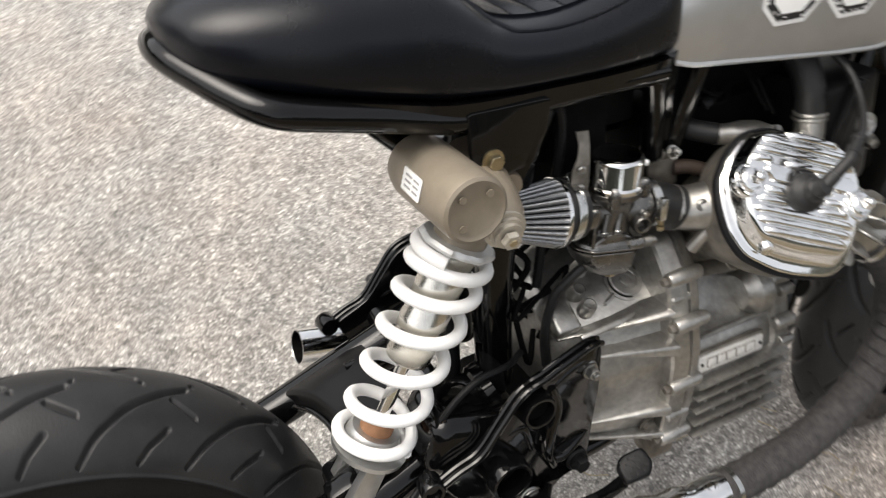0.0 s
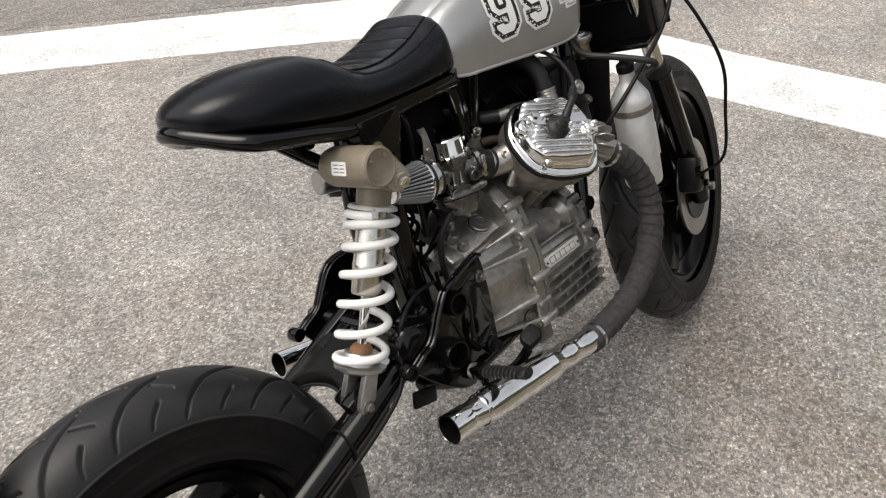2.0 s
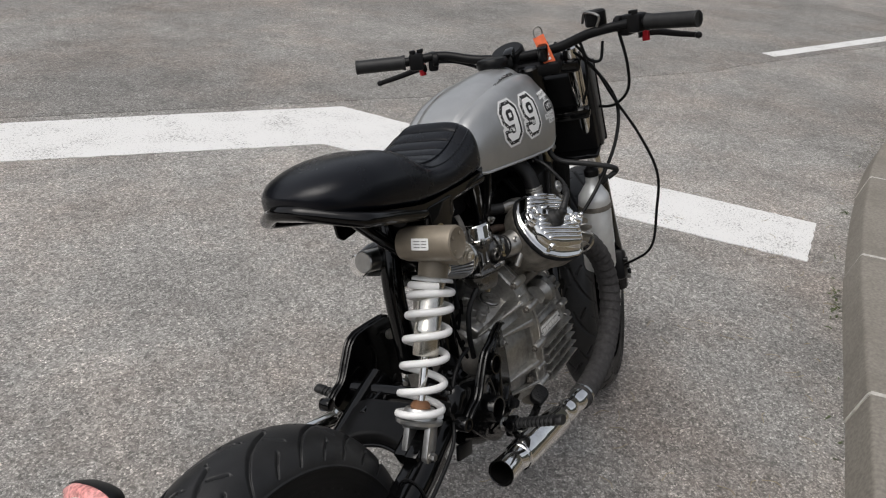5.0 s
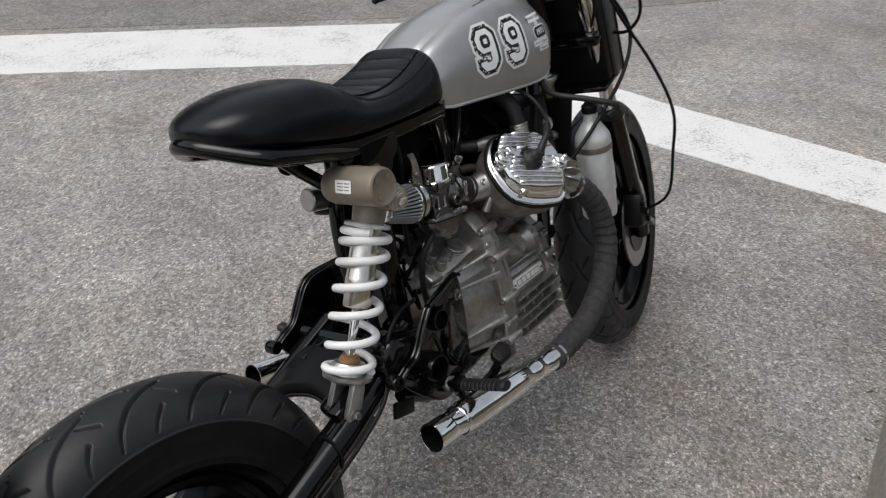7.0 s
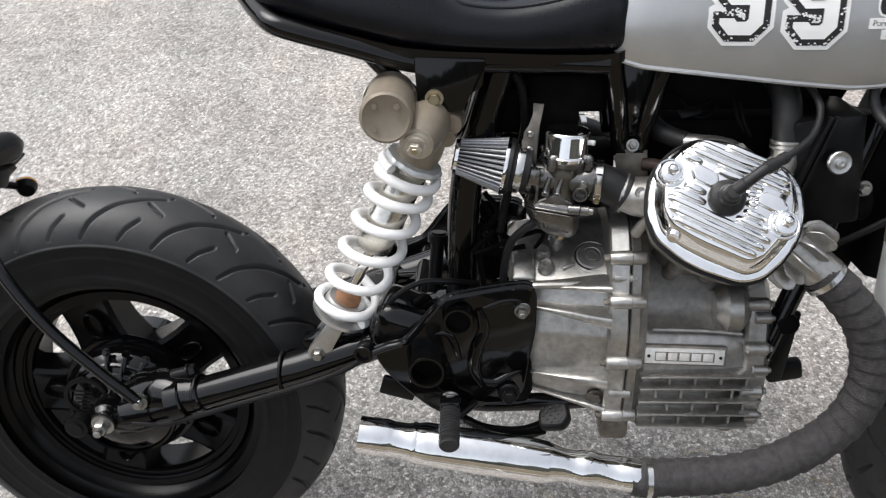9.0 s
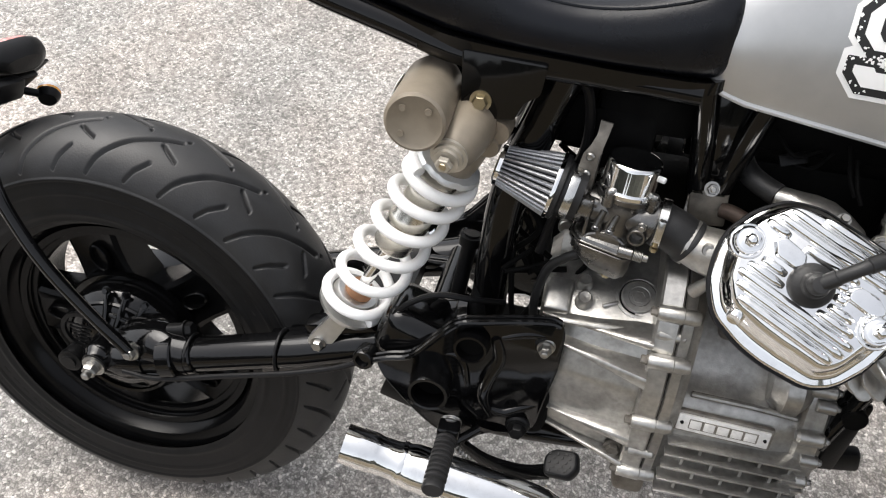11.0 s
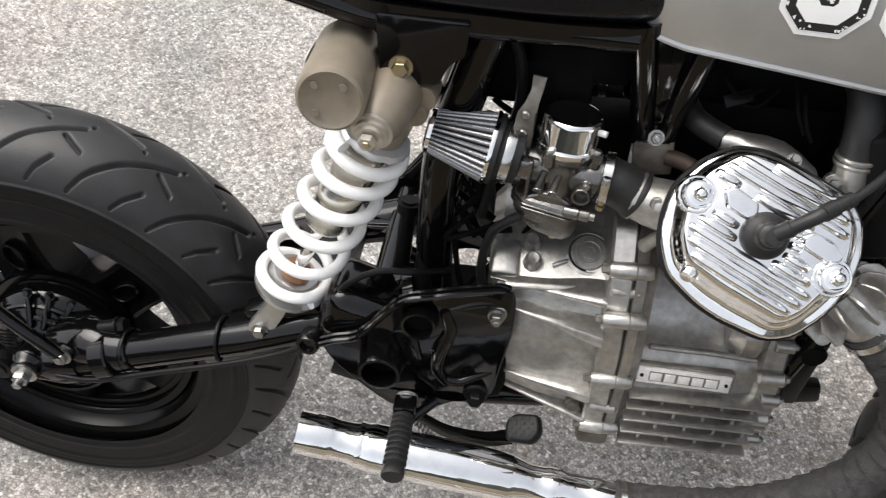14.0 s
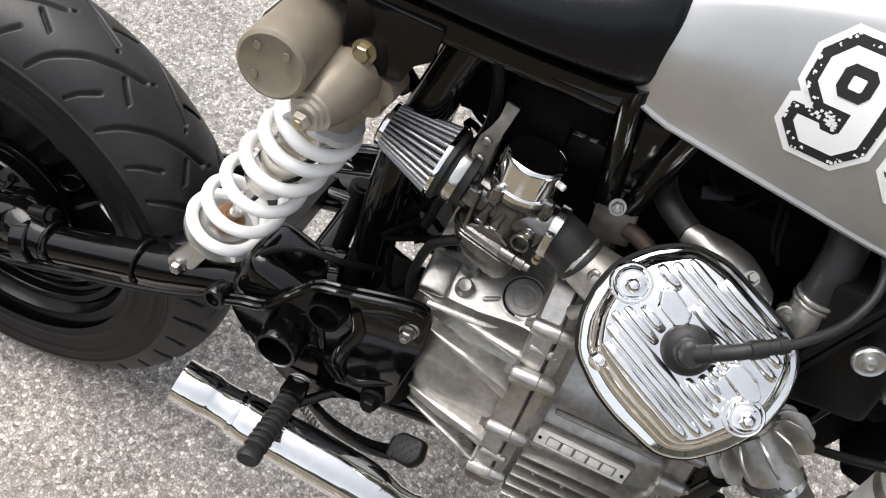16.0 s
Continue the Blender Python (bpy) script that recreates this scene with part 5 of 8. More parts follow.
def pivot_plate(sgn):
    def yz(p, y):
        bend = -0.022 * max(0, (p[0] - 0.53) / 0.09)
        return Vector((p[0], sgn * (y + bend), p[1]))
    bm = B()
    o = rounded(PLATE, 0.012, 2)
    loft(bm, [[yz(p, 0.150) for p in grow(o, -0.001)], [yz(p, 0.152) for p in o], [yz(p, 0.157) for p in o], [yz(p, 0.1585) for p in grow(o, -0.002)]])
    pl = part("pivot_plate", bm, BLACK, bike, "gloss black pressed pivot plate with raised rim")
    for d, y, r in ((0.0, 0.166, 0.0035), (-0.007, 0.158, 0.0028), (0.0, 0.157, 0.0035)):
        line = [yz((p.x, p.y + d), y) for p in (Vector((q.x, q.y)) for q in spline([(x, z, 0) for x, z in RIM], 4))]
        part("raised_rim", tube(B(), line, r, 8), BLACK, pl)
    line = [yz((p.x, p.y), 0.1615) for p in (Vector((q.x, q.y)) for q in spline([(x, z, 0) for x, z in RIM], 4))]
    bm = B()
    lo = [[p + Vector((0, sgn * s, 0)) for s in (-0.005, 0.005)] for p in line]
    rows = [[bm.verts.new(q) for q in r] for r in lo]
    rows2 = [[bm.verts.new(q - Vector((0, 0, 0.003))) for q in r] for r in lo]
    for i in range(len(rows) - 1):
        bm.faces.new((rows[i][0], rows[i][1], rows[i + 1][1], rows[i + 1][0]))
        bm.faces.new((rows2[i][0], rows2[i + 1][0], rows2[i + 1][1], rows2[i][1]))
        bm.faces.new((rows[i][1], rows2[i][1], rows2[i + 1][1], rows[i + 1][1]))
        bm.faces.new((rows[i][0], rows[i + 1][0], rows2[i + 1][0], rows2[i][0]))
    part("raised_rim", bm, BLACK, pl)
    for (x, z), r, d in (((0.478, 0.468), 0.0245, 0.184), ((0.520, 0.537), 0.0195, 0.172)):
        bm = lathe(B(), [(r * 0.76, 0.0), (r * 1.1, 0.0), (r, d - 0.157 - 0.003), (r * 0.96, d - 0.157), (r * 0.82, d - 0.157), (r * 0.78, d - 0.160), (r * 0.78, -0.003), (r * 0.76, -0.003)], frame_at((x, sgn * 0.157, z), (0, sgn, 0)), 36, closed=True)
        part("boss_ring", bm, BLACK, pl)
        part("boss_recess", lathe(B(), [(0, 0), (r * 0.79, 0), (r * 0.79, 0.002), (0, 0.002)], frame_at((x, sgn * 0.1588, z), (0, sgn, 0)), 28), DARK, pl)
    bm = bolt(rod(B(), (0.602, sgn * 0.125, 0.537), (0.602, sgn * 0.141, 0.537), 0.0115), (0.602, sgn * 0.141, 0.537), (0, sgn, 0), 0.0078, 0.009, 1.25, 0.006)
    part("bolt", bm, ZINC, pl)
    bm = bolt(rod(B(), (0.586, sgn * 0.125, 0.410), (0.586, sgn * 0.148, 0.410), 0.015), (0.586, sgn * 0.148, 0.410), (0, sgn, 0), 0.010, 0.010, 1.2)
    part("bolt", bm, SATIN, pl)
    for bead, r in ((((0.545, 0.545), (0.552, 0.515), (0.543, 0.485), (0.540, 0.455), (0.550, 0.425)), 0.010), (((0.545, 0.436), (0.565, 0.428), (0.585, 0.436), (0.606, 0.444)), 0.0075), (((0.552, 0.545), (0.58, 0.552), (0.612, 0.548)), 0.006), (((0.470, 0.505), (0.500, 0.512), (0.512, 0.500), (0.520, 0.470)), 0.006)):
        line = spline([yz(p, 0.1535) for p in bead], 6)
        n = len(line)
        part("stiffening_bead", tube(B(), line, [r * (0.35 + 0.65 * math.sin(math.pi * min(1, 0.12 + 0.76 * k / (n - 1)))) for k in range(n)], 14), BLACK, pl)
    part("end_boss", lathe(B(), [(0, -0.004), (0.0125, -0.004), (0.0132, 0.0), (0.0132, 0.016), (0.0118, 0.018), (0.0085, 0.018), (0.0080, 0.013), (0, 0.013)], frame_at((0.396, sgn * 0.152, 0.485), (-0.12, sgn, 0.05)), 28), BLACK, pl)
    # foot rest
    a, b = Vector((0.507, sgn * 0.165, 0.414)), Vector((0.511, sgn * 0.295, 0.440))
    ft = part("foot_rest", tube(B(), [a, a.lerp(b, 0.28)], 0.010, 14), BLACK, bike, "foot rest with ribbed black rubber")
    w = (b - a).normalized()
    prof = [(0, 0.034)]
    n = 9
    for k in range(n):
        h = 0.036 + 0.080 * k / n
        prof += [(0.0085, h), (0.0089, h + 0.0006), (0.0124, h + 0.0012), (0.0128, h + 0.0024), (0.0128, h + 0.0048), (0.0124, h + 0.0058), (0.0089, h + 0.0066)]
    prof += [(0.0108, 0.117), (0.0124, 0.119), (0.0124, 0.129), (0.011, 0.1315), (0, 0.1315)]
    part("rubber", lathe(B(), prof, frame_at(a, w, (1, 0, 0)) @ Matrix.Diagonal((1, 0.72, 1, 1)), 24), GRIP, ft)
    part("spring", tube(B(), [a + w * (0.002 + 0.012 * t) + 0.012 * (Vector((1, 0, 0)) * math.cos(t * 18) + Vector((0, 0, 1)) * math.sin(t * 18)) for t in [k / 40 for k in range(41)]], 0.0016, 6), ZINC, ft)
    part("hinge", box(B(), frame_at(a + w * 0.022, w), (0.026, 0.022, 0.026), 0.003), BLACK, ft)


pivot_plate(-1)
pivot_plate(1)
part("gearbox_shroud", box(B(), frame_at((0.462, -0.105, 0.493), (0.35, 0, 0.93), (1, 0, -0.2)), (0.125, 0.085, 0.075), 0.022, 4), BLACK, bike, "rounded black drive shroud")
part("under_bracket", box(B(), frame_at((0.432, -0.12, 0.40), (0, -1, 0), (1, 0, -0.3)), (0.05, 0.03, 0.008), 0.003), SATIN, bike)
part("lower_frame_tube", tube(B(), spline([(0.44, -0.11, 0.42), (0.52, -0.11, 0.372), (0.62, -0.10, 0.362), (0.70, -0.09, 0.36)], 5), 0.013, 14), BLACK, bike)
part("lower_frame_tube", tube(B(), spline([(0.44, 0.11, 0.42), (0.52, 0.11, 0.372), (0.62, 0.10, 0.362), (0.70, 0.09, 0.36)], 5), 0.013, 14), BLACK, bike)
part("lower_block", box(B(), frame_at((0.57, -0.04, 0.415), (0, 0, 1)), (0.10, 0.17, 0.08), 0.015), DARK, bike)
# brake pedal
PD = frame_at((0.646, -0.178, 0.396), (-0.30, -0.45, 0.84), (0.92, -0.1, 0.28))
bm = B()
blade_line = spline([(0.520, -0.166, 0.384), (0.555, -0.172, 0.368), (0.600, -0.176, 0.366), (0.635, -0.178, 0.380)], 6)
loft(bm, [[p + Vector((0, -0.004, -h)), p + Vector((0, -0.005, 0)), p + Vector((0, -0.004, h)), p + Vector((0, 0.004, h)), p + Vector((0, 0.005, 0)), p + Vector((0, 0.004, -h))] for p, h in ((p, 0.0065 + 0.004 * k / len(blade_line)) for k, p in enumerate(blade_line))])
ped = part("brake_pedal", bm, BLACK, bike, "black brake pedal with a ribbed pad", sharp=30)
pad_poly = rounded([(-0.021, -0.014), (0.010, -0.018), (0.021, -0.006), (0.019, 0.015), (-0.010, 0.017), (-0.021, 0.008)], 0.006, 4)
part("pad", loft(B(), [[PD @ Vector((x * sc, y * sc, h)) for x, y in pad_poly] for sc, h in ((0.80, -0.014), (0.98, -0.010), (1.02, -0.004), (1.0, 0.003), (0.92, 0.0065), (0.80, 0.0072))]), PLASTIC, ped, sharp=50)
bm = B()
for i in range(6):
    for j in range(5):
        if (i + j) % 2:
            continue
        box(bm, PD @ Matrix.Translation((-0.0135 + 0.005 * i, -0.010 + 0.005 * j, 0.0074)), (0.003, 0.003, 0.0016), 0)
part("pad_studs", bm, PLASTIC, ped)
part("pedal_return_spring", tube(B(), [Vector((0.505, -0.178, 0.40)).lerp(Vector((0.545, -0.188, 0.372)), t) + Vector((0, 0.004 * math.cos(60 * t), 0.004 * math.sin(60 * t))) for t in [k / 70 for k in range(71)]], 0.0012, 6), ZINC, ped)


# engine
def body_section(x, pts):
    half = [(x, -y, z) for y, z in pts]
    return half + [(x, -y, z) for x, y, z in half[::-1]]


def housing(rows, r=0.014):
    loops = []
    for x, pts in rows:
        full = [(p[1], p[2]) for p in body_section(x, pts)]
        loops.append([(x, y, z) for y, z in rounded(full, r, 3)])
    return loft(B(), loops)


bell = [(0.588, [(0.02, 0.580), (0.060, 0.560), (0.084, 0.535), (0.100, 0.48), (0.094, 0.415), (0.06, 0.385)]),
        (0.600, [(0.02, 0.594), (0.068, 0.570), (0.098, 0.545), (0.114, 0.485), (0.106, 0.405), (0.07, 0.372)]),
        (0.66, [(0.02, 0.608), (0.074, 0.581), (0.110, 0.554), (0.128, 0.49), (0.121, 0.395), (0.07, 0.350)]),
        (0.718, [(0.02, 0.616), (0.074, 0.588), (0.118, 0.560), (0.136, 0.49), (0.128, 0.385), (0.07, 0.335)])]
engine = part("crankcase", housing(bell, 0.007), ALUMINIUM, bike, "weathered cast aluminium crankcase", sharp=30)
flange = [(0.03, 0.655), (0.095, 0.640), (0.128, 0.600), (0.138, 0.56), (0.150, 0.50), (0.148, 0.43), (0.140, 0.365), (0.08, 0.322)]
part("joint_flange", housing([(0.7150, [(y - 0.003, z - 0.002) for y, z in flange]), (0.7175, flange), (0.7380, [(y + 0.003, z + 0.002) for y, z in flange]), (0.7405, flange)], 0.01), ALUMINIUM, engine, sharp=30)
part("joint_flange", housing([(0.7415, flange), (0.7430, [(y + 0.003, z + 0.002) for y, z in flange]), (0.7540, [(y + 0.001, z + 0.001) for y, z in flange]), (0.7570, [(y - 0.004, z - 0.002) for y, z in flange]), (0.766, [(y - 0.010, z - 0.004) for y, z in flange])], 0.01), ALUMINIUM, engine, sharp=30)
part("joint_gasket", housing([(0.7400, [(y - 0.002, z - 0.002) for y, z in flange]), (0.7420, [(y - 0.002, z - 0.002) for y, z in flange])], 0.01), DARK, engine)
for y, z in ((0.1475, 0.5535), (0.1500, 0.463), (0.142, 0.372), (0.128, 0.606)):
    part("flange_lug", lathe(B(), [(0, 0.0), (0.0078, 0.0), (0.0088, 0.0015), (0.0098, 0.022), (0.0098, 0.027), (0.0088, 0.028), (0.0088, 0.040), (0.0072, 0.0455), (0.004, 0.047), (0, 0.047)], frame_at((0.7135, -y, z), (1, 0, 0)), 20), ALUMINIUM, engine)
    part("bolt", bolt(B(), (0.7135, -y, z), (-1, 0, 0), 0.0050, 0.006, 1.25), ALU_DIRTY, engine)
front = [(0.764, [(0.02, 0.60), (0.06, 0.565), (0.100, 0.505), (0.128, 0.490), (0.136, 0.450), (0.132, 0.345), (0.07, 0.325)]),
         (0.87, [(0.02, 0.60), (0.06, 0.555), (0.098, 0.500), (0.126, 0.485), (0.134, 0.445), (0.130, 0.345), (0.07, 0.325)]),
         (0.905, [(0.02, 0.59), (0.06, 0.545), (0.096, 0.495), (0.120, 0.475), (0.128, 0.430), (0.122, 0.345), (0.07, 0.33)])]
part("front_case", housing(front), ALUMINIUM, engine, sharp=30)
cover = [(0.04, 0.56), (0.085, 0.548), (0.112, 0.515), (0.128, 0.45), (0.130, 0.39), (0.115, 0.345), (0.07, 0.325)]
part("front_cover", housing([(0.900, cover), (0.904, [(y + 0.004, z + 0.003) for y, z in cover]), (0.926, [(y + 0.004, z + 0.003) for y, z in cover]), (0.936, [(y * 0.93, z - 0.004) for y, z in cover])], 0.012), ALUMINIUM, engine, sharp=30)
part("case_dome", rod(B(), (0.86, -0.095, 0.515), (0.905, -0.095, 0.515), 0.036, 28, 0.5), ALUMINIUM, engine)
for y, z in ((0.118, 0.512), (0.133, 0.44), (0.128, 0.362)):
    part("bolt", bolt(rod(B(), (0.910, -y, z), (0.931, -y, z), 0.008), (0.931, -y, z), (1, 0, 0), 0.004, 0.004, 1.3), ZINC, engine)
# ribs of the rear housing
for (x0, y0, z0), (x1, y1, z1), h, w1 in (((0.592, 0.092, 0.549), (0.717, 0.120, 0.566), 0.020, 0.0055), ((0.606, 0.116, 0.532), (0.717, 0.130, 0.524), 0.024, 0.0100), ((0.606, 0.112, 0.425), (0.717, 0.130, 0.428), 0.022, 0.0085), ((0.61, 0.106, 0.395), (0.717, 0.126, 0.380), 0.018, 0.006)):
    bm = B()
    loops = []
    for t in (0, 0.35, 0.7, 0.93, 1):
        x, y, z = x0 + (x1 - x0) * t, y0 + (y1 - y0) * t, z0 + (z1 - z0) * t
        hh, w = 0.002 + h * t, 0.0022 + (w1 - 0.0022) * t ** 1.4
        loops.append([(x, -(y - 0.015), z - w * 1.5), (x, -(y + hh * 0.6), z - w * 1.05), (x, -(y + hh - 0.001), z - w * 0.8), (x, -(y + hh + 0.0006), z - w * 0.4), (x, -(y + hh + 0.0006), z + w * 0.4), (x, -(y + hh - 0.001), z + w * 0.75), (x, -(y + hh * 0.6), z + w * 0.9), (x, -(y - 0.015), z + w)])
    part("rib", loft(bm, loops), ALUMINIUM, engine, sharp=40)
# filler plug on the deck
pn = Vector((0, -0.53, 0.85))
bm = lathe(B(), [(0, -0.004), (0.0205, -0.004), (0.0205, 0.0025), (0.0190, 0.0042), (0.0125, 0.0042), (0.0118, 0.0036), (0, 0.0036)], frame_at((0.697, -0.076, 0.583), pn), 36)
plug = part("inspection_plug", bm, ALUMINIUM, engine)
part("plug_groove", lathe(B(), [(0.0200, -0.003), (0.0224, -0.003), (0.0224, 0.0004), (0.0200, 0.0004)], frame_at((0.697, -0.076, 0.583), pn), 36, closed=True), DARK, plug)
part("hexagon_socket", lathe(B(), [(0.0085, 0.0035), (0.0085, 0.0048), (0.0065, 0.0048), (0.0065, 0.0037), (0, 0.0037)], frame_at((0.697, -0.076, 0.583), pn), 6), ALUMINIUM, plug)
part("plug_surround", lathe(B(), [(0.0222, -0.006), (0.0262, -0.006), (0.0262, 0.0010), (0.0232, 0.0016), (0.0222, 0.0008)], frame_at((0.697, -0.076, 0.583), pn), 36, closed=True), ALUMINIUM, engine)
for x, y, z in ((0.634, 0.070, 0.588), (0.636, 0.089, 0.577), (0.652, 0.050, 0.605)):
    part("deck_lug", lathe(B(), [(0, -0.012), (0.0105, -0.012), (0.0088, 0.004), (0.0066, 0.0066), (0.003, 0.0060), (0, 0.0058)], frame_at((x, -y, z), pn), 18), ALUMINIUM, engine)
part("deck_block", box(B(), frame_at((0.606, -0.078, 0.566), pn, (1, 0, 0)), (0.032, 0.044, 0.018), 0.005, 3), ALUMINIUM, engine)
part("deck_lip", box(B(), frame_at((0.662, -0.114, 0.5610), pn, (1, 0, 0.06)), (0.110, 0.008, 0.008), 0.0025, 2), ALUMINIUM, engine)
# cast webs round the plug, bolts along the case edges and swellings below the head
for deg in (205, 330):
    a = radians(deg)
    pm = frame_at((0.697, -0.076, 0.583), pn, (1, 0, 0))
    c = pm @ Vector((0.0335 * math.cos(a), 0.0335 * math.sin(a), -0.001))
    part("cast_web", box(B(), frame_at(c, pn, pm.to_3x3() @ Vector((math.cos(a), math.sin(a), 0))), (0.020, 0.0045, 0.006), 0.002), ALUMINIUM, engine)
for y, z in ((0.145, 0.500), (0.149, 0.410), (0.112, 0.333), (0.134, 0.578)):
    part("flange_swelling", rod(B(), (0.717, -y + 0.004, z), (0.752, -y + 0.004, z), 0.0065, 14, 0.5), ALUMINIUM, engine)
for y, z in ((0.110, 0.528), (0.130, 0.472), (0.132, 0.405), (0.118, 0.345)):
    part("cover_lug", rod(B(), (0.898, -y, z), (0.930, -y, z), 0.0092, 14, 0.35), ALUMINIUM, engine)
    part("bolt", bolt(B(), (0.930, -y, z), (1, 0, 0), 0.0042, 0.004, 1.25), ZINC, engine)
part("web_line", tube(B(), [(0.775, -0.127, 0.500), (0.84, -0.125, 0.497), (0.895, -0.121, 0.489)], 0.0035, 8), ALUMINIUM, engine)
part("drain_plug", bolt(B(), (0.705, -0.128, 0.392), (0, -1, -0.1), 0.009, 0.007, 1.35), ALU_DIRTY, engine)
# maker's plate: plain raised bars in place of the name
bm = box(B(), frame_at((0.818, -0.1385, 0.4655), (0, -0.985, 0.17), (1, 0, -0.035)), (0.104, 0.0215, 0.006), 0.0012)
mp = part("name_plate", bm, PLATE_SILVER, engine, "bright cast plate with worn raised bars")
m = frame_at((0.818, -0.1385, 0.4655), (0, -0.985, 0.17), (1, 0, -0.035))
part("plate_recess", box(B(), m @ Matrix.Translation((0, 0, 0.0029)), (0.078, 0.0130, 0.0006), 0), ALU_DIRTY, mp)
for x, w in ((-0.0315, 0.0130), (-0.0160, 0.0120), (-0.0005, 0.0130), (0.0150, 0.0125), (0.0305, 0.0130)):
    part("raised_bar", box(B(), m @ Matrix.Translation((x, 0, 0.0036)), (w, 0.0105, 0.0014), 0.0005), PLATE_SILVER, mp)
for k in (-1, 1):
    part("rivet", lathe(B(), [(0, 0.003), (0.0022, 0.003), (0.0018, 0.0046), (0, 0.005)], m @ Matrix.Translation((0.047 * k, 0, 0)), 12), SATIN, mp)
part("plate_frame", box(B(), m @ Matrix.Translation((0, 0, -0.004)), (0.112, 0.0285, 0.008), 0.002), ALU_DIRTY, engine)
# cooling ribs below it, with short upright webs
zs = [0.440, 0.421, 0.400, 0.379, 0.358]
for i, z in enumerate(zs):
    part("cooling_rib", box(B(), frame_at((0.836, -0.136, z), (0, 0, 1), (1, 0, -0.03)), (0.150, 0.034, 0.0032), 0.0013), ALUMINIUM, engine)
    if i:
        for k in range(4):
            x = 0.785 + 0.034 * k + (0.017 if i % 2 else 0)
            part("web", box(B(), frame_at((x, -0.133, (z + zs[i - 1]) / 2), (0, 0, 1)), (0.004, 0.020, abs(z - zs[i - 1])), 0.001), ALUMINIUM, engine)
            part("rib_pad", box(B(), frame_at((x + 0.016, -0.1315, (z + zs[i - 1]) / 2 - 0.001), (0, 0, 1)), (0.022, 0.008, 0.0055), 0.0025), ALUMINIUM, engine)
part("sump", box(B(), frame_at((0.83, 0, 0.328), (0, 0, 1)), (0.16, 0.16, 0.035), 0.012), ALU_DIRTY, engine)
part("sump_lug", box(B(), frame_at((0.735, -0.11, 0.335), (0, 0, 1)), (0.04, 0.04, 0.035), 0.008), ALU_DIRTY, engine)
part("drain_boss", rod(B(), (0.895, -0.09, 0.338), (0.905, -0.09, 0.312), 0.012), ALU_DIRTY, engine)

# cylinders
U = Vector((0.8898, -0.2903, -0.3521)).normalized()
N = Vector((-0.0279, -0.8047, 0.593))
N = (N - U * N.dot(U)).normalized()
V = N.cross(U)
HC = Vector((0.8291, -0.1923, 0.7137))
OUT = [(-84, 1), (-75, 32), (-57, 57), (-28, 69), (15, 70), (52, 70), (73, 56), (87, 31), (93, 2), (89, -28), (76, -60), (58, -75), (14, -81), (-12, -80), (-48, -71), (-69, -49), (-80, -23)]
OUT = [(a / 1000, b / 1000) for a, b in OUT]


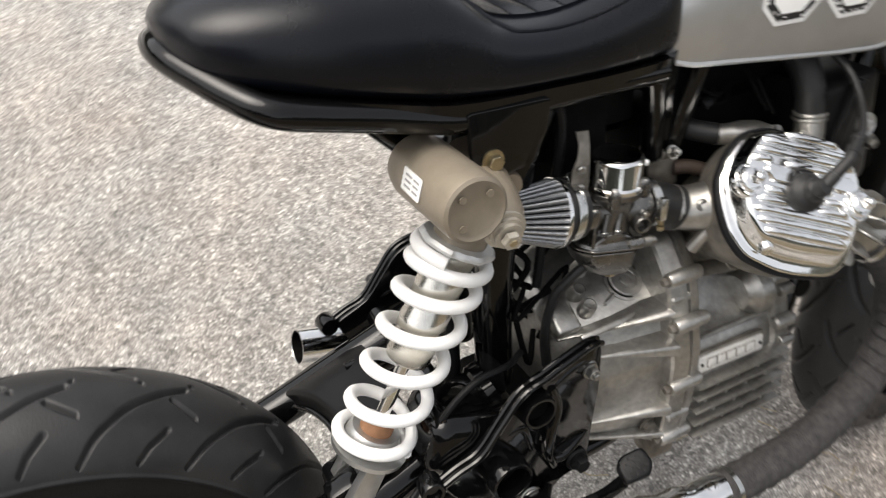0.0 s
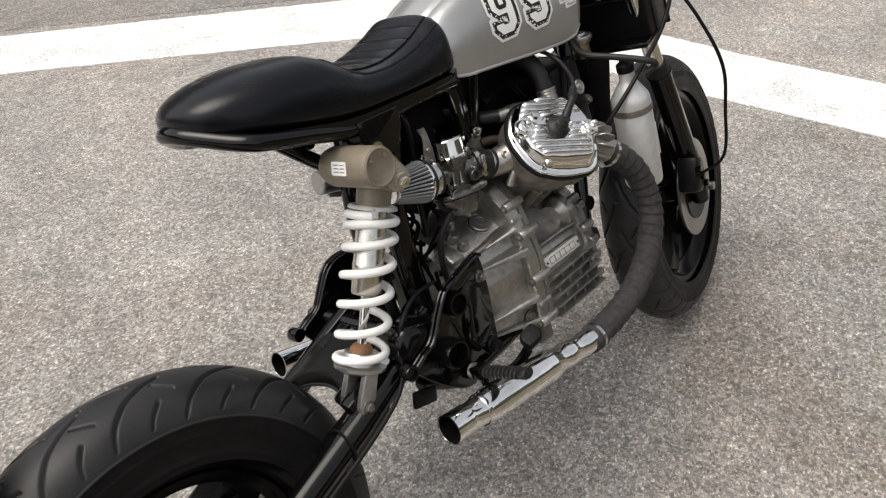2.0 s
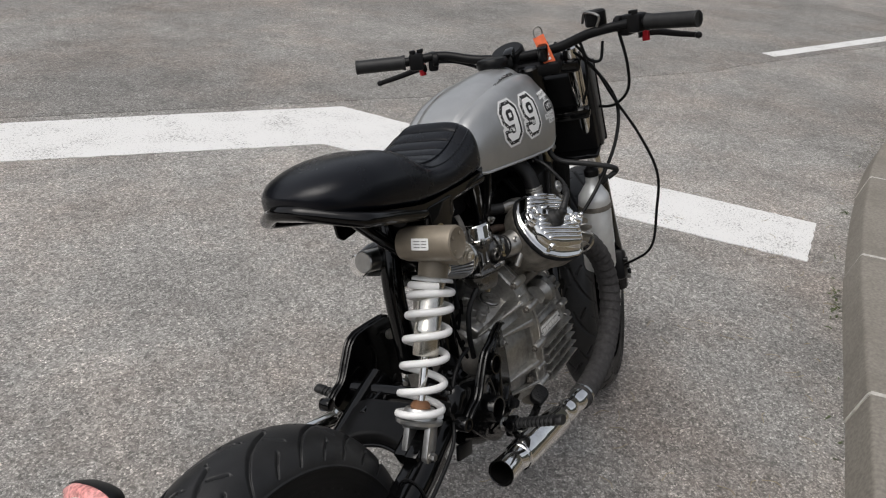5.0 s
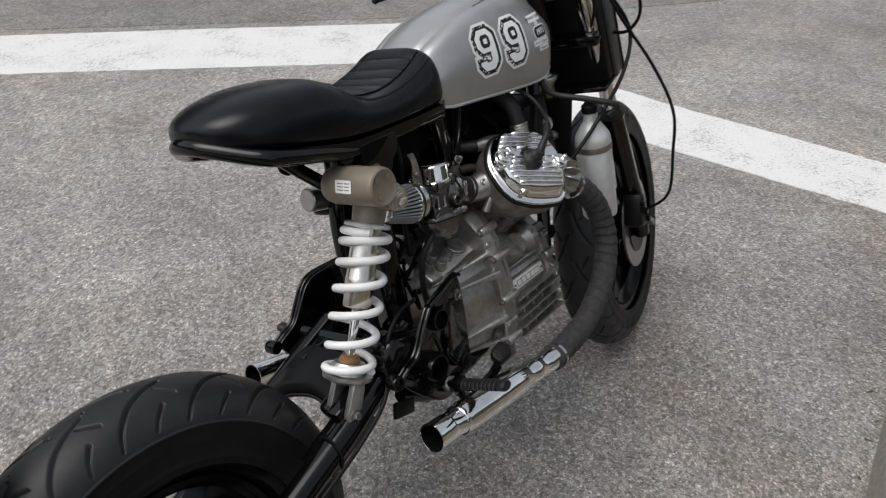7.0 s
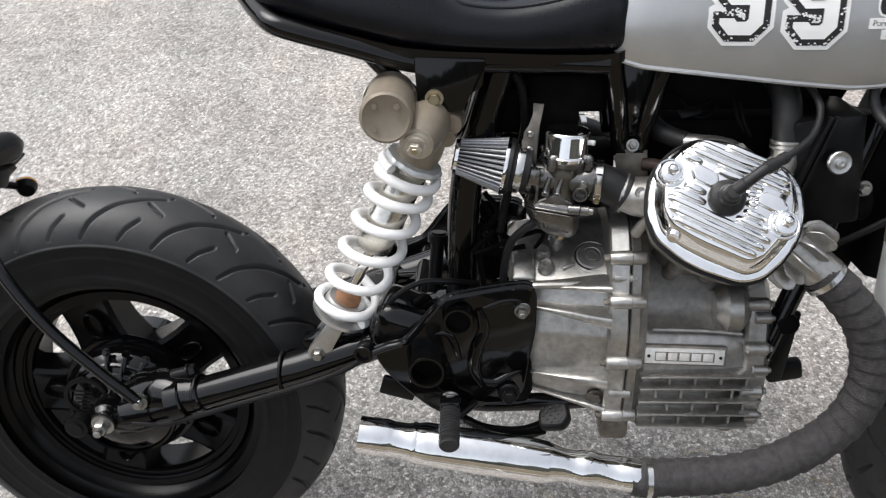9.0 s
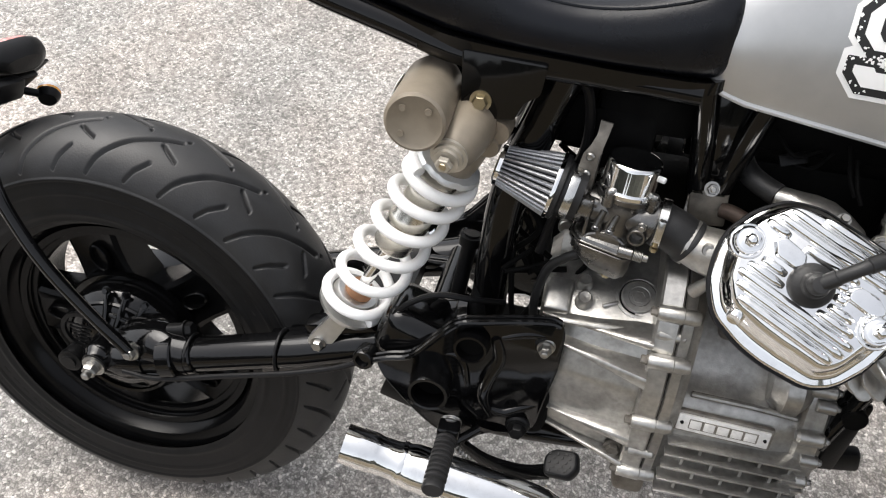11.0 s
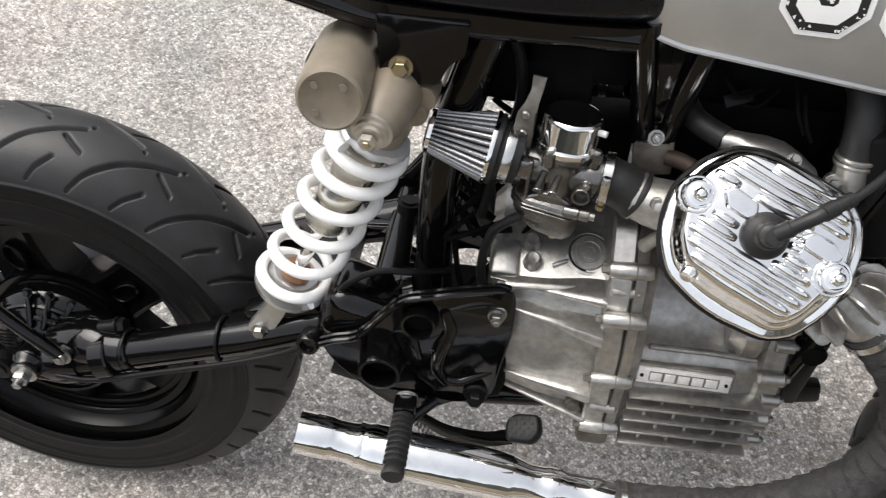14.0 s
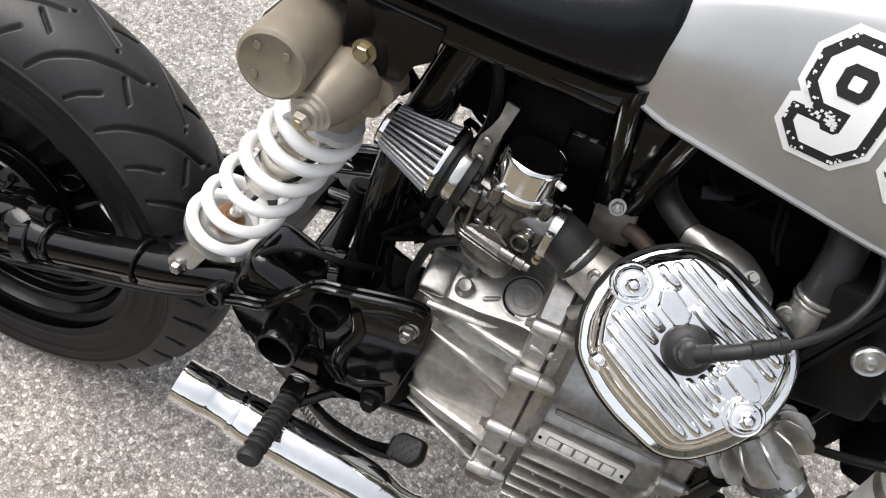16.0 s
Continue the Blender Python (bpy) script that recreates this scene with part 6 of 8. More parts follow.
def head_side(sgn):
    flip = Matrix.Diagonal((1, sgn, 1, 1))
    HM = flip @ Matrix((U, V, N)).transposed().to_4x4()
    HM.translation = flip @ HC
    o = rounded(OUT, 0.010, 3)

    def ring(d, h):
        return [HM @ Vector((a, b, h)) for a, b in grow(o, d)]
    field = [(-73, 2), (-69, 24), (-52, 53), (-23, 58), (14, 58), (42, 58), (55, 50), (66, 30), (74, 2), (67, -16), (62, -40), (54, -52), (10, -52), (-12, -52), (-43, -51), (-58, -34), (-67, -12)]
    field = rounded([(a / 1000, b / 1000) for a, b in field], 0.008, 3)

    def shoulder(f, h):
        return [HM @ Vector((a + (c - a) * f, b + (d - b) * f, h)) for (a, b), (c, d) in zip(o, field)]
    cov = part("rocker_cover", loft(B(), [ring(0.0, -0.034), ring(0.0014, -0.0325), ring(0.0014, -0.0285), ring(0.0002, -0.0272), shoulder(0.05, -0.0266), shoulder(0.26, -0.0260), shoulder(0.40, -0.0245), shoulder(0.50, -0.0215), shoulder(0.60, -0.0160), shoulder(0.72, -0.0098), shoulder(0.84, -0.0064), shoulder(0.94, -0.0050), shoulder(1.0, -0.0044), shoulder(1.05, -0.0042)]), CHROME, bike,
               "polished chrome rocker cover with parallel fins", sharp=35)
    part("gasket", loft(B(), [ring(0.001, -0.039), ring(0.0042, -0.0385), ring(0.0048, -0.0355), ring(0.0042, -0.0335), ring(0.002, -0.033)]), PLASTIC, cov, "black rubber gasket")
    # fins
    poly = field
    k = -0.0468
    while k < 0.060:
        xs = []
        for i in range(len(poly)):
            (a0, b0), (a1, b1) = poly[i], poly[(i + 1) % len(poly)]
            if (b0 - k) * (b1 - k) < 0:
                xs.append(a0 + (a1 - a0) * (k - b0) / (b1 - b0))
        if len(xs) >= 2:
            spans = [(min(xs), max(xs))]
            for cx, cy, r in ((0.0, -0.002, 0.0215), (-0.068, 0.0, 0.0185), (0.068, 0.0, 0.0185), (-0.033, 0.0125, 0.0150), (0.047, 0.0165, 0.0160)):
                if abs(k - cy) < r:
                    w = math.sqrt(r * r - (k - cy) ** 2)
                    spans = [s for a, b in spans for s in ((a, min(b, cx - w)), (max(a, cx + w), b)) if s[1] - s[0] > 0.014]
            for a, b in spans:
                tmp = B()
                prof = [(-0.0050, -0.0060), (-0.0048, -0.0042), (-0.0042, -0.0018), (-0.0031, 0.0000), (-0.0016, 0.0010), (0.0, 0.0013), (0.0016, 0.0010), (0.0031, 0.0000), (0.0042, -0.0018), (0.0048, -0.0042), (0.0050, -0.0060)]
                lp = []
                e = min(0.013, (b - a) * 0.35)
                for x, s in ((a, 0.02), (a + e * 0.12, 0.30), (a + e * 0.35, 0.62), (a + e * 0.65, 0.87), (a + e, 1.0), (b - e, 1.0), (b - e * 0.65, 0.87), (b - e * 0.35, 0.62), (b - e * 0.12, 0.30), (b, 0.02)):
                    lp.append([HM @ Vector((x, k + p * (0.55 + 0.45 * s), -0.0060 + (q + 0.0060) * s)) for p, q in prof])
                part("fin", loft(tmp, lp), CHROME, cov, sharp=50)
        k += 0.0104
    for outline in ([(-0.041, 0.004), (-0.020, 0.004), (-0.015, 0.012), (-0.020, 0.021), (-0.044, 0.023), (-0.051, 0.016)], [(0.028, 0.018), (0.032, 0.009), (0.055, 0.008), (0.066, 0.014), (0.065, 0.020), (0.053, 0.026), (0.034, 0.025)]):
        pd = rounded(outline, 0.003, 3)
        part("pad", loft(B(), [[HM @ Vector((x, y, h)) for x, y in grow(pd, d)] for d, h in ((0.002, -0.008), (0.0, -0.0012), (-0.0010, 0.0002), (-0.0022, 0.0004))]), CHROME, cov, sharp=45)
    sk = HM @ Matrix.Translation((-0.034, -0.0640, -0.0150))
    part("skirt_boss", lathe(B(), [(0, -0.010), (0.0085, -0.010), (0.0080, 0.001), (0.0065, 0.003), (0.004, 0.0022), (0, 0.0018)], sk @ Matrix.Rotation(0.9, 4, "X"), 24), CHROME, cov)
    for cx in (-0.0683, 0.0683):
        part("boss_shoulder", lathe(B(), [(0.0150, -0.012), (0.0182, -0.012), (0.0176, -0.0050), (0.0166, -0.0036), (0.0150, -0.0042)], HM @ Matrix.Translation((cx, 0, 0)), 32, closed=True), CHROME, cov)
    for cx in (-0.0683, 0.0683):
        part("bolt_boss", lathe(B(), [(0, -0.014), (0.0138, -0.014), (0.0134, 0.001), (0.0122, 0.0025), (0, 0.0025)], HM @ Matrix.Translation((cx, 0, 0)), 28), CHROME, cov)
        bm = B()
        lathe(bm, [(0, 0.0025), (0.0105, 0.0025), (0.0105, 0.005), (0.008, 0.006), (0, 0.006)], HM @ Matrix.Translation((cx, 0, 0)), 24)
        lathe(bm, [(0, 0.006), (0.0068, 0.006), (0.0068, 0.0105), (0.0060, 0.0115), (0, 0.0115)], HM @ Matrix.Translation((cx, 0, 0)), 6)
        lathe(bm, [(0.0058, 0.0112), (0.0054, 0.0140), (0.0040, 0.0160), (0.002, 0.0170), (0, 0.0172)], HM @ Matrix.Translation((cx, 0, 0)), 20)
        part("bolt", bm, CHROME, cov)
    # spark plug cap and lead
    cap = part("plug_cap", lathe(B(), [(0, -0.010), (0.0210, -0.010), (0.0212, -0.001), (0.0202, 0.0022), (0.0170, 0.0050), (0.0135, 0.0066), (0.0122, 0.0086), (0.0120, 0.0140), (0.0108, 0.0160), (0.0098, 0.0166), (0.0095, 0.024), (0.0075, 0.0272), (0, 0.0280)], HM, 36), GRIP, cov, "black rubber spark plug cap")
    a = HM @ Vector((0, 0, 0.020))
    lead = [a] + [flip @ Vector(p) for p in ((0.856, -0.212, 0.752), (0.893, -0.192, 0.765), (0.926, -0.160, 0.778), (0.940, -0.125, 0.802), (0.922, -0.088, 0.828), (0.88, -0.05, 0.838))]
    part("plug_lead", tube(B(), spline(lead, 6), 0.0040, 10), GRIP, cov)
    way = [lead[0].lerp(lead[1], 0.1), lead[0].lerp(lead[1], 0.45), lead[0].lerp(lead[1], 0.47), lead[1], lead[1].lerp(lead[2], 0.12), lead[1].lerp(lead[2], 0.14), lead[1].lerp(lead[2], 0.42), lead[1].lerp(lead[2], 0.44), lead[1].lerp(lead[2], 0.62), lead[1].lerp(lead[2], 0.64), lead[1].lerp(lead[2], 0.8)]
    part("lead_sleeve", tube(B(), way, [0.0078, 0.0075, 0.0066, 0.0064, 0.0063, 0.0076, 0.0074, 0.0062, 0.0061, 0.0070, 0.0064], 14), GRIP, cov)
    # head, barrel, ports
    hd = part("cylinder_head", loft(B(), [ring(-0.001, -0.040), ring(0.001, -0.043), ring(-0.002, -0.075), ring(-0.014, -0.080), ring(-0.016, -0.115)]), ALU_DIRTY, bike, "grimy cast aluminium cylinder head and barrel", sharp=30)
    bm = B()
    lathe(bm, [(0, -0.10), (0.056, -0.10), (0.058, -0.115), (0.058, -0.24), (0, -0.24)], HM, 40)
    part("barrel", bm, ALU_DIRTY, hd)
    for a in (0.6, 1.6, 3.9, 4.7, 5.5):
        p = HM @ Vector((0.060 * math.cos(a), 0.060 * math.sin(a), -0.11))
        q = HM @ Vector((0.062 * math.cos(a), 0.062 * math.sin(a), -0.20))
        part("stud_boss", rod(B(), p, q, 0.011, 14), ALU_DIRTY, hd)
    # inlet stub with its flange
    stub = spline([flip @ Vector(p) for p in ((0.727, -0.1070, 0.6868), (0.745, -0.1135, 0.684), (0.770, -0.128, 0.688), (0.800, -0.146, 0.702))], 5)
    part("inlet_stub", tube(B(), stub, [0.0225, 0.0232, 0.0236, 0.0240, 0.0245, 0.0250, 0.0255, 0.0260, 0.0265, 0.0270, 0.0275, 0.028, 0.0285, 0.029, 0.0295, 0.030][:len(stub)], 26), ALUMINIUM, hd)
    part("stub_lip", tube(B(), [stub[0], stub[1]], 0.0252, 28), ALUMINIUM, hd)
    fb = flip @ Vector((0.744, -0.1345, 0.697))
    part("flange_boss", rod(B(), flip @ Vector((0.752, -0.112, 0.690)), fb, 0.0085, 18), ALUMINIUM, hd)
    part("bolt", lathe(B(), [(0, 0), (0.0072, 0), (0.0072, 0.002), (0.0056, 0.004), (0.0032, 0.004), (0.0032, 0.0015), (0, 0.0015)], frame_at(fb, flip @ Vector((-0.25, -1, 0.3))), 18), ZINC, hd)
    part("cast_strut", tube(B(), [flip @ Vector((0.742, -0.128, 0.640)), flip @ Vector((0.752, -0.136, 0.660)), flip @ Vector((0.766, -0.140, 0.676))], [0.0075, 0.0062, 0.009], 12), ALUMINIUM, hd)
    part("cast_strut", tube(B(), [flip @ Vector((0.756, -0.150, 0.655)), flip @ Vector((0.776, -0.150, 0.672)), flip @ Vector((0.79, -0.145, 0.69))], [0.008, 0.007, 0.01], 12), ALUMINIUM, hd)
    # finned exhaust collar
    e0, e1 = flip @ Vector((0.905, -0.170, 0.652)), flip @ Vector((0.962, -0.190, 0.608))
    ed = (e1 - e0).normalized()
    part("exhaust_stub", tube(B(), [e0 - ed * 0.03, e1], 0.024, 24), ALUMINIUM, hd)
    col = part("exhaust_collar", lathe(B(), [(0.02, 0), (0.028, 0), (0.028, 0.030), (0.02, 0.030)], frame_at(e0 + ed * 0.012, ed), 30, closed=True), ALUMINIUM, bike, "finned alloy exhaust collar")
    for q in range(13):
        a = 2 * math.pi * q / 13
        m = frame_at(e0 + ed * 0.027, ed) @ Matrix.Rotation(a, 4, "Z")
        part("fin", prism(B(), rounded([(0.022, -0.016), (0.034, -0.017), (0.046, -0.006), (0.047, 0.014), (0.040, 0.020), (0.022, 0.016)], 0.004, 2), -0.0015, 0.0015, m @ Matrix.Rotation(math.pi / 2, 4, "X"), 0.0009), ALUMINIUM, col)
    return HM


head_side(1)
head_side(-1)

# coolant and breather pipes over the engine
elb = part("coolant_elbow", tube(B(), spline([(0.902, -0.112, 0.688), (0.910, -0.114, 0.706), (0.916, -0.112, 0.727), (0.917, -0.108, 0.747)], 5), [0.017] * 6 + [0.0165] * 10, 20), ALUMINIUM, bike, "cast coolant elbow with a hose")
part("elbow_lug", rod(B(), (0.905, -0.105, 0.722), (0.9005, -0.1205, 0.7282), 0.0085, 18), ALUMINIUM, elb)
part("bolt", bolt(B(), (0.9005, -0.1205, 0.7282), (-0.2, -0.9, 0.35), 0.0052, 0.006, 1.4), ZINC, elb)
for h in (0.0, 0.006):
    part("elbow_bead", lathe(B(), [(0.015, -0.0022), (0.0185, -0.0022), (0.0192, 0.0), (0.0185, 0.0022), (0.015, 0.0022)], frame_at((0.917, -0.108, 0.745 + h), (0.02, 0.1, 1)), 28, closed=True), ALUMINIUM, elb)
part("coolant_hose", tube(B(), spline([(0.917, -0.108, 0.748), (0.916, -0.103, 0.775), (0.914, -0.085, 0.805), (0.905, -0.05, 0.825), (0.89, 0.0, 0.83)], 6), 0.0168, 18), GRIP, bike, "black coolant hose")
part("vacuum_hose", tube(B(), spline([(0.8035, -0.086, 0.7455), (0.790, -0.074, 0.7475), (0.776, -0.060, 0.752), (0.766, -0.046, 0.764), (0.764, -0.035, 0.785), (0.770, -0.02, 0.81)], 5), 0.0118, 14), GRIP, bike, "dull black rubber breather hose")
tcs = part("top_casting", loft(B(), [[(x, yc + w * math.cos(a), zc + h * math.sin(a)) for a in [2 * math.pi * k / 18 for k in range(18)]] for x, yc, zc, w, h in ((0.798, -0.084, 0.744, 0.0105, 0.0105), (0.812, -0.089, 0.744, 0.0125, 0.012), (0.822, -0.092, 0.741, 0.018, 0.014), (0.840, -0.094, 0.738, 0.022, 0.016), (0.858, -0.096, 0.734, 0.022, 0.016), (0.872, -0.100, 0.729, 0.019, 0.014), (0.888, -0.104, 0.718, 0.016, 0.013))]), ALUMINIUM, bike, "cast aluminium breather elbow over the cylinder head", sharp=40)
part("casting_web", box(B(), frame_at((0.848, -0.108, 0.733), (0, -0.6, 0.8), (1, 0, -0.25)), (0.052, 0.016, 0.010), 0.004), ALUMINIUM, tcs)
part("casting_ear", rod(B(), (0.868, -0.110, 0.722), (0.874, -0.127, 0.733), 0.0125, 20, 0.3), ALUMINIUM, tcs)
part("bolt", bolt(B(), (0.862, -0.112, 0.744), (0, -0.6, 0.8), 0.0048, 0.005, 1.4), ZINC, tcs)
part("rust_pipe", tube(B(), spline([(0.756, -0.072, 0.712), (0.772, -0.080, 0.712), (0.790, -0.090, 0.706)], 4), 0.0085, 14), RUST, bike, "rusty brown pipe stub")
for a, b, c in (((0.80, -0.055, 0.775), (0.83, -0.060, 0.768), (0.85, -0.05, 0.785)), ((0.79, -0.05, 0.80), (0.81, -0.068, 0.783), (0.835, -0.06, 0.79)), ((0.868, -0.07, 0.79), (0.872, -0.085, 0.768), (0.880, -0.09, 0.752)), ((0.86, -0.06, 0.80), (0.864, -0.078, 0.775), (0.873, -0.086, 0.757))):
    part("wire", tube(B(), spline([a, b, c], 5), 0.0022, 8), DARK, bike)
part("brace_plate", box(B(), frame_at((0.812, -0.060, 0.776), (0.2, -0.8, 0.6), (1, 0, 0.4)), (0.030, 0.012, 0.003), 0.001), SATIN, bike)
part("engine_hanger", box(B(), frame_at((0.742, -0.070, 0.712), (0, -1, 0), (1, 0, 0.1)), (0.04, 0.045, 0.006), 0.002), ALU_DIRTY, bike)
part("bolt", bolt(B(), (0.738, -0.088, 0.742), (0, -0.9, 0.4), 0.0058, 0.007, 1.35, 0.005), ZINC, bike)
part("hanger_bolt", bolt(rod(B(), (0.738, -0.05, 0.733), (0.738, -0.064, 0.733), 0.011), (0.738, -0.064, 0.733), (0, -1, 0), 0.0085, 0.008, 1.4, 0.004), ZINC, bike)
bm = box(B(), frame_at((0.965, -0.08, 0.715), (0, -1, 0), (0.9, 0, 0.1)), (0.085, 0.14, 0.09), 0.008)
part("thermostat_housing", bm, SATIN, bike, "black thermostat housing")
part("pressure_cap", lathe(B(), [(0, 0), (0.0130, 0), (0.0138, 0.002), (0.0138, 0.005), (0.0125, 0.0065), (0.0105, 0.0055), (0.006, 0.006), (0.0055, 0.0105), (0.003, 0.011), (0, 0.0095)], frame_at((0.968, -0.139, 0.735), (0.0, -1, 0.15)), 28), ALU_CLEAN, bike, "round steel cap")
for dx in (-0.02, -0.012):
    part("bracket_strip", box(B(), frame_at((0.955 + dx, -0.132, 0.725), (0, -1, 0), (0.3, 0, 1)), (0.13, 0.005, 0.008), 0.001), SATIN, bike)
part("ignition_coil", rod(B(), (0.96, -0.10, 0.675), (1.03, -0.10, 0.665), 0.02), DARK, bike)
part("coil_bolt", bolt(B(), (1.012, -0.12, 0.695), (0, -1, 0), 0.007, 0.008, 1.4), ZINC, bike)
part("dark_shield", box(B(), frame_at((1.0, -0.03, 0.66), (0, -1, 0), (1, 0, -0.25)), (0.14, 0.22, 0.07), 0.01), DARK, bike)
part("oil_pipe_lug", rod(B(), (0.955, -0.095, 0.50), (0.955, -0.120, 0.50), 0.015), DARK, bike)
part("front_bracket", box(B(), frame_at((0.962, -0.095, 0.455), (0, -1, 0), (0.1, 0, 1)), (0.11, 0.022, 0.012), 0.004), SATIN, bike)
part("front_bracket", box(B(), frame_at((0.975, -0.08, 0.405), (0, -1, 0), (1, 0, 0.2)), (0.05, 0.03, 0.02), 0.006), SATIN, bike)
for sgn in (-1, 1):
    part("front_downtube", tube(B(), [(1.09, sgn * 0.045, 0.90), (0.985, sgn * 0.095, 0.62), (0.93, sgn * 0.11, 0.45)], 0.014, 14), BLACK, bike)

# carburettors


def carburettor(sgn):
    f = Matrix.Diagonal((1, sgn, 1, 1))

    def P(x, y, z):
        return f @ Vector((x, y, z))
    # own frame: bore towards the engine, outwards, up
    ax = Vector((0.10, -0.014, -0.006)).normalized()
    up = Vector((0.10, 0, 1.0))
    up = (up - ax * up.dot(ax)).normalized()
    out = up.cross(ax) * -1 if up.cross(ax).y > 0 else up.cross(ax)
    c = Vector((0.653, -0.098, 0.704))
    CM = f @ Matrix((ax, out, up)).transposed().to_4x4()
    CM.translation = f @ c

    def K(x, o, z):
        return CM @ Vector((x, o, z)) * 1.0
    nx, no, nu = CM.to_3x3() @ Vector((1, 0, 0)), CM.to_3x3() @ Vector((0, 1, 0)), CM.to_3x3() @ Vector((0, 0, 1))
    body = part("carburettor", tube(B(), [K(-0.052, 0, 0), K(-0.050, 0, 0), K(-0.038, 0, 0), K(-0.034, 0, 0), K(0.020, 0, 0), K(0.024, 0, 0), K(0.044, 0, 0), K(0.046, 0, 0)], [0.0225, 0.0245, 0.0245, 0.0205, 0.0205, 0.0225, 0.0225, 0.021], 30), CARB, bike, "grey cast carburettor with a chrome cap")
    part("slide_housing", lathe(B(), [(0, -0.02), (0.0215, -0.02), (0.0225, 0.004), (0.0250, 0.014), (0.0285, 0.020), (0.0300, 0.0215), (0.0300, 0.0265), (0.029, 0.0275), (0, 0.0275)], CM, 40), CARB, body)
    part("cap", lathe(B(), [(0.029, 0.0276), (0.0302, 0.0280), (0.0302, 0.0318), (0.0288, 0.0332), (0.0284, 0.0345), (0.0284, 0.0585), (0.0277, 0.0612), (0.0262, 0.0628), (0.0245, 0.0632), (0.0225, 0.0626), (0.012, 0.0622), (0, 0.0622)], CM, 48), CHROME, body, "round chrome carburettor cap")
    for a in (2.05, 3.55, 5.2, 0.4):
        q = Vector((math.cos(a), math.sin(a), 0))
        part("cap_lug", lathe(B(), [(0, 0.018), (0.0062, 0.018), (0.0066, 0.0275), (0.0060, 0.0325), (0, 0.0325)], CM @ Matrix.Translation(q * 0.0315), 16), CARB, body)
        part("screw", lathe(B(), [(0, 0.0325), (0.0042, 0.0325), (0.0042, 0.0345), (0.003, 0.0360), (0, 0.0362)], CM @ Matrix.Translation(q * 0.0315), 14), ZINC, body)
    part("cap_nipple", rod(B(), K(0.028, 0.004, 0.050), K(0.034, 0.006, 0.050), 0.0032, 12), WHITE, body)
    # float bowl with chamfered corners and a double lip
    bowl = [(-0.034, -0.026), (0.012, -0.028), (0.026, -0.018), (0.026, 0.018), (0.016, 0.0285), (-0.030, 0.026), (-0.043, 0.012), (-0.043, -0.014)]
    bowl = rounded(bowl, 0.004, 2)

    def deck(scale, h, dx=0.0):
        return [K(a * scale + dx, b * scale, h - 0.06 * (a + 0.01)) for a, b in bowl]
    part("bowl_neck", loft(B(), [deck(0.99, -0.0335), deck(0.95, -0.0300), deck(0.72, -0.0245), deck(0.60, -0.012), deck(0.55, 0.0)]), CARB, body, sharp=30)
    part("upper_lip", loft(B(), [deck(1.03, -0.0360), deck(1.06, -0.0355), deck(1.06, -0.0340), deck(1.03, -0.0332)]), CARB, body, sharp=30)
    part("lower_lip", loft(B(), [deck(1.03, -0.0408), deck(1.06, -0.0400), deck(1.06, -0.0382), deck(1.03, -0.0375)]), CARB, body, sharp=30)
    part("lip_gasket", loft(B(), [deck(1.0, -0.0380), deck(1.0, -0.0355)]), DARK, body)
    part("float_bowl", loft(B(), [deck(0.99, -0.0395), deck(0.97, -0.050), deck(0.90, -0.058, 0.002), deck(0.74, -0.067, 0.004), deck(0.62, -0.0715, 0.005), deck(0.58, -0.0725, 0.005)]), CARB, body, sharp=30)
    part("drain_screw", bolt(B(), K(0.004, 0.004, -0.0735), -nu, 0.006, 0.006, 1.3), BRASS, body)
    # webs between housing and lips, float pin tower
    for x in (-0.030, -0.016):
        part("web", box(B(), frame_at(K(x, 0.0185, -0.018), no, nx), (0.004, 0.030, 0.010), 0.0015), CARB, body)
    part("float_tower", tube(B(), [K(-0.006 + 0.022 * math.cos(a), 0.0205, -0.032 + 0.011 * math.sin(a)) for a in [math.pi * k / 10 for k in range(11)]], 0.0028, 8), CARB, body)
    part("float_boss", lathe(B(), [(0, 0), (0.019, 0), (0.018, 0.004), (0.015, 0.0065), (0, 0.0068)], frame_at(K(-0.006, 0.0165, -0.027), no, nx) @ Matrix.Diagonal((1, 0.6, 1, 1)), 28), CARB, body)
    for x in (-0.0195, -0.0045):
        vt = part("vent_pipe", tube(B(), [K(x + 0.004, 0.0200, 0.006), K(x + 0.001, 0.0222, -0.006), K(x, 0.0235, -0.0135)], [0.0036, 0.0034, 0.0042], 14), CARB, body)
        part("vent_ring", lathe(B(), [(0.0020, 0), (0.0043, 0), (0.0043, 0.0022), (0.0020, 0.0022)], frame_at(K(x, 0.0235, -0.0138), no + nu * -0.7), 18, closed=True), ALU_CLEAN, vt)
    part("port", lathe(B(), [(0.0068, -0.012), (0.0098, -0.012), (0.0098, 0.0), (0.0088, 0.0014), (0.0070, 0.0014), (0.0064, 0.0), (0.0064, -0.008), (0, -0.008), (0, -0.012)], frame_at(K(0.0235, 0.0270, -0.0105), no), 26), CARB, body)
    part("pilot_boss", rod(B(), K(0.026, 0.016, 0.000), K(0.026, 0.024, 0.001), 0.0055, 14), CARB, body)
    part("pilot_screw", bolt(B(), K(0.026, 0.024, 0.001), no, 0.0034, 0.003, 1.2, seg=12), ZINC, body)
    part("idle_boss", rod(B(), K(0.010, 0.024, -0.032), K(0.026, 0.0255, -0.031), 0.0068, 16), CARB, body)
    bm = B()
    prof = [(0, 0)]
    for k in range(6):
        prof += [(0.0058, 0.0016 * k), (0.0064, 0.0016 * k + 0.0004), (0.0064, 0.0016 * k + 0.0010)]
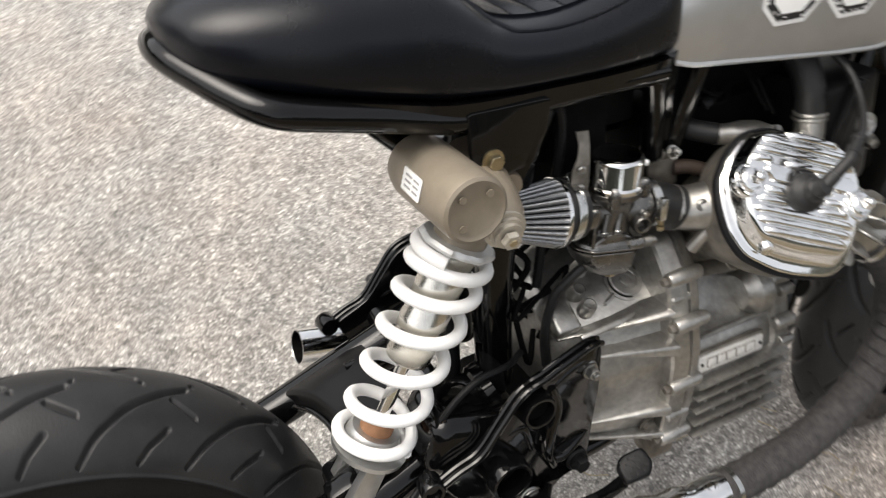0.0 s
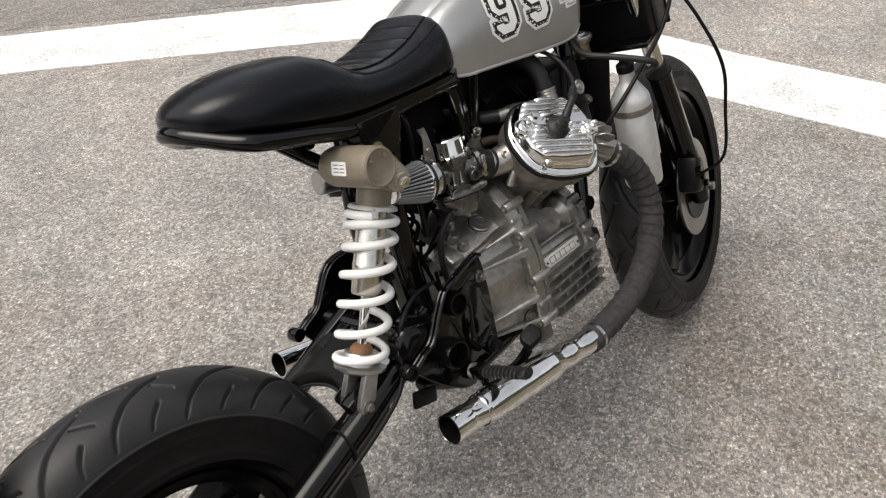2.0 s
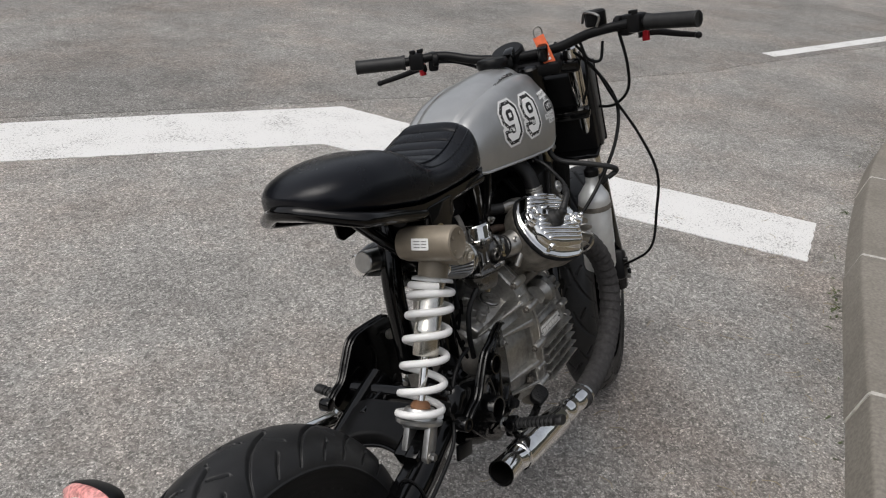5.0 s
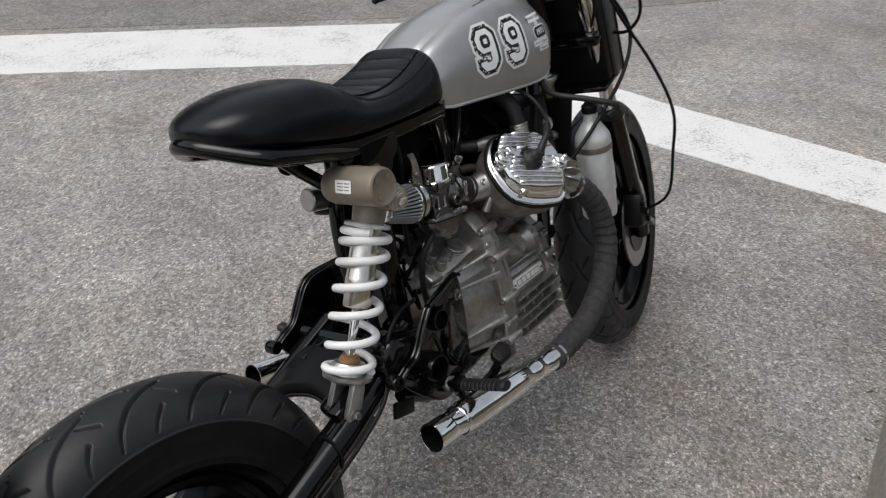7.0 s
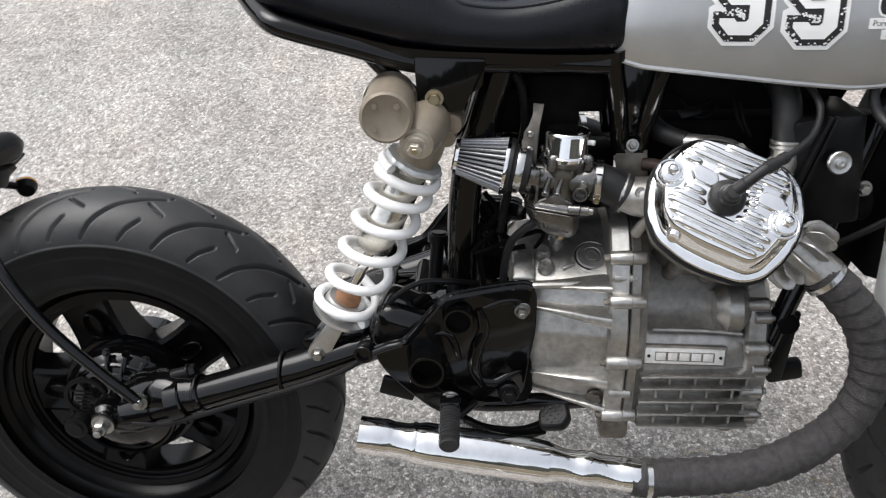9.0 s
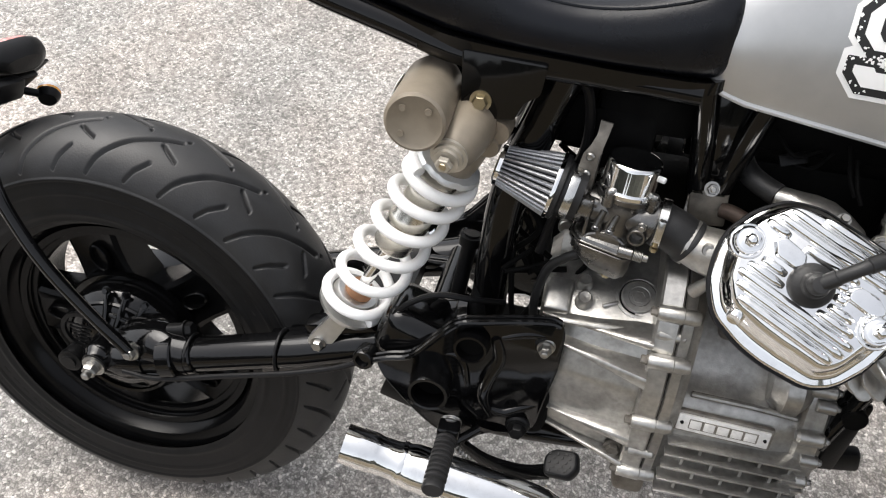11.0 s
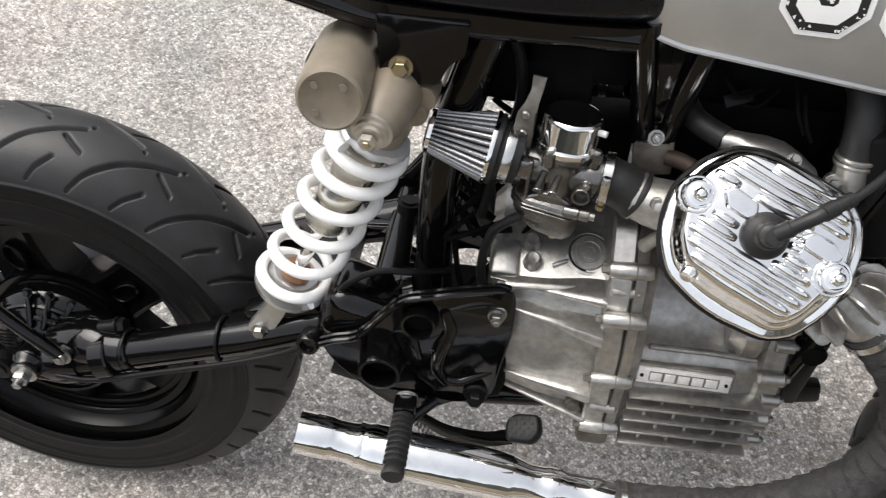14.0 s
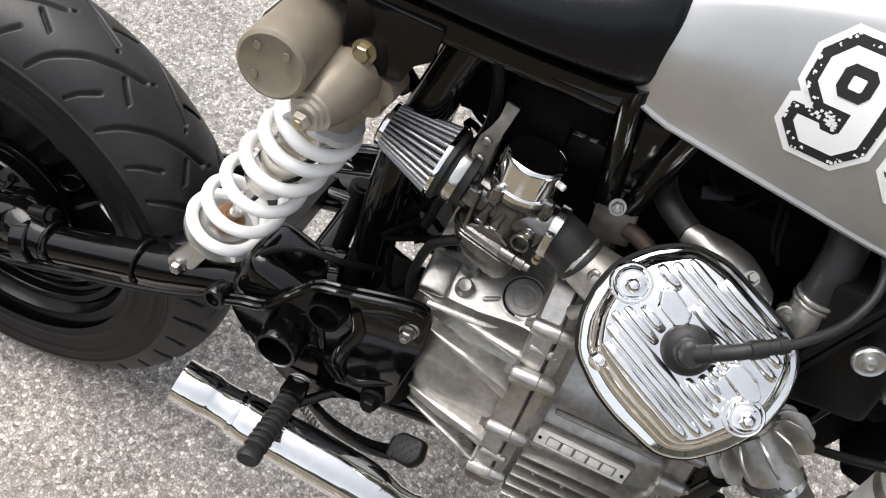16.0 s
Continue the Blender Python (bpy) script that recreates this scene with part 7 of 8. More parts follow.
    lathe(bm, prof + [(0.0042, 0.0100), (0.0042, 0.0150), (0, 0.0150)], frame_at(K(0.026, 0.0255, -0.031), nx), 18)
    part("idle_screw", bm, ZINC, body)
    part("side_lug", lathe(B(), [(0.0048, -0.016), (0.0082, -0.016), (0.0082, -0.001), (0.0074, 0.0), (0.0056, 0.0), (0.0048, -0.001), (0.0048, -0.010), (0, -0.010), (0, -0.016)], frame_at(K(-0.047, 0.0240, -0.0005), no), 22), CARB, body)
    part("side_pipe", tube(B(), [K(-0.052, 0.018, 0.0135), K(-0.024, 0.0175, 0.0105)], 0.0052, 14), CARB, body)
    part("bell_lug", box(B(), frame_at(K(-0.036, 0.021, 0.006), no, nx), (0.018, 0.022, 0.014), 0.004), CARB, body)
    # choke bracket: a bent strip with two screws, its tongue curling up
    bm = B()
    strip = [(-0.045, 0.010, 0.009, 0.009), (-0.045, 0.022, 0.0095, 0.009), (-0.0445, 0.040, 0.0095, 0.009), (-0.0435, 0.056, 0.0090, 0.008), (-0.041, 0.066, 0.0065, 0.006), (-0.0385, 0.078, 0.0055, 0.001), (-0.0385, 0.090, 0.0065, -0.006)]
    loft(bm, [[K(x - w, o, z), K(x + w, o + 0.001, z), K(x + w, o - 0.0012, z), K(x - w, o - 0.0022, z)] for x, z, w, o in strip])
    brk = part("choke_bracket", bm, ALU_DIRTY, body, sharp=30)
    part("bracket_flange", box(B(), frame_at(K(-0.0355, 0.004, 0.036), nx, nu), (0.046, 0.012, 0.0018), 0.0006), CARB, body)
    for z in (0.036, 0.056):
        part("screw", lathe(B(), [(0, 0), (0.0046, 0), (0.0046, 0.0016), (0.0030, 0.0030), (0.001, 0.0026), (0, 0.0026)], frame_at(K(-0.0445, 0.0100, z), no), 14), ZINC, brk)
    part("choke_shaft", rod(B(), K(-0.046, 0.012, 0.010), K(-0.046, 0.020, 0.010), 0.005, 14), CARB, body)
    # cone filter: end cap, pleats, clamp
    f0, f1 = P(0.5165, -0.093, 0.7335), P(0.592, -0.0975, 0.7185)
    fd = (f1 - f0).normalized()
    fm = frame_at(f0, fd)
    L = (f1 - f0).length
    flt = part("cone_filter", lathe(B(), [(0, 0.0), (0.0205, 0.0), (0.023, 0.002), (0.023, 0.006), (0.0205, 0.007), (0, 0.007)], fm, 40), CHROME, bike, "tapered pod air filter with grey pleats")
    part("core", lathe(B(), [(0, 0.005), (0.0185, 0.005), (0.0325, L - 0.010), (0, L - 0.010)], fm, 36), DARK, flt)
    bm = B()
    n = 30
    for j in range(n):
        a = 2 * math.pi * j / n
        loops = []
        for t in (0, 0.5, 1):
            r0, h = 0.0190 + 0.0140 * t, 0.006 + (L - 0.016) * t
            loops.append([fm @ Vector((r * math.cos(a + q), r * math.sin(a + q), h)) for r, q in ((r0 - 0.001, -0.092), (r0 + 0.0020, -0.062), (r0 + 0.0034, -0.022), (r0 + 0.0034, 0.022), (r0 + 0.0020, 0.062), (r0 - 0.001, 0.092))])
        loft(bm, loops)
    part("pleats", bm, FILTER, flt, "dark grey gauze pleats", sharp=20)
    part("rubber_ring", lathe(B(), [(0.02, L - 0.012), (0.0352, L - 0.010), (0.0358, L - 0.008), (0.0358, L - 0.005), (0.032, L - 0.003), (0.02, L - 0.003)], fm, 40, closed=True), GRIP, flt)
    part("bright_ring", lathe(B(), [(0.030, L - 0.014), (0.0368, L - 0.014), (0.0372, L - 0.012), (0.0368, L - 0.010), (0.030, L - 0.010)], fm, 40, closed=True), CHROME, flt)
    part("neck", lathe(B(), [(0.018, L - 0.004), (0.030, L - 0.004), (0.0285, L + 0.018), (0.018, L + 0.018)], fm, 32, closed=True), GRIP, flt)
    part("hose_clamp", lathe(B(), [(0.027, L + 0.001), (0.0312, L + 0.001), (0.0315, L + 0.002), (0.0315, L + 0.009), (0.0312, L + 0.010), (0.027, L + 0.010)], fm, 40, closed=True), BAND, flt, "bright steel hose clamp")
    part("clamp_screw", rod(B(), fm @ Vector((0.024, 0.024, L + 0.0075)), fm @ Vector((0.008, 0.036, L + 0.0075)), 0.005, 12), BAND, flt)
    # rubber to the head with its clamp
    a, b = K(0.038, 0, 0), P(0.7285, -0.1075, 0.6865)
    way = spline([a, a.lerp(b, 0.5) + Vector((0, 0, 0.002)), b], 8)
    rub = part("inlet_rubber", tube(B(), way, [0.0252, 0.0252, 0.0252, 0.0240, 0.0238, 0.0236] + [0.0236] * (len(way) - 9) + [0.0246, 0.0256, 0.0256], 30), GRIP, bike, "black inlet rubber")
    part("hose_clamp", lathe(B(), [(0.0245, -0.0042), (0.0264, -0.0042), (0.0264, 0.0042), (0.0245, 0.0042)], frame_at(K(0.0435, 0, 0), nx), 40, closed=True), BAND, rub, "bright steel hose clamp")
    part("clamp_box", box(B(), frame_at(K(0.0435, 0.0285, 0.006), nu, nx), (0.0085, 0.008, 0.026), 0.002), BAND, rub)
    part("clamp_screw", bolt(rod(B(), K(0.0435, 0.0285, -0.006), K(0.0435, 0.0285, -0.0125), 0.0032, 12), K(0.0435, 0.0285, -0.0125), -nu, 0.0042, 0.005, 0), BRASS, rub)
    part("bowl_hose", tube(B(), spline([K(-0.030, 0.006, -0.062), K(-0.044, 0.004, -0.075), K(-0.060, 0.0, -0.10), K(-0.066, -0.004, -0.15), K(-0.058, -0.01, -0.20)], 6), 0.0055, 10), GRIP, rub)


carburettor(1)
carburettor(-1)
part("wiring_loom", tube(B(), spline([(0.585, -0.085, 0.842), (0.60, -0.080, 0.815), (0.605, -0.070, 0.76), (0.59, -0.07, 0.70), (0.575, -0.075, 0.62)], 6), 0.0055, 9), PLASTIC, bike)

# exhausts


def exhaust(sgn):
    f = Matrix.Diagonal((1, sgn, 1, 1))
    way = spline([f @ Vector(p) for p in ((0.950, -0.186, 0.616), (0.975, -0.193, 0.594), (1.008, -0.198, 0.552), (1.026, -0.201, 0.500), (1.024, -0.204, 0.450), (1.000, -0.207, 0.402), (0.955, -0.210, 0.363), (0.90, -0.212, 0.338), (0.83, -0.213, 0.326), (0.744, -0.214, 0.3255))], 26)
    # the wrap is wound on a slant
    bm = B()
    seg = 30
    rings = []
    u = Vector((0, 1, 0))
    q = 0.0
    for i, p in enumerate(way):
        q += (p - way[i - 1]).length if i else 0
        t = (way[min(i + 1, len(way) - 1)] - way[max(i - 1, 0)]).normalized()
        u = (u - t * u.dot(t)).normalized()
        w = t.cross(u)
        row = []
        for j in range(seg):
            a = 2 * math.pi * j / seg
            s = (q / 0.023 + j / seg) % 1
            r = 0.0232 + 0.0026 * (s if s < 0.9 else (1 - s) * 9)
            row.append(bm.verts.new(p + r * (math.cos(a) * u + math.sin(a) * w)))
        rings.append(row)
    for a, b in zip(rings, rings[1:]):
        for j in range(seg):
            bm.faces.new((a[j], a[(j + 1) % seg], b[(j + 1) % seg], b[j]))
    bm.faces.new(rings[0][::-1])
    bm.faces.new(rings[-1])
    pipe = part("exhaust_pipe", bm, WRAP, bike, "exhaust pipe bound in dark heat wrap", sharp=50)
    part("wrap_band", lathe(B(), [(0.022, -0.0035), (0.0268, -0.0035), (0.0268, 0.0035), (0.022, 0.0035)], frame_at(f @ Vector((0.957, -0.188, 0.609)), f @ Vector((0.03, -0.008, -0.028))), 36, closed=True), BAND, pipe)
    part("wrap_band", lathe(B(), [(0.022, -0.0035), (0.0272, -0.0035), (0.0272, 0.0035), (0.022, 0.0035)], frame_at(f @ Vector((0.767, -0.2135, 0.3245)), f @ Vector((1, 0, -0.02))), 36, closed=True), BAND, pipe)
    a, b = f @ Vector((0.757, -0.214, 0.3265)), f @ Vector((0.389, -0.218, 0.397) if sgn > 0 else (0.358, -0.200, 0.432))
    d = (b - a).normalized()
    L = (b - a).length
    sm = frame_at(a, d)
    sil = part("silencer", lathe(B(), [(0.0, 0.0), (0.0225, 0.0), (0.0225, 0.03), (0.0215, 0.032), (0.0215, 0.060), (0.0235, 0.066), (0.0235, 0.082), (0.0215, 0.088), (0.022, 0.105), (0.0270, 0.122), (0.0285, 0.128), (0.0285, 0.288), (0.0265, 0.298),
                                       (0.0235, 0.312), (0.0232, 0.330), (0.0240, 0.334), (0.0250, 0.338), (0.0250, L), (0.0235, L), (0.0225, L - 0.002), (0.0222, L - 0.07), (0, L - 0.07)], sm, 44), CHROME, bike, "short chrome silencer")
    part("bore", lathe(B(), [(0.0215, L - 0.0005), (0.0228, L - 0.0005), (0.0221, L - 0.066), (0.0210, L - 0.066)], sm, 32, closed=True), DARK, sil)
    part("baffle", lathe(B(), [(0.009, L - 0.06), (0.0221, L - 0.06), (0.0221, L - 0.056), (0.009, L - 0.056)], sm, 28, closed=True), DARK, sil)
    part("weld_ring", lathe(B(), [(0.022, 0.300), (0.0268, 0.300), (0.0272, 0.303), (0.0268, 0.306), (0.022, 0.306)], sm, 36, closed=True), CHROME, sil)
    part("wrap_cuff", lathe(B(), [(0.020, -0.022), (0.0258, -0.022), (0.0262, -0.004), (0.020, -0.004)], sm, 32, closed=True), WRAP, sil)
    part("hanger", tube(B(), [a + d * 0.26 + f @ Vector((0, 0.02, 0.02)), f @ Vector((0.54, -0.155, 0.40))], 0.006, 10), BLACK, sil)


exhaust(1)
exhaust(-1)

# overflow bottle
a, b = Vector((1.070, -0.172, 0.495)), Vector((1.054, -0.190, 0.735))
m = frame_at(a, b - a)
btl = part("overflow_bottle", lathe(B(), [(0, 0), (0.030, 0), (0.036, 0.004), (0.0375, 0.010), (0.0375, 0.160), (0.0365, 0.162), (0.0365, 0.166), (0.0375, 0.168), (0.0365, 0.182), (0.0345, 0.190), (0.022, 0.210), (0.0165, 0.218), (0.0150, 0.224), (0.0150, 0.238), (0, 0.238)], m, 44), CANISTER, bike, "silver metal coolant overflow bottle")
part("stopper", lathe(B(), [(0, 0.238), (0.016, 0.238), (0.017, 0.240), (0.017, 0.252), (0.012, 0.256), (0.008, 0.262), (0, 0.262)], m, 24), PLASTIC, btl)
part("bottle_strap", lathe(B(), [(0.037, 0.158), (0.0385, 0.158), (0.0385, 0.170), (0.037, 0.170)], m, 40, closed=True), ALU_DIRTY, btl)
part("bottle_decal", prism(B(), rounded(rect(0, 0, 0.02, 0.07), 0.008), 0, 0.0006, frame_at(m @ Vector((0, 0, 0.09)) + Vector((0.030, -0.023, 0)), (0.8, -0.6, 0.0), (0, 0, 1)) @ Matrix.Rotation(math.pi / 2, 4, "Z")), WHITE, btl)
part("overflow_pipe", tube(B(), spline([(1.005, -0.118, 0.835), (1.002, -0.122, 0.805), (1.012, -0.140, 0.782), (1.035, -0.195, 0.765), (1.058, -0.238, 0.748), (1.072, -0.243, 0.735), (1.062, -0.225, 0.722)], 7), 0.0062, 12), GRIP, bike, "black rubber overflow hose")
flc = part("coolant_filler", lathe(B(), [(0, -0.04), (0.018, -0.04), (0.018, -0.012), (0.022, -0.010), (0.022, -0.004), (0, -0.004)], frame_at((1.105, -0.060, 0.79), (0, 0, 1)), 28), BRASS, bike, "brass coolant filler neck with a pressed cap")
part("pressed_cap", lathe(B(), [(0, -0.004), (0.026, -0.004), (0.027, 0.0), (0.026, 0.004), (0.016, 0.006), (0.015, 0.010), (0, 0.011)], frame_at((1.105, -0.060, 0.79), (0, 0, 1)), 32), ALU_CLEAN, flc)
part("filler_block", box(B(), frame_at((1.105, -0.06, 0.715), (0, 0, 1)), (0.05, 0.05, 0.07), 0.008), DARK, flc)

# front fork, steered with the wheel
SM2 = pose(1.4188, 0.0142, 0.3063) @ pose(0, 0, 0, 0, 0, 13.0)
SP = Vector((-0.36, 0, 0.93)).normalized()


def S(x, y, z):
    return SM2 @ Vector((x, y, z))


for y in (-0.092, 0.092):
    ax0 = Vector((0.0, y, 0.0))
    fk = part("fork_leg", tube(B(), [SM2 @ (ax0 + Vector((-0.03, 0, -0.02))), SM2 @ (ax0 + Vector((-0.03, 0, 0.0)) + SP * 0.04), SM2 @ (ax0 + Vector((-0.03, 0, 0)) + SP * 0.36), SM2 @ (ax0 + Vector((-0.03, 0, 0)) + SP * 0.37)], [0.020, 0.025, 0.025, 0.027], 22), BLACK, bike, "front fork leg with a black lower slider")
    part("fork_tube", tube(B(), [SM2 @ (ax0 + Vector((-0.03, 0, 0)) + SP * 0.36), SM2 @ (ax0 + Vector((-0.03, 0, 0)) + SP * 0.76)], 0.0175, 20), CHROME, fk, "chrome fork tube")
    part("dust_seal", tube(B(), [SM2 @ (ax0 + Vector((-0.03, 0, 0)) + SP * 0.365), SM2 @ (ax0 + Vector((-0.03, 0, 0)) + SP * 0.395)], [0.026, 0.021], 20), GRIP, fk)
part("front_axle", rod(B(), S(0, -0.12, 0), S(0, 0.12, 0), 0.010), ZINC, bike)
bm = box(B(), SM2 @ pose(-0.098, -0.100, 0.075, 0, 20, 0), (0.055, 0.05, 0.085), 0.012)
fc = part("brake_caliper", bm, SATIN, bike, "black front brake caliper")
for k in range(3):
    part("caliper_bolt", rod(B(), S(-0.115 + 0.018 * k, -0.12, 0.095 - 0.025 * k), S(-0.115 + 0.018 * k, -0.133, 0.095 - 0.025 * k), 0.008), BLACK, fc)
part("caliper_bracket", box(B(), SM2 @ pose(-0.07, -0.085, 0.10, 0, 30, 0), (0.03, 0.02, 0.14), 0.006), SATIN, fc)
for z, h in ((0.70, 0.03), (0.57, 0.03)):
    c = Vector((-0.03, 0, 0)) + SP * (z + 0.02)
    part("fork_yoke", box(B(), SM2 @ Matrix.Translation(c) @ pose(0, 0, 0, 0, -21, 0), (0.06, 0.225, h), 0.01), BLACK, bike)
part("steering_head", rod(B(), S(-0.30, 0, 0.56), S(-0.345, 0, 0.69), 0.03), BLACK, bike)
# radiator and its shroud
bm = box(B(), SM2 @ pose(-0.140, 0.005, 0.522, 0, -9, 0), (0.06, 0.185, 0.225), 0.008)
rad = part("headlamp_cowl", bm, PLASTIC, bike, "black box-shaped headlamp cowl")
part("rear_panel", box(B(), SM2 @ pose(-0.190, -0.003, 0.548, 0, -11, 0), (0.115, 0.226, 0.205), 0.010), PLASTIC, rad)
part("side_strip", box(B(), SM2 @ pose(-0.186, -0.1185, 0.550, 0, -11, 0), (0.052, 0.010, 0.212), 0.003), COWL_GREY, rad, "dull grey side strip")
part("strip_edge", box(B(), SM2 @ pose(-0.157, -0.1195, 0.550, 0, -11, 0), (0.010, 0.014, 0.216), 0.003), PLASTIC, rad)
part("lower_lip", box(B(), SM2 @ pose(-0.205, -0.004, 0.440, 0, -4, 0), (0.135, 0.228, 0.012), 0.005), BLACK, rad)
part("lamp_glass", lathe(B(), [(0, 0.02), (0.05, 0.014), (0.075, 0.0), (0.075, -0.03), (0, -0.03)], frame_at(S(-0.10, 0, 0.55), S(1, 0, 0) - S(0, 0, 0)), 36), LENS_CLEAR, rad)
part("radiator", box(B(), frame_at((1.085, 0.0, 0.66), (0.95, 0, -0.3), (0, 1, 0)), (0.22, 0.20, 0.03), 0.005), DARK, bike, "black radiator core")

# handlebar with its controls
hb = spline([(0.956, 0.326, 1.060), (1.012, 0.232, 1.049), (1.062, 0.15, 1.046), (1.088, 0.07, 1.022), (1.102, -0.03, 1.012), (1.115, -0.13, 1.020), (1.126, -0.21, 1.040), (1.130, -0.317, 1.046), (1.092, -0.452, 1.040)], 8)
bar = part("handlebar", tube(B(), hb, 0.011, 14), SATIN, bike, "black handlebar")
for s, a, b, piv, tip in ((1, (0.956, 0.326, 1.060), (1.012, 0.232, 1.049), (1.068, 0.205, 1.022), (1.054, 0.339, 1.002)), (-1, (1.092, -0.452, 1.040), (1.127, -0.330, 1.046), (1.170, -0.300, 1.018), (1.149, -0.434, 1.000))):
    a, b, piv, tip = Vector(a), Vector(b), Vector(piv), Vector(tip)
    d = (b - a).normalized()
    prof = [(0, 0), (0.0165, 0), (0.0175, 0.003)]
    for k in range(14):
        h = 0.006 + 0.0075 * k
        prof += [(0.0168, h), (0.0158, h + 0.004)]
    prof += [(0.0185, 0.116), (0.0185, 0.119), (0, 0.119)]
    part("grip", lathe(B(), prof, frame_at(a, d), 24), GRIP, bar, "ribbed black rubber grip")
    c = a + d * 0.146
    part("switch_housing", box(B(), frame_at(c, d), (0.036, 0.04, 0.034), 0.006), PLASTIC, bar)
    part("switch_button", box(B(), frame_at(c + Vector((-0.010, 0, 0.022)), (0, 0, 1)), (0.012, 0.012, 0.012), 0.002), PLASTIC, bar)
    part("switch_button", box(B(), frame_at(c + Vector((0.006, -s * 0.012, 0.022)), (0, 0, 1)), (0.016, 0.010, 0.010), 0.002), PLASTIC, bar)
    part("lever_perch", box(B(), frame_at(a + d * 0.178 + Vector((0.014, 0, -0.006)), d), (0.03, 0.045, 0.024), 0.006), PLASTIC, bar)
    part("perch_clamp", rod(B(), a + d * 0.185, a + d * 0.20, 0.017), PLASTIC, bar)
    out = (tip - piv)
    lever = spline([piv, piv + out * 0.25 + Vector((0.022, 0, 0.002)), piv + out * 0.6 + Vector((0.014, 0, 0)), tip], 6)
    part("lever", tube(B(), lever, [0.010] + [0.0085 - 0.003 * k / (len(lever) - 1) for k in range(len(lever) - 2)] + [0.0055], 12, flat=0.6), PLASTIC, bar, "black brake or clutch lever")
    part("lever_ball", lathe(B(), [(0, -0.008), (0.006, -0.005), (0.008, 0), (0.006, 0.005), (0, 0.008)], Matrix.Translation(lever[-1]), 14), PLASTIC, bar)
    part("adjuster", rod(B(), piv + out * 0.10 + Vector((0.010, 0, 0.013)), piv + out * 0.10 + Vector((0.008, 0, -0.016)), 0.0085), RED, bar, "red anodised lever adjuster")
part("brake_reservoir", lathe(B(), [(0, 0), (0.022, 0), (0.024, 0.003), (0.024, 0.03), (0.02, 0.034), (0, 0.034)], frame_at((1.145, -0.215, 1.052), (0, 0, 1)), 28), PLASTIC, bar)
part("mirror_stalk", tube(B(), spline([(1.120, -0.225, 1.052), (1.112, -0.235, 1.075), (1.125, -0.20, 1.085), (1.14, -0.185, 1.062)], 5), 0.003, 8), ZINC, bar)
part("instrument", lathe(B(), [(0, 0), (0.036, 0.0), (0.040, 0.005), (0.040, 0.024), (0.036, 0.029), (0, 0.029)], frame_at((1.115, -0.005, 1.005), (-0.35, 0.05, 0.93)), 36), SATIN, bike, "small black round instrument")
part("yoke_cover", box(B(), SM2 @ pose(-0.325, 0.0, 0.680, 0, -15, 0), (0.07, 0.15, 0.03), 0.01), PLASTIC, bike)
for y in (-0.04, 0.04):
    part("bar_clamp", box(B(), SM2 @ pose(-0.345, y, 0.712, 0, -15, 0), (0.045, 0.024, 0.035), 0.006), BLACK, bike)

# cables
for pts, r in (([(1.150, -0.262, 1.035), (1.158, -0.270, 0.96), (1.185, -0.255, 0.895), (1.225, -0.205, 0.855), (1.265, -0.15, 0.845), (1.31, -0.10, 0.845)], 0.0036),
               ([(1.120, -0.12, 1.030), (1.165, -0.160, 0.985), (1.205, -0.195, 0.915), (1.212, -0.215, 0.850), (1.150, -0.222, 0.785), (1.050, -0.213, 0.722), (0.985, -0.175, 0.655), (0.96, -0.13, 0.61)], 0.0042),
               ([(1.125, -0.14, 1.020), (1.165, -0.185, 0.960), (1.195, -0.215, 0.875), (1.218, -0.258, 0.775), (1.234, -0.284, 0.675), (1.255, -0.265, 0.575), (1.290, -0.225, 0.455), (1.310, -0.14, 0.395)], 0.0035),
               ([(1.130, -0.165, 1.020), (1.150, -0.175, 0.985), (1.165, -0.165, 0.915), (1.195, -0.130, 0.865), (1.25, -0.09, 0.85)], 0.0033),
               ([(1.122, -0.180, 1.025), (1.130, -0.190, 0.985), (1.148, -0.212, 0.975), (1.158, -0.220, 1.015)], 0.0035),
               ([(1.055, 0.16, 1.035), (1.085, 0.11, 1.020), (1.110, 0.06, 0.98), (1.09, 0.05, 0.90)], 0.0042)):
    part("cable", tube(B(), spline(pts, 9), r, 9), PLASTIC, bike, "black control cable in a loose loop")

# rear plate carrier
arm = tube(B(), spline([(0.060, -0.137, 0.385), (0.02, -0.137, 0.430), (-0.035, -0.132, 0.490), (-0.075, -0.122, 0.540), (-0.110, -0.105, 0.590), (-0.155, -0.055, 0.645)], 6), 0.0085, 12)
car = part("plate_carrier", arm, BLACK, bike, "black tubular arm carrying plate and tail lamp")
PM = frame_at((-0.199, 0.010, 0.659), (-0.651, 0.152, 0.744), (-0.058, -0.987, 0.150))
part("backing", box(B(), PM @ Matrix.Translation((0, 0, -0.008)), (0.13, 0.08, 0.01), 0.003), PLASTIC, car)
np_ = part("number_plate", prism(B(), rounded(rect(0, 0, 0.165, 0.112), 0.006), -0.002, 0.001, PM, 0.0005), PLATE_BLACK, car, "black number plate with plain pale bars")
for x, y, w, h in ((-0.012, 0.026, 0.024, 0.036), (0.020, 0.026, 0.024, 0.036), (-0.062, -0.026, 0.014, 0.036), (-0.038, -0.026, 0.022, 0.036), (-0.010, -0.026, 0.022, 0.036), (0.012, -0.026, 0.008, 0.006), (0.034, -0.026, 0.022, 0.036), (0.062, -0.026, 0.020, 0.036)):
    part("pale_bar", prism(B(), rounded(rect(x, y, w, h), 0.002, 2), 0.001, 0.0016, PM), WHITE, np_)
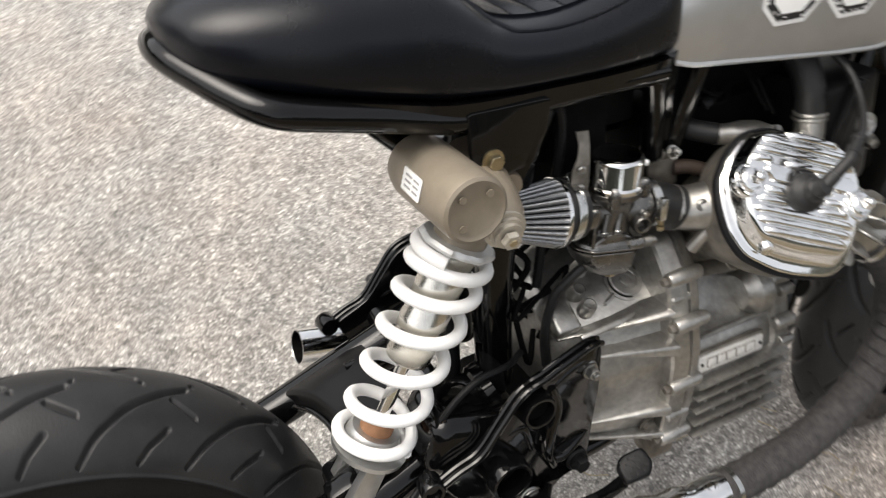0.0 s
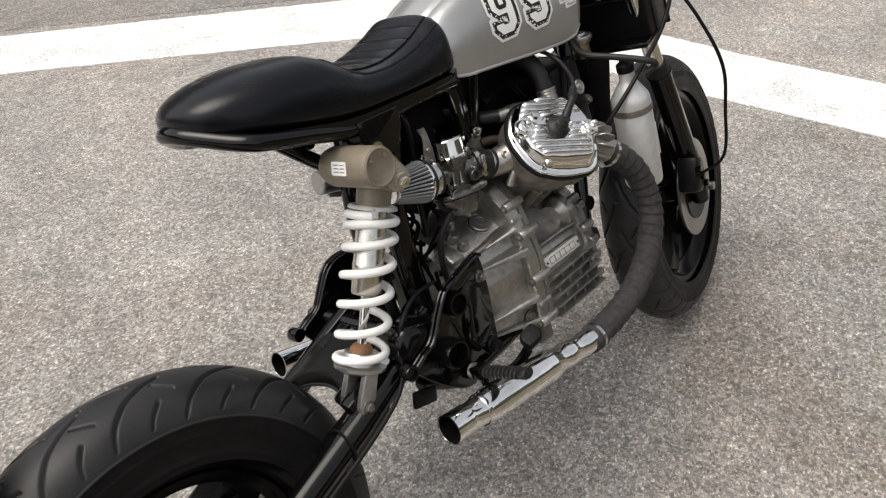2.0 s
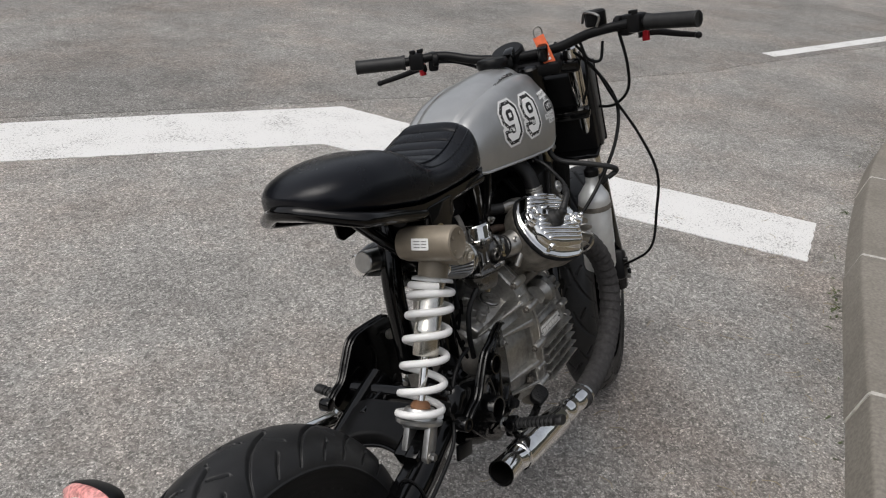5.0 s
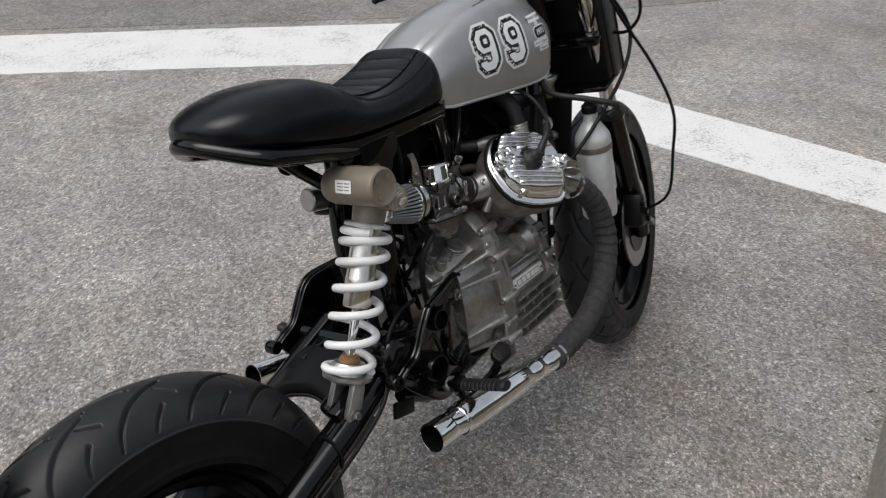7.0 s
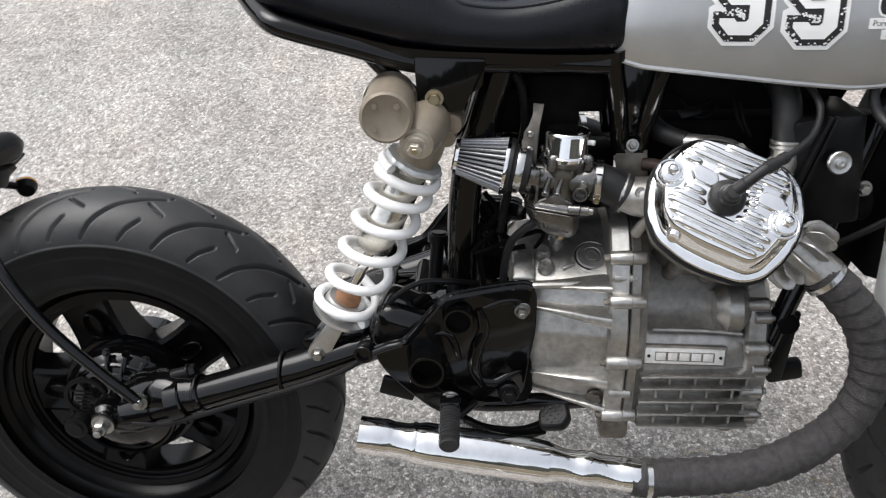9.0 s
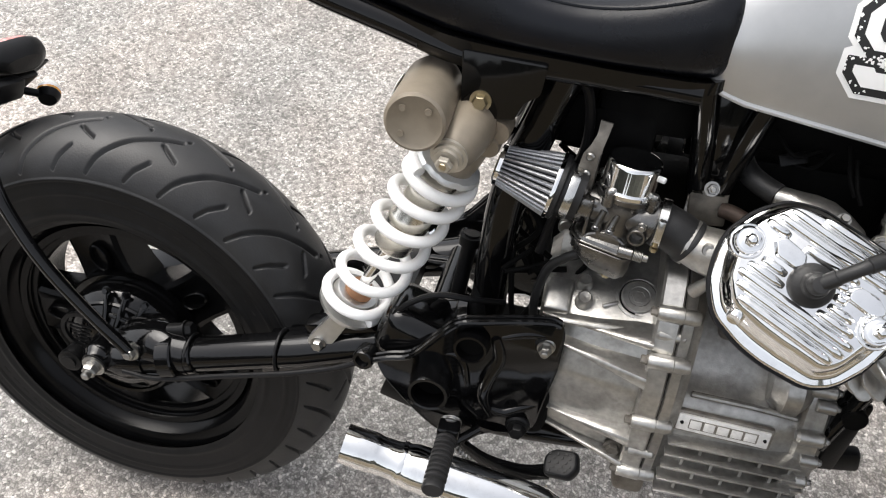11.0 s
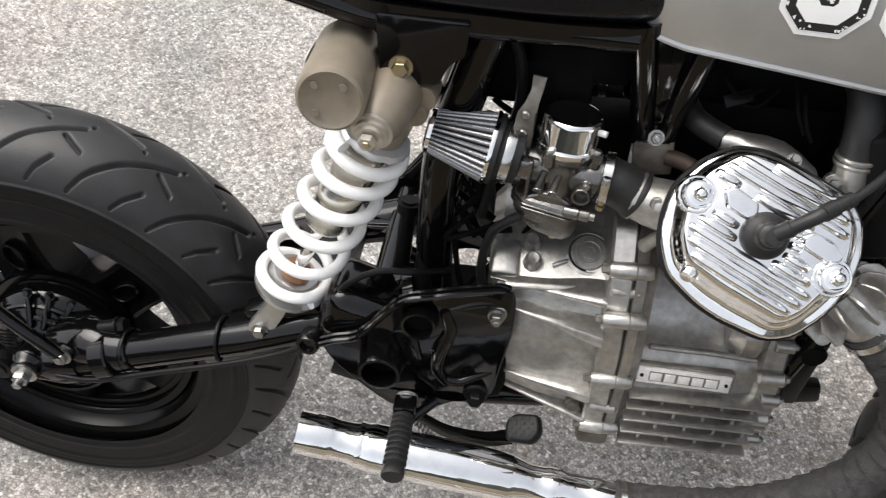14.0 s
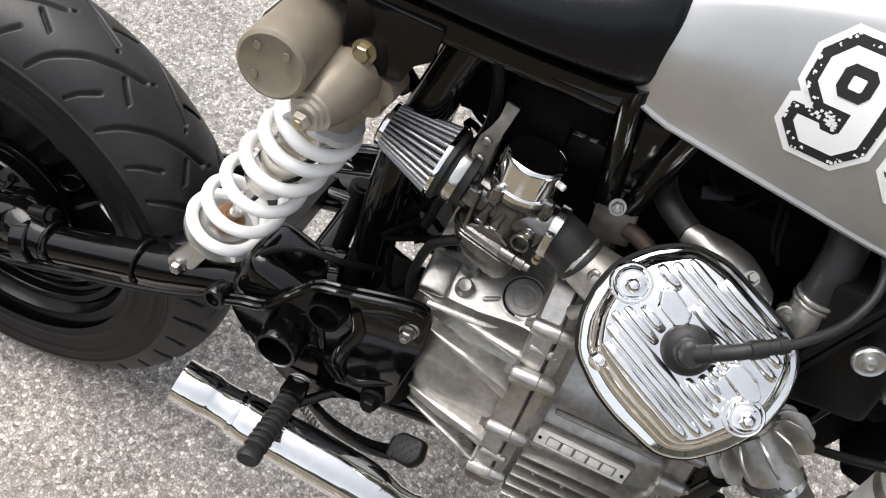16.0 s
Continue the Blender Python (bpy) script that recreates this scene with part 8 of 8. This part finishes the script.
LM = PM @ Matrix.Translation((-0.012, 0.066, 0.010)) @ Matrix.Rotation(radians(32), 4, "X")
oval = [(0.058 * math.copysign(abs(math.cos(a)) ** 0.75, math.cos(a)), 0.021 * math.copysign(abs(math.sin(a)) ** 0.8, math.sin(a)) * (1.0 - 0.28 * math.cos(a))) for a in [2 * math.pi * k / 36 for k in range(36)]]
tl = part("tail_lamp", loft(B(), [[LM @ Vector((x * sc, y * sc, h)) for x, y in oval] for sc, h in ((0.55, -0.020), (0.86, -0.012), (1.0, 0.0), (1.03, 0.006), (1.0, 0.009))]), PLASTIC, car, "small tail lamp with a pale red lens")
part("lens", loft(B(), [[LM @ Vector((x * sc, y * sc, h)) for x, y in oval] for sc, h in ((0.96, 0.006), (0.95, 0.012), (0.86, 0.0185), (0.62, 0.0225), (0.3, 0.024))]), LENS_RED, tl, "pale red ribbed lens")
part("lens_window", loft(B(), [[LM @ Vector((x * sc + 0.012, y * sc * 0.9 - 0.002, h)) for x, y in oval] for sc, h in ((0.60, 0.0195), (0.56, 0.0240), (0.35, 0.0262), (0.1, 0.0268))]), LENS_CLEAR, tl)
part("lamp_bracket", box(B(), LM @ Matrix.Translation((0.03, -0.03, -0.022)), (0.05, 0.03, 0.02), 0.006), PLASTIC, tl)
for s in (-1, 1):
    c = PM @ Vector((0.104, 0.012, -0.016)) if s > 0 else PM @ Vector((-0.088, 0.010, -0.034))
    out = (PM.to_3x3() @ Vector((s * 0.75, 0, 0.66))).normalized()
    ind = part("indicator", lathe(B(), [(0, -0.010), (0.012, -0.010), (0.016, -0.002), (0.0165, 0.002), (0, 0.002)], frame_at(c, out), 24), PLASTIC, car, "small indicator with clear and amber lens")
    part("clear_lens", lathe(B(), [(0, 0.006), (0.0162, 0.006), (0.0155, 0.013), (0.011, 0.021), (0, 0.025)], frame_at(c, out), 24), LENS_CLEAR, ind)
    part("amber_lens", lathe(B(), [(0, 0.002), (0.0166, 0.002), (0.0166, 0.006), (0, 0.006)], frame_at(c, out), 24), LENS_AMBER, ind)
    part("stem", tube(B(), [c, PM @ Vector((s * 0.06, 0.0, -0.012))], 0.006, 10), PLASTIC, ind)

# stand that holds the bike
part("side_stand", tube(B(), spline([(0.78, 0.10, 0.35), (0.79, 0.16, 0.24), (0.80, 0.225, 0.075)], 5), 0.010, 12), BLACK, bike, "black side stand")

# ignition key with its tag, hanging at the yoke
KEY = bike.matrix_world
TM = KEY @ frame_at((1.090, -0.108, 1.016), (-0.90, -0.38, 0.2), (-0.02, -0.30, -0.95))
tag = part("key_tag", box(B(), TM, (0.080, 0.026, 0.0035), 0.0012), ORANGE)
tagged(tag, "orange fabric key tag hanging from the ignition key", "key tag")
part("key_ring", tube(B(), [KEY @ (Vector((1.094, -0.095, 1.062)) + 0.013 * (Vector((0.5, -0.6, 0)) * math.cos(a) + Vector((0, 0, 1)) * math.sin(a))) for a in [2 * math.pi * k / 28 for k in range(28)]], 0.0016, 8, closed=True), ZINC, tag)
for k in range(4):
    part("printed_bar", box(B(), TM @ Matrix.Translation((-0.014 + 0.010 * k, 0, 0.002)), (0.006, 0.012, 0.001), 0), WHITE, tag)
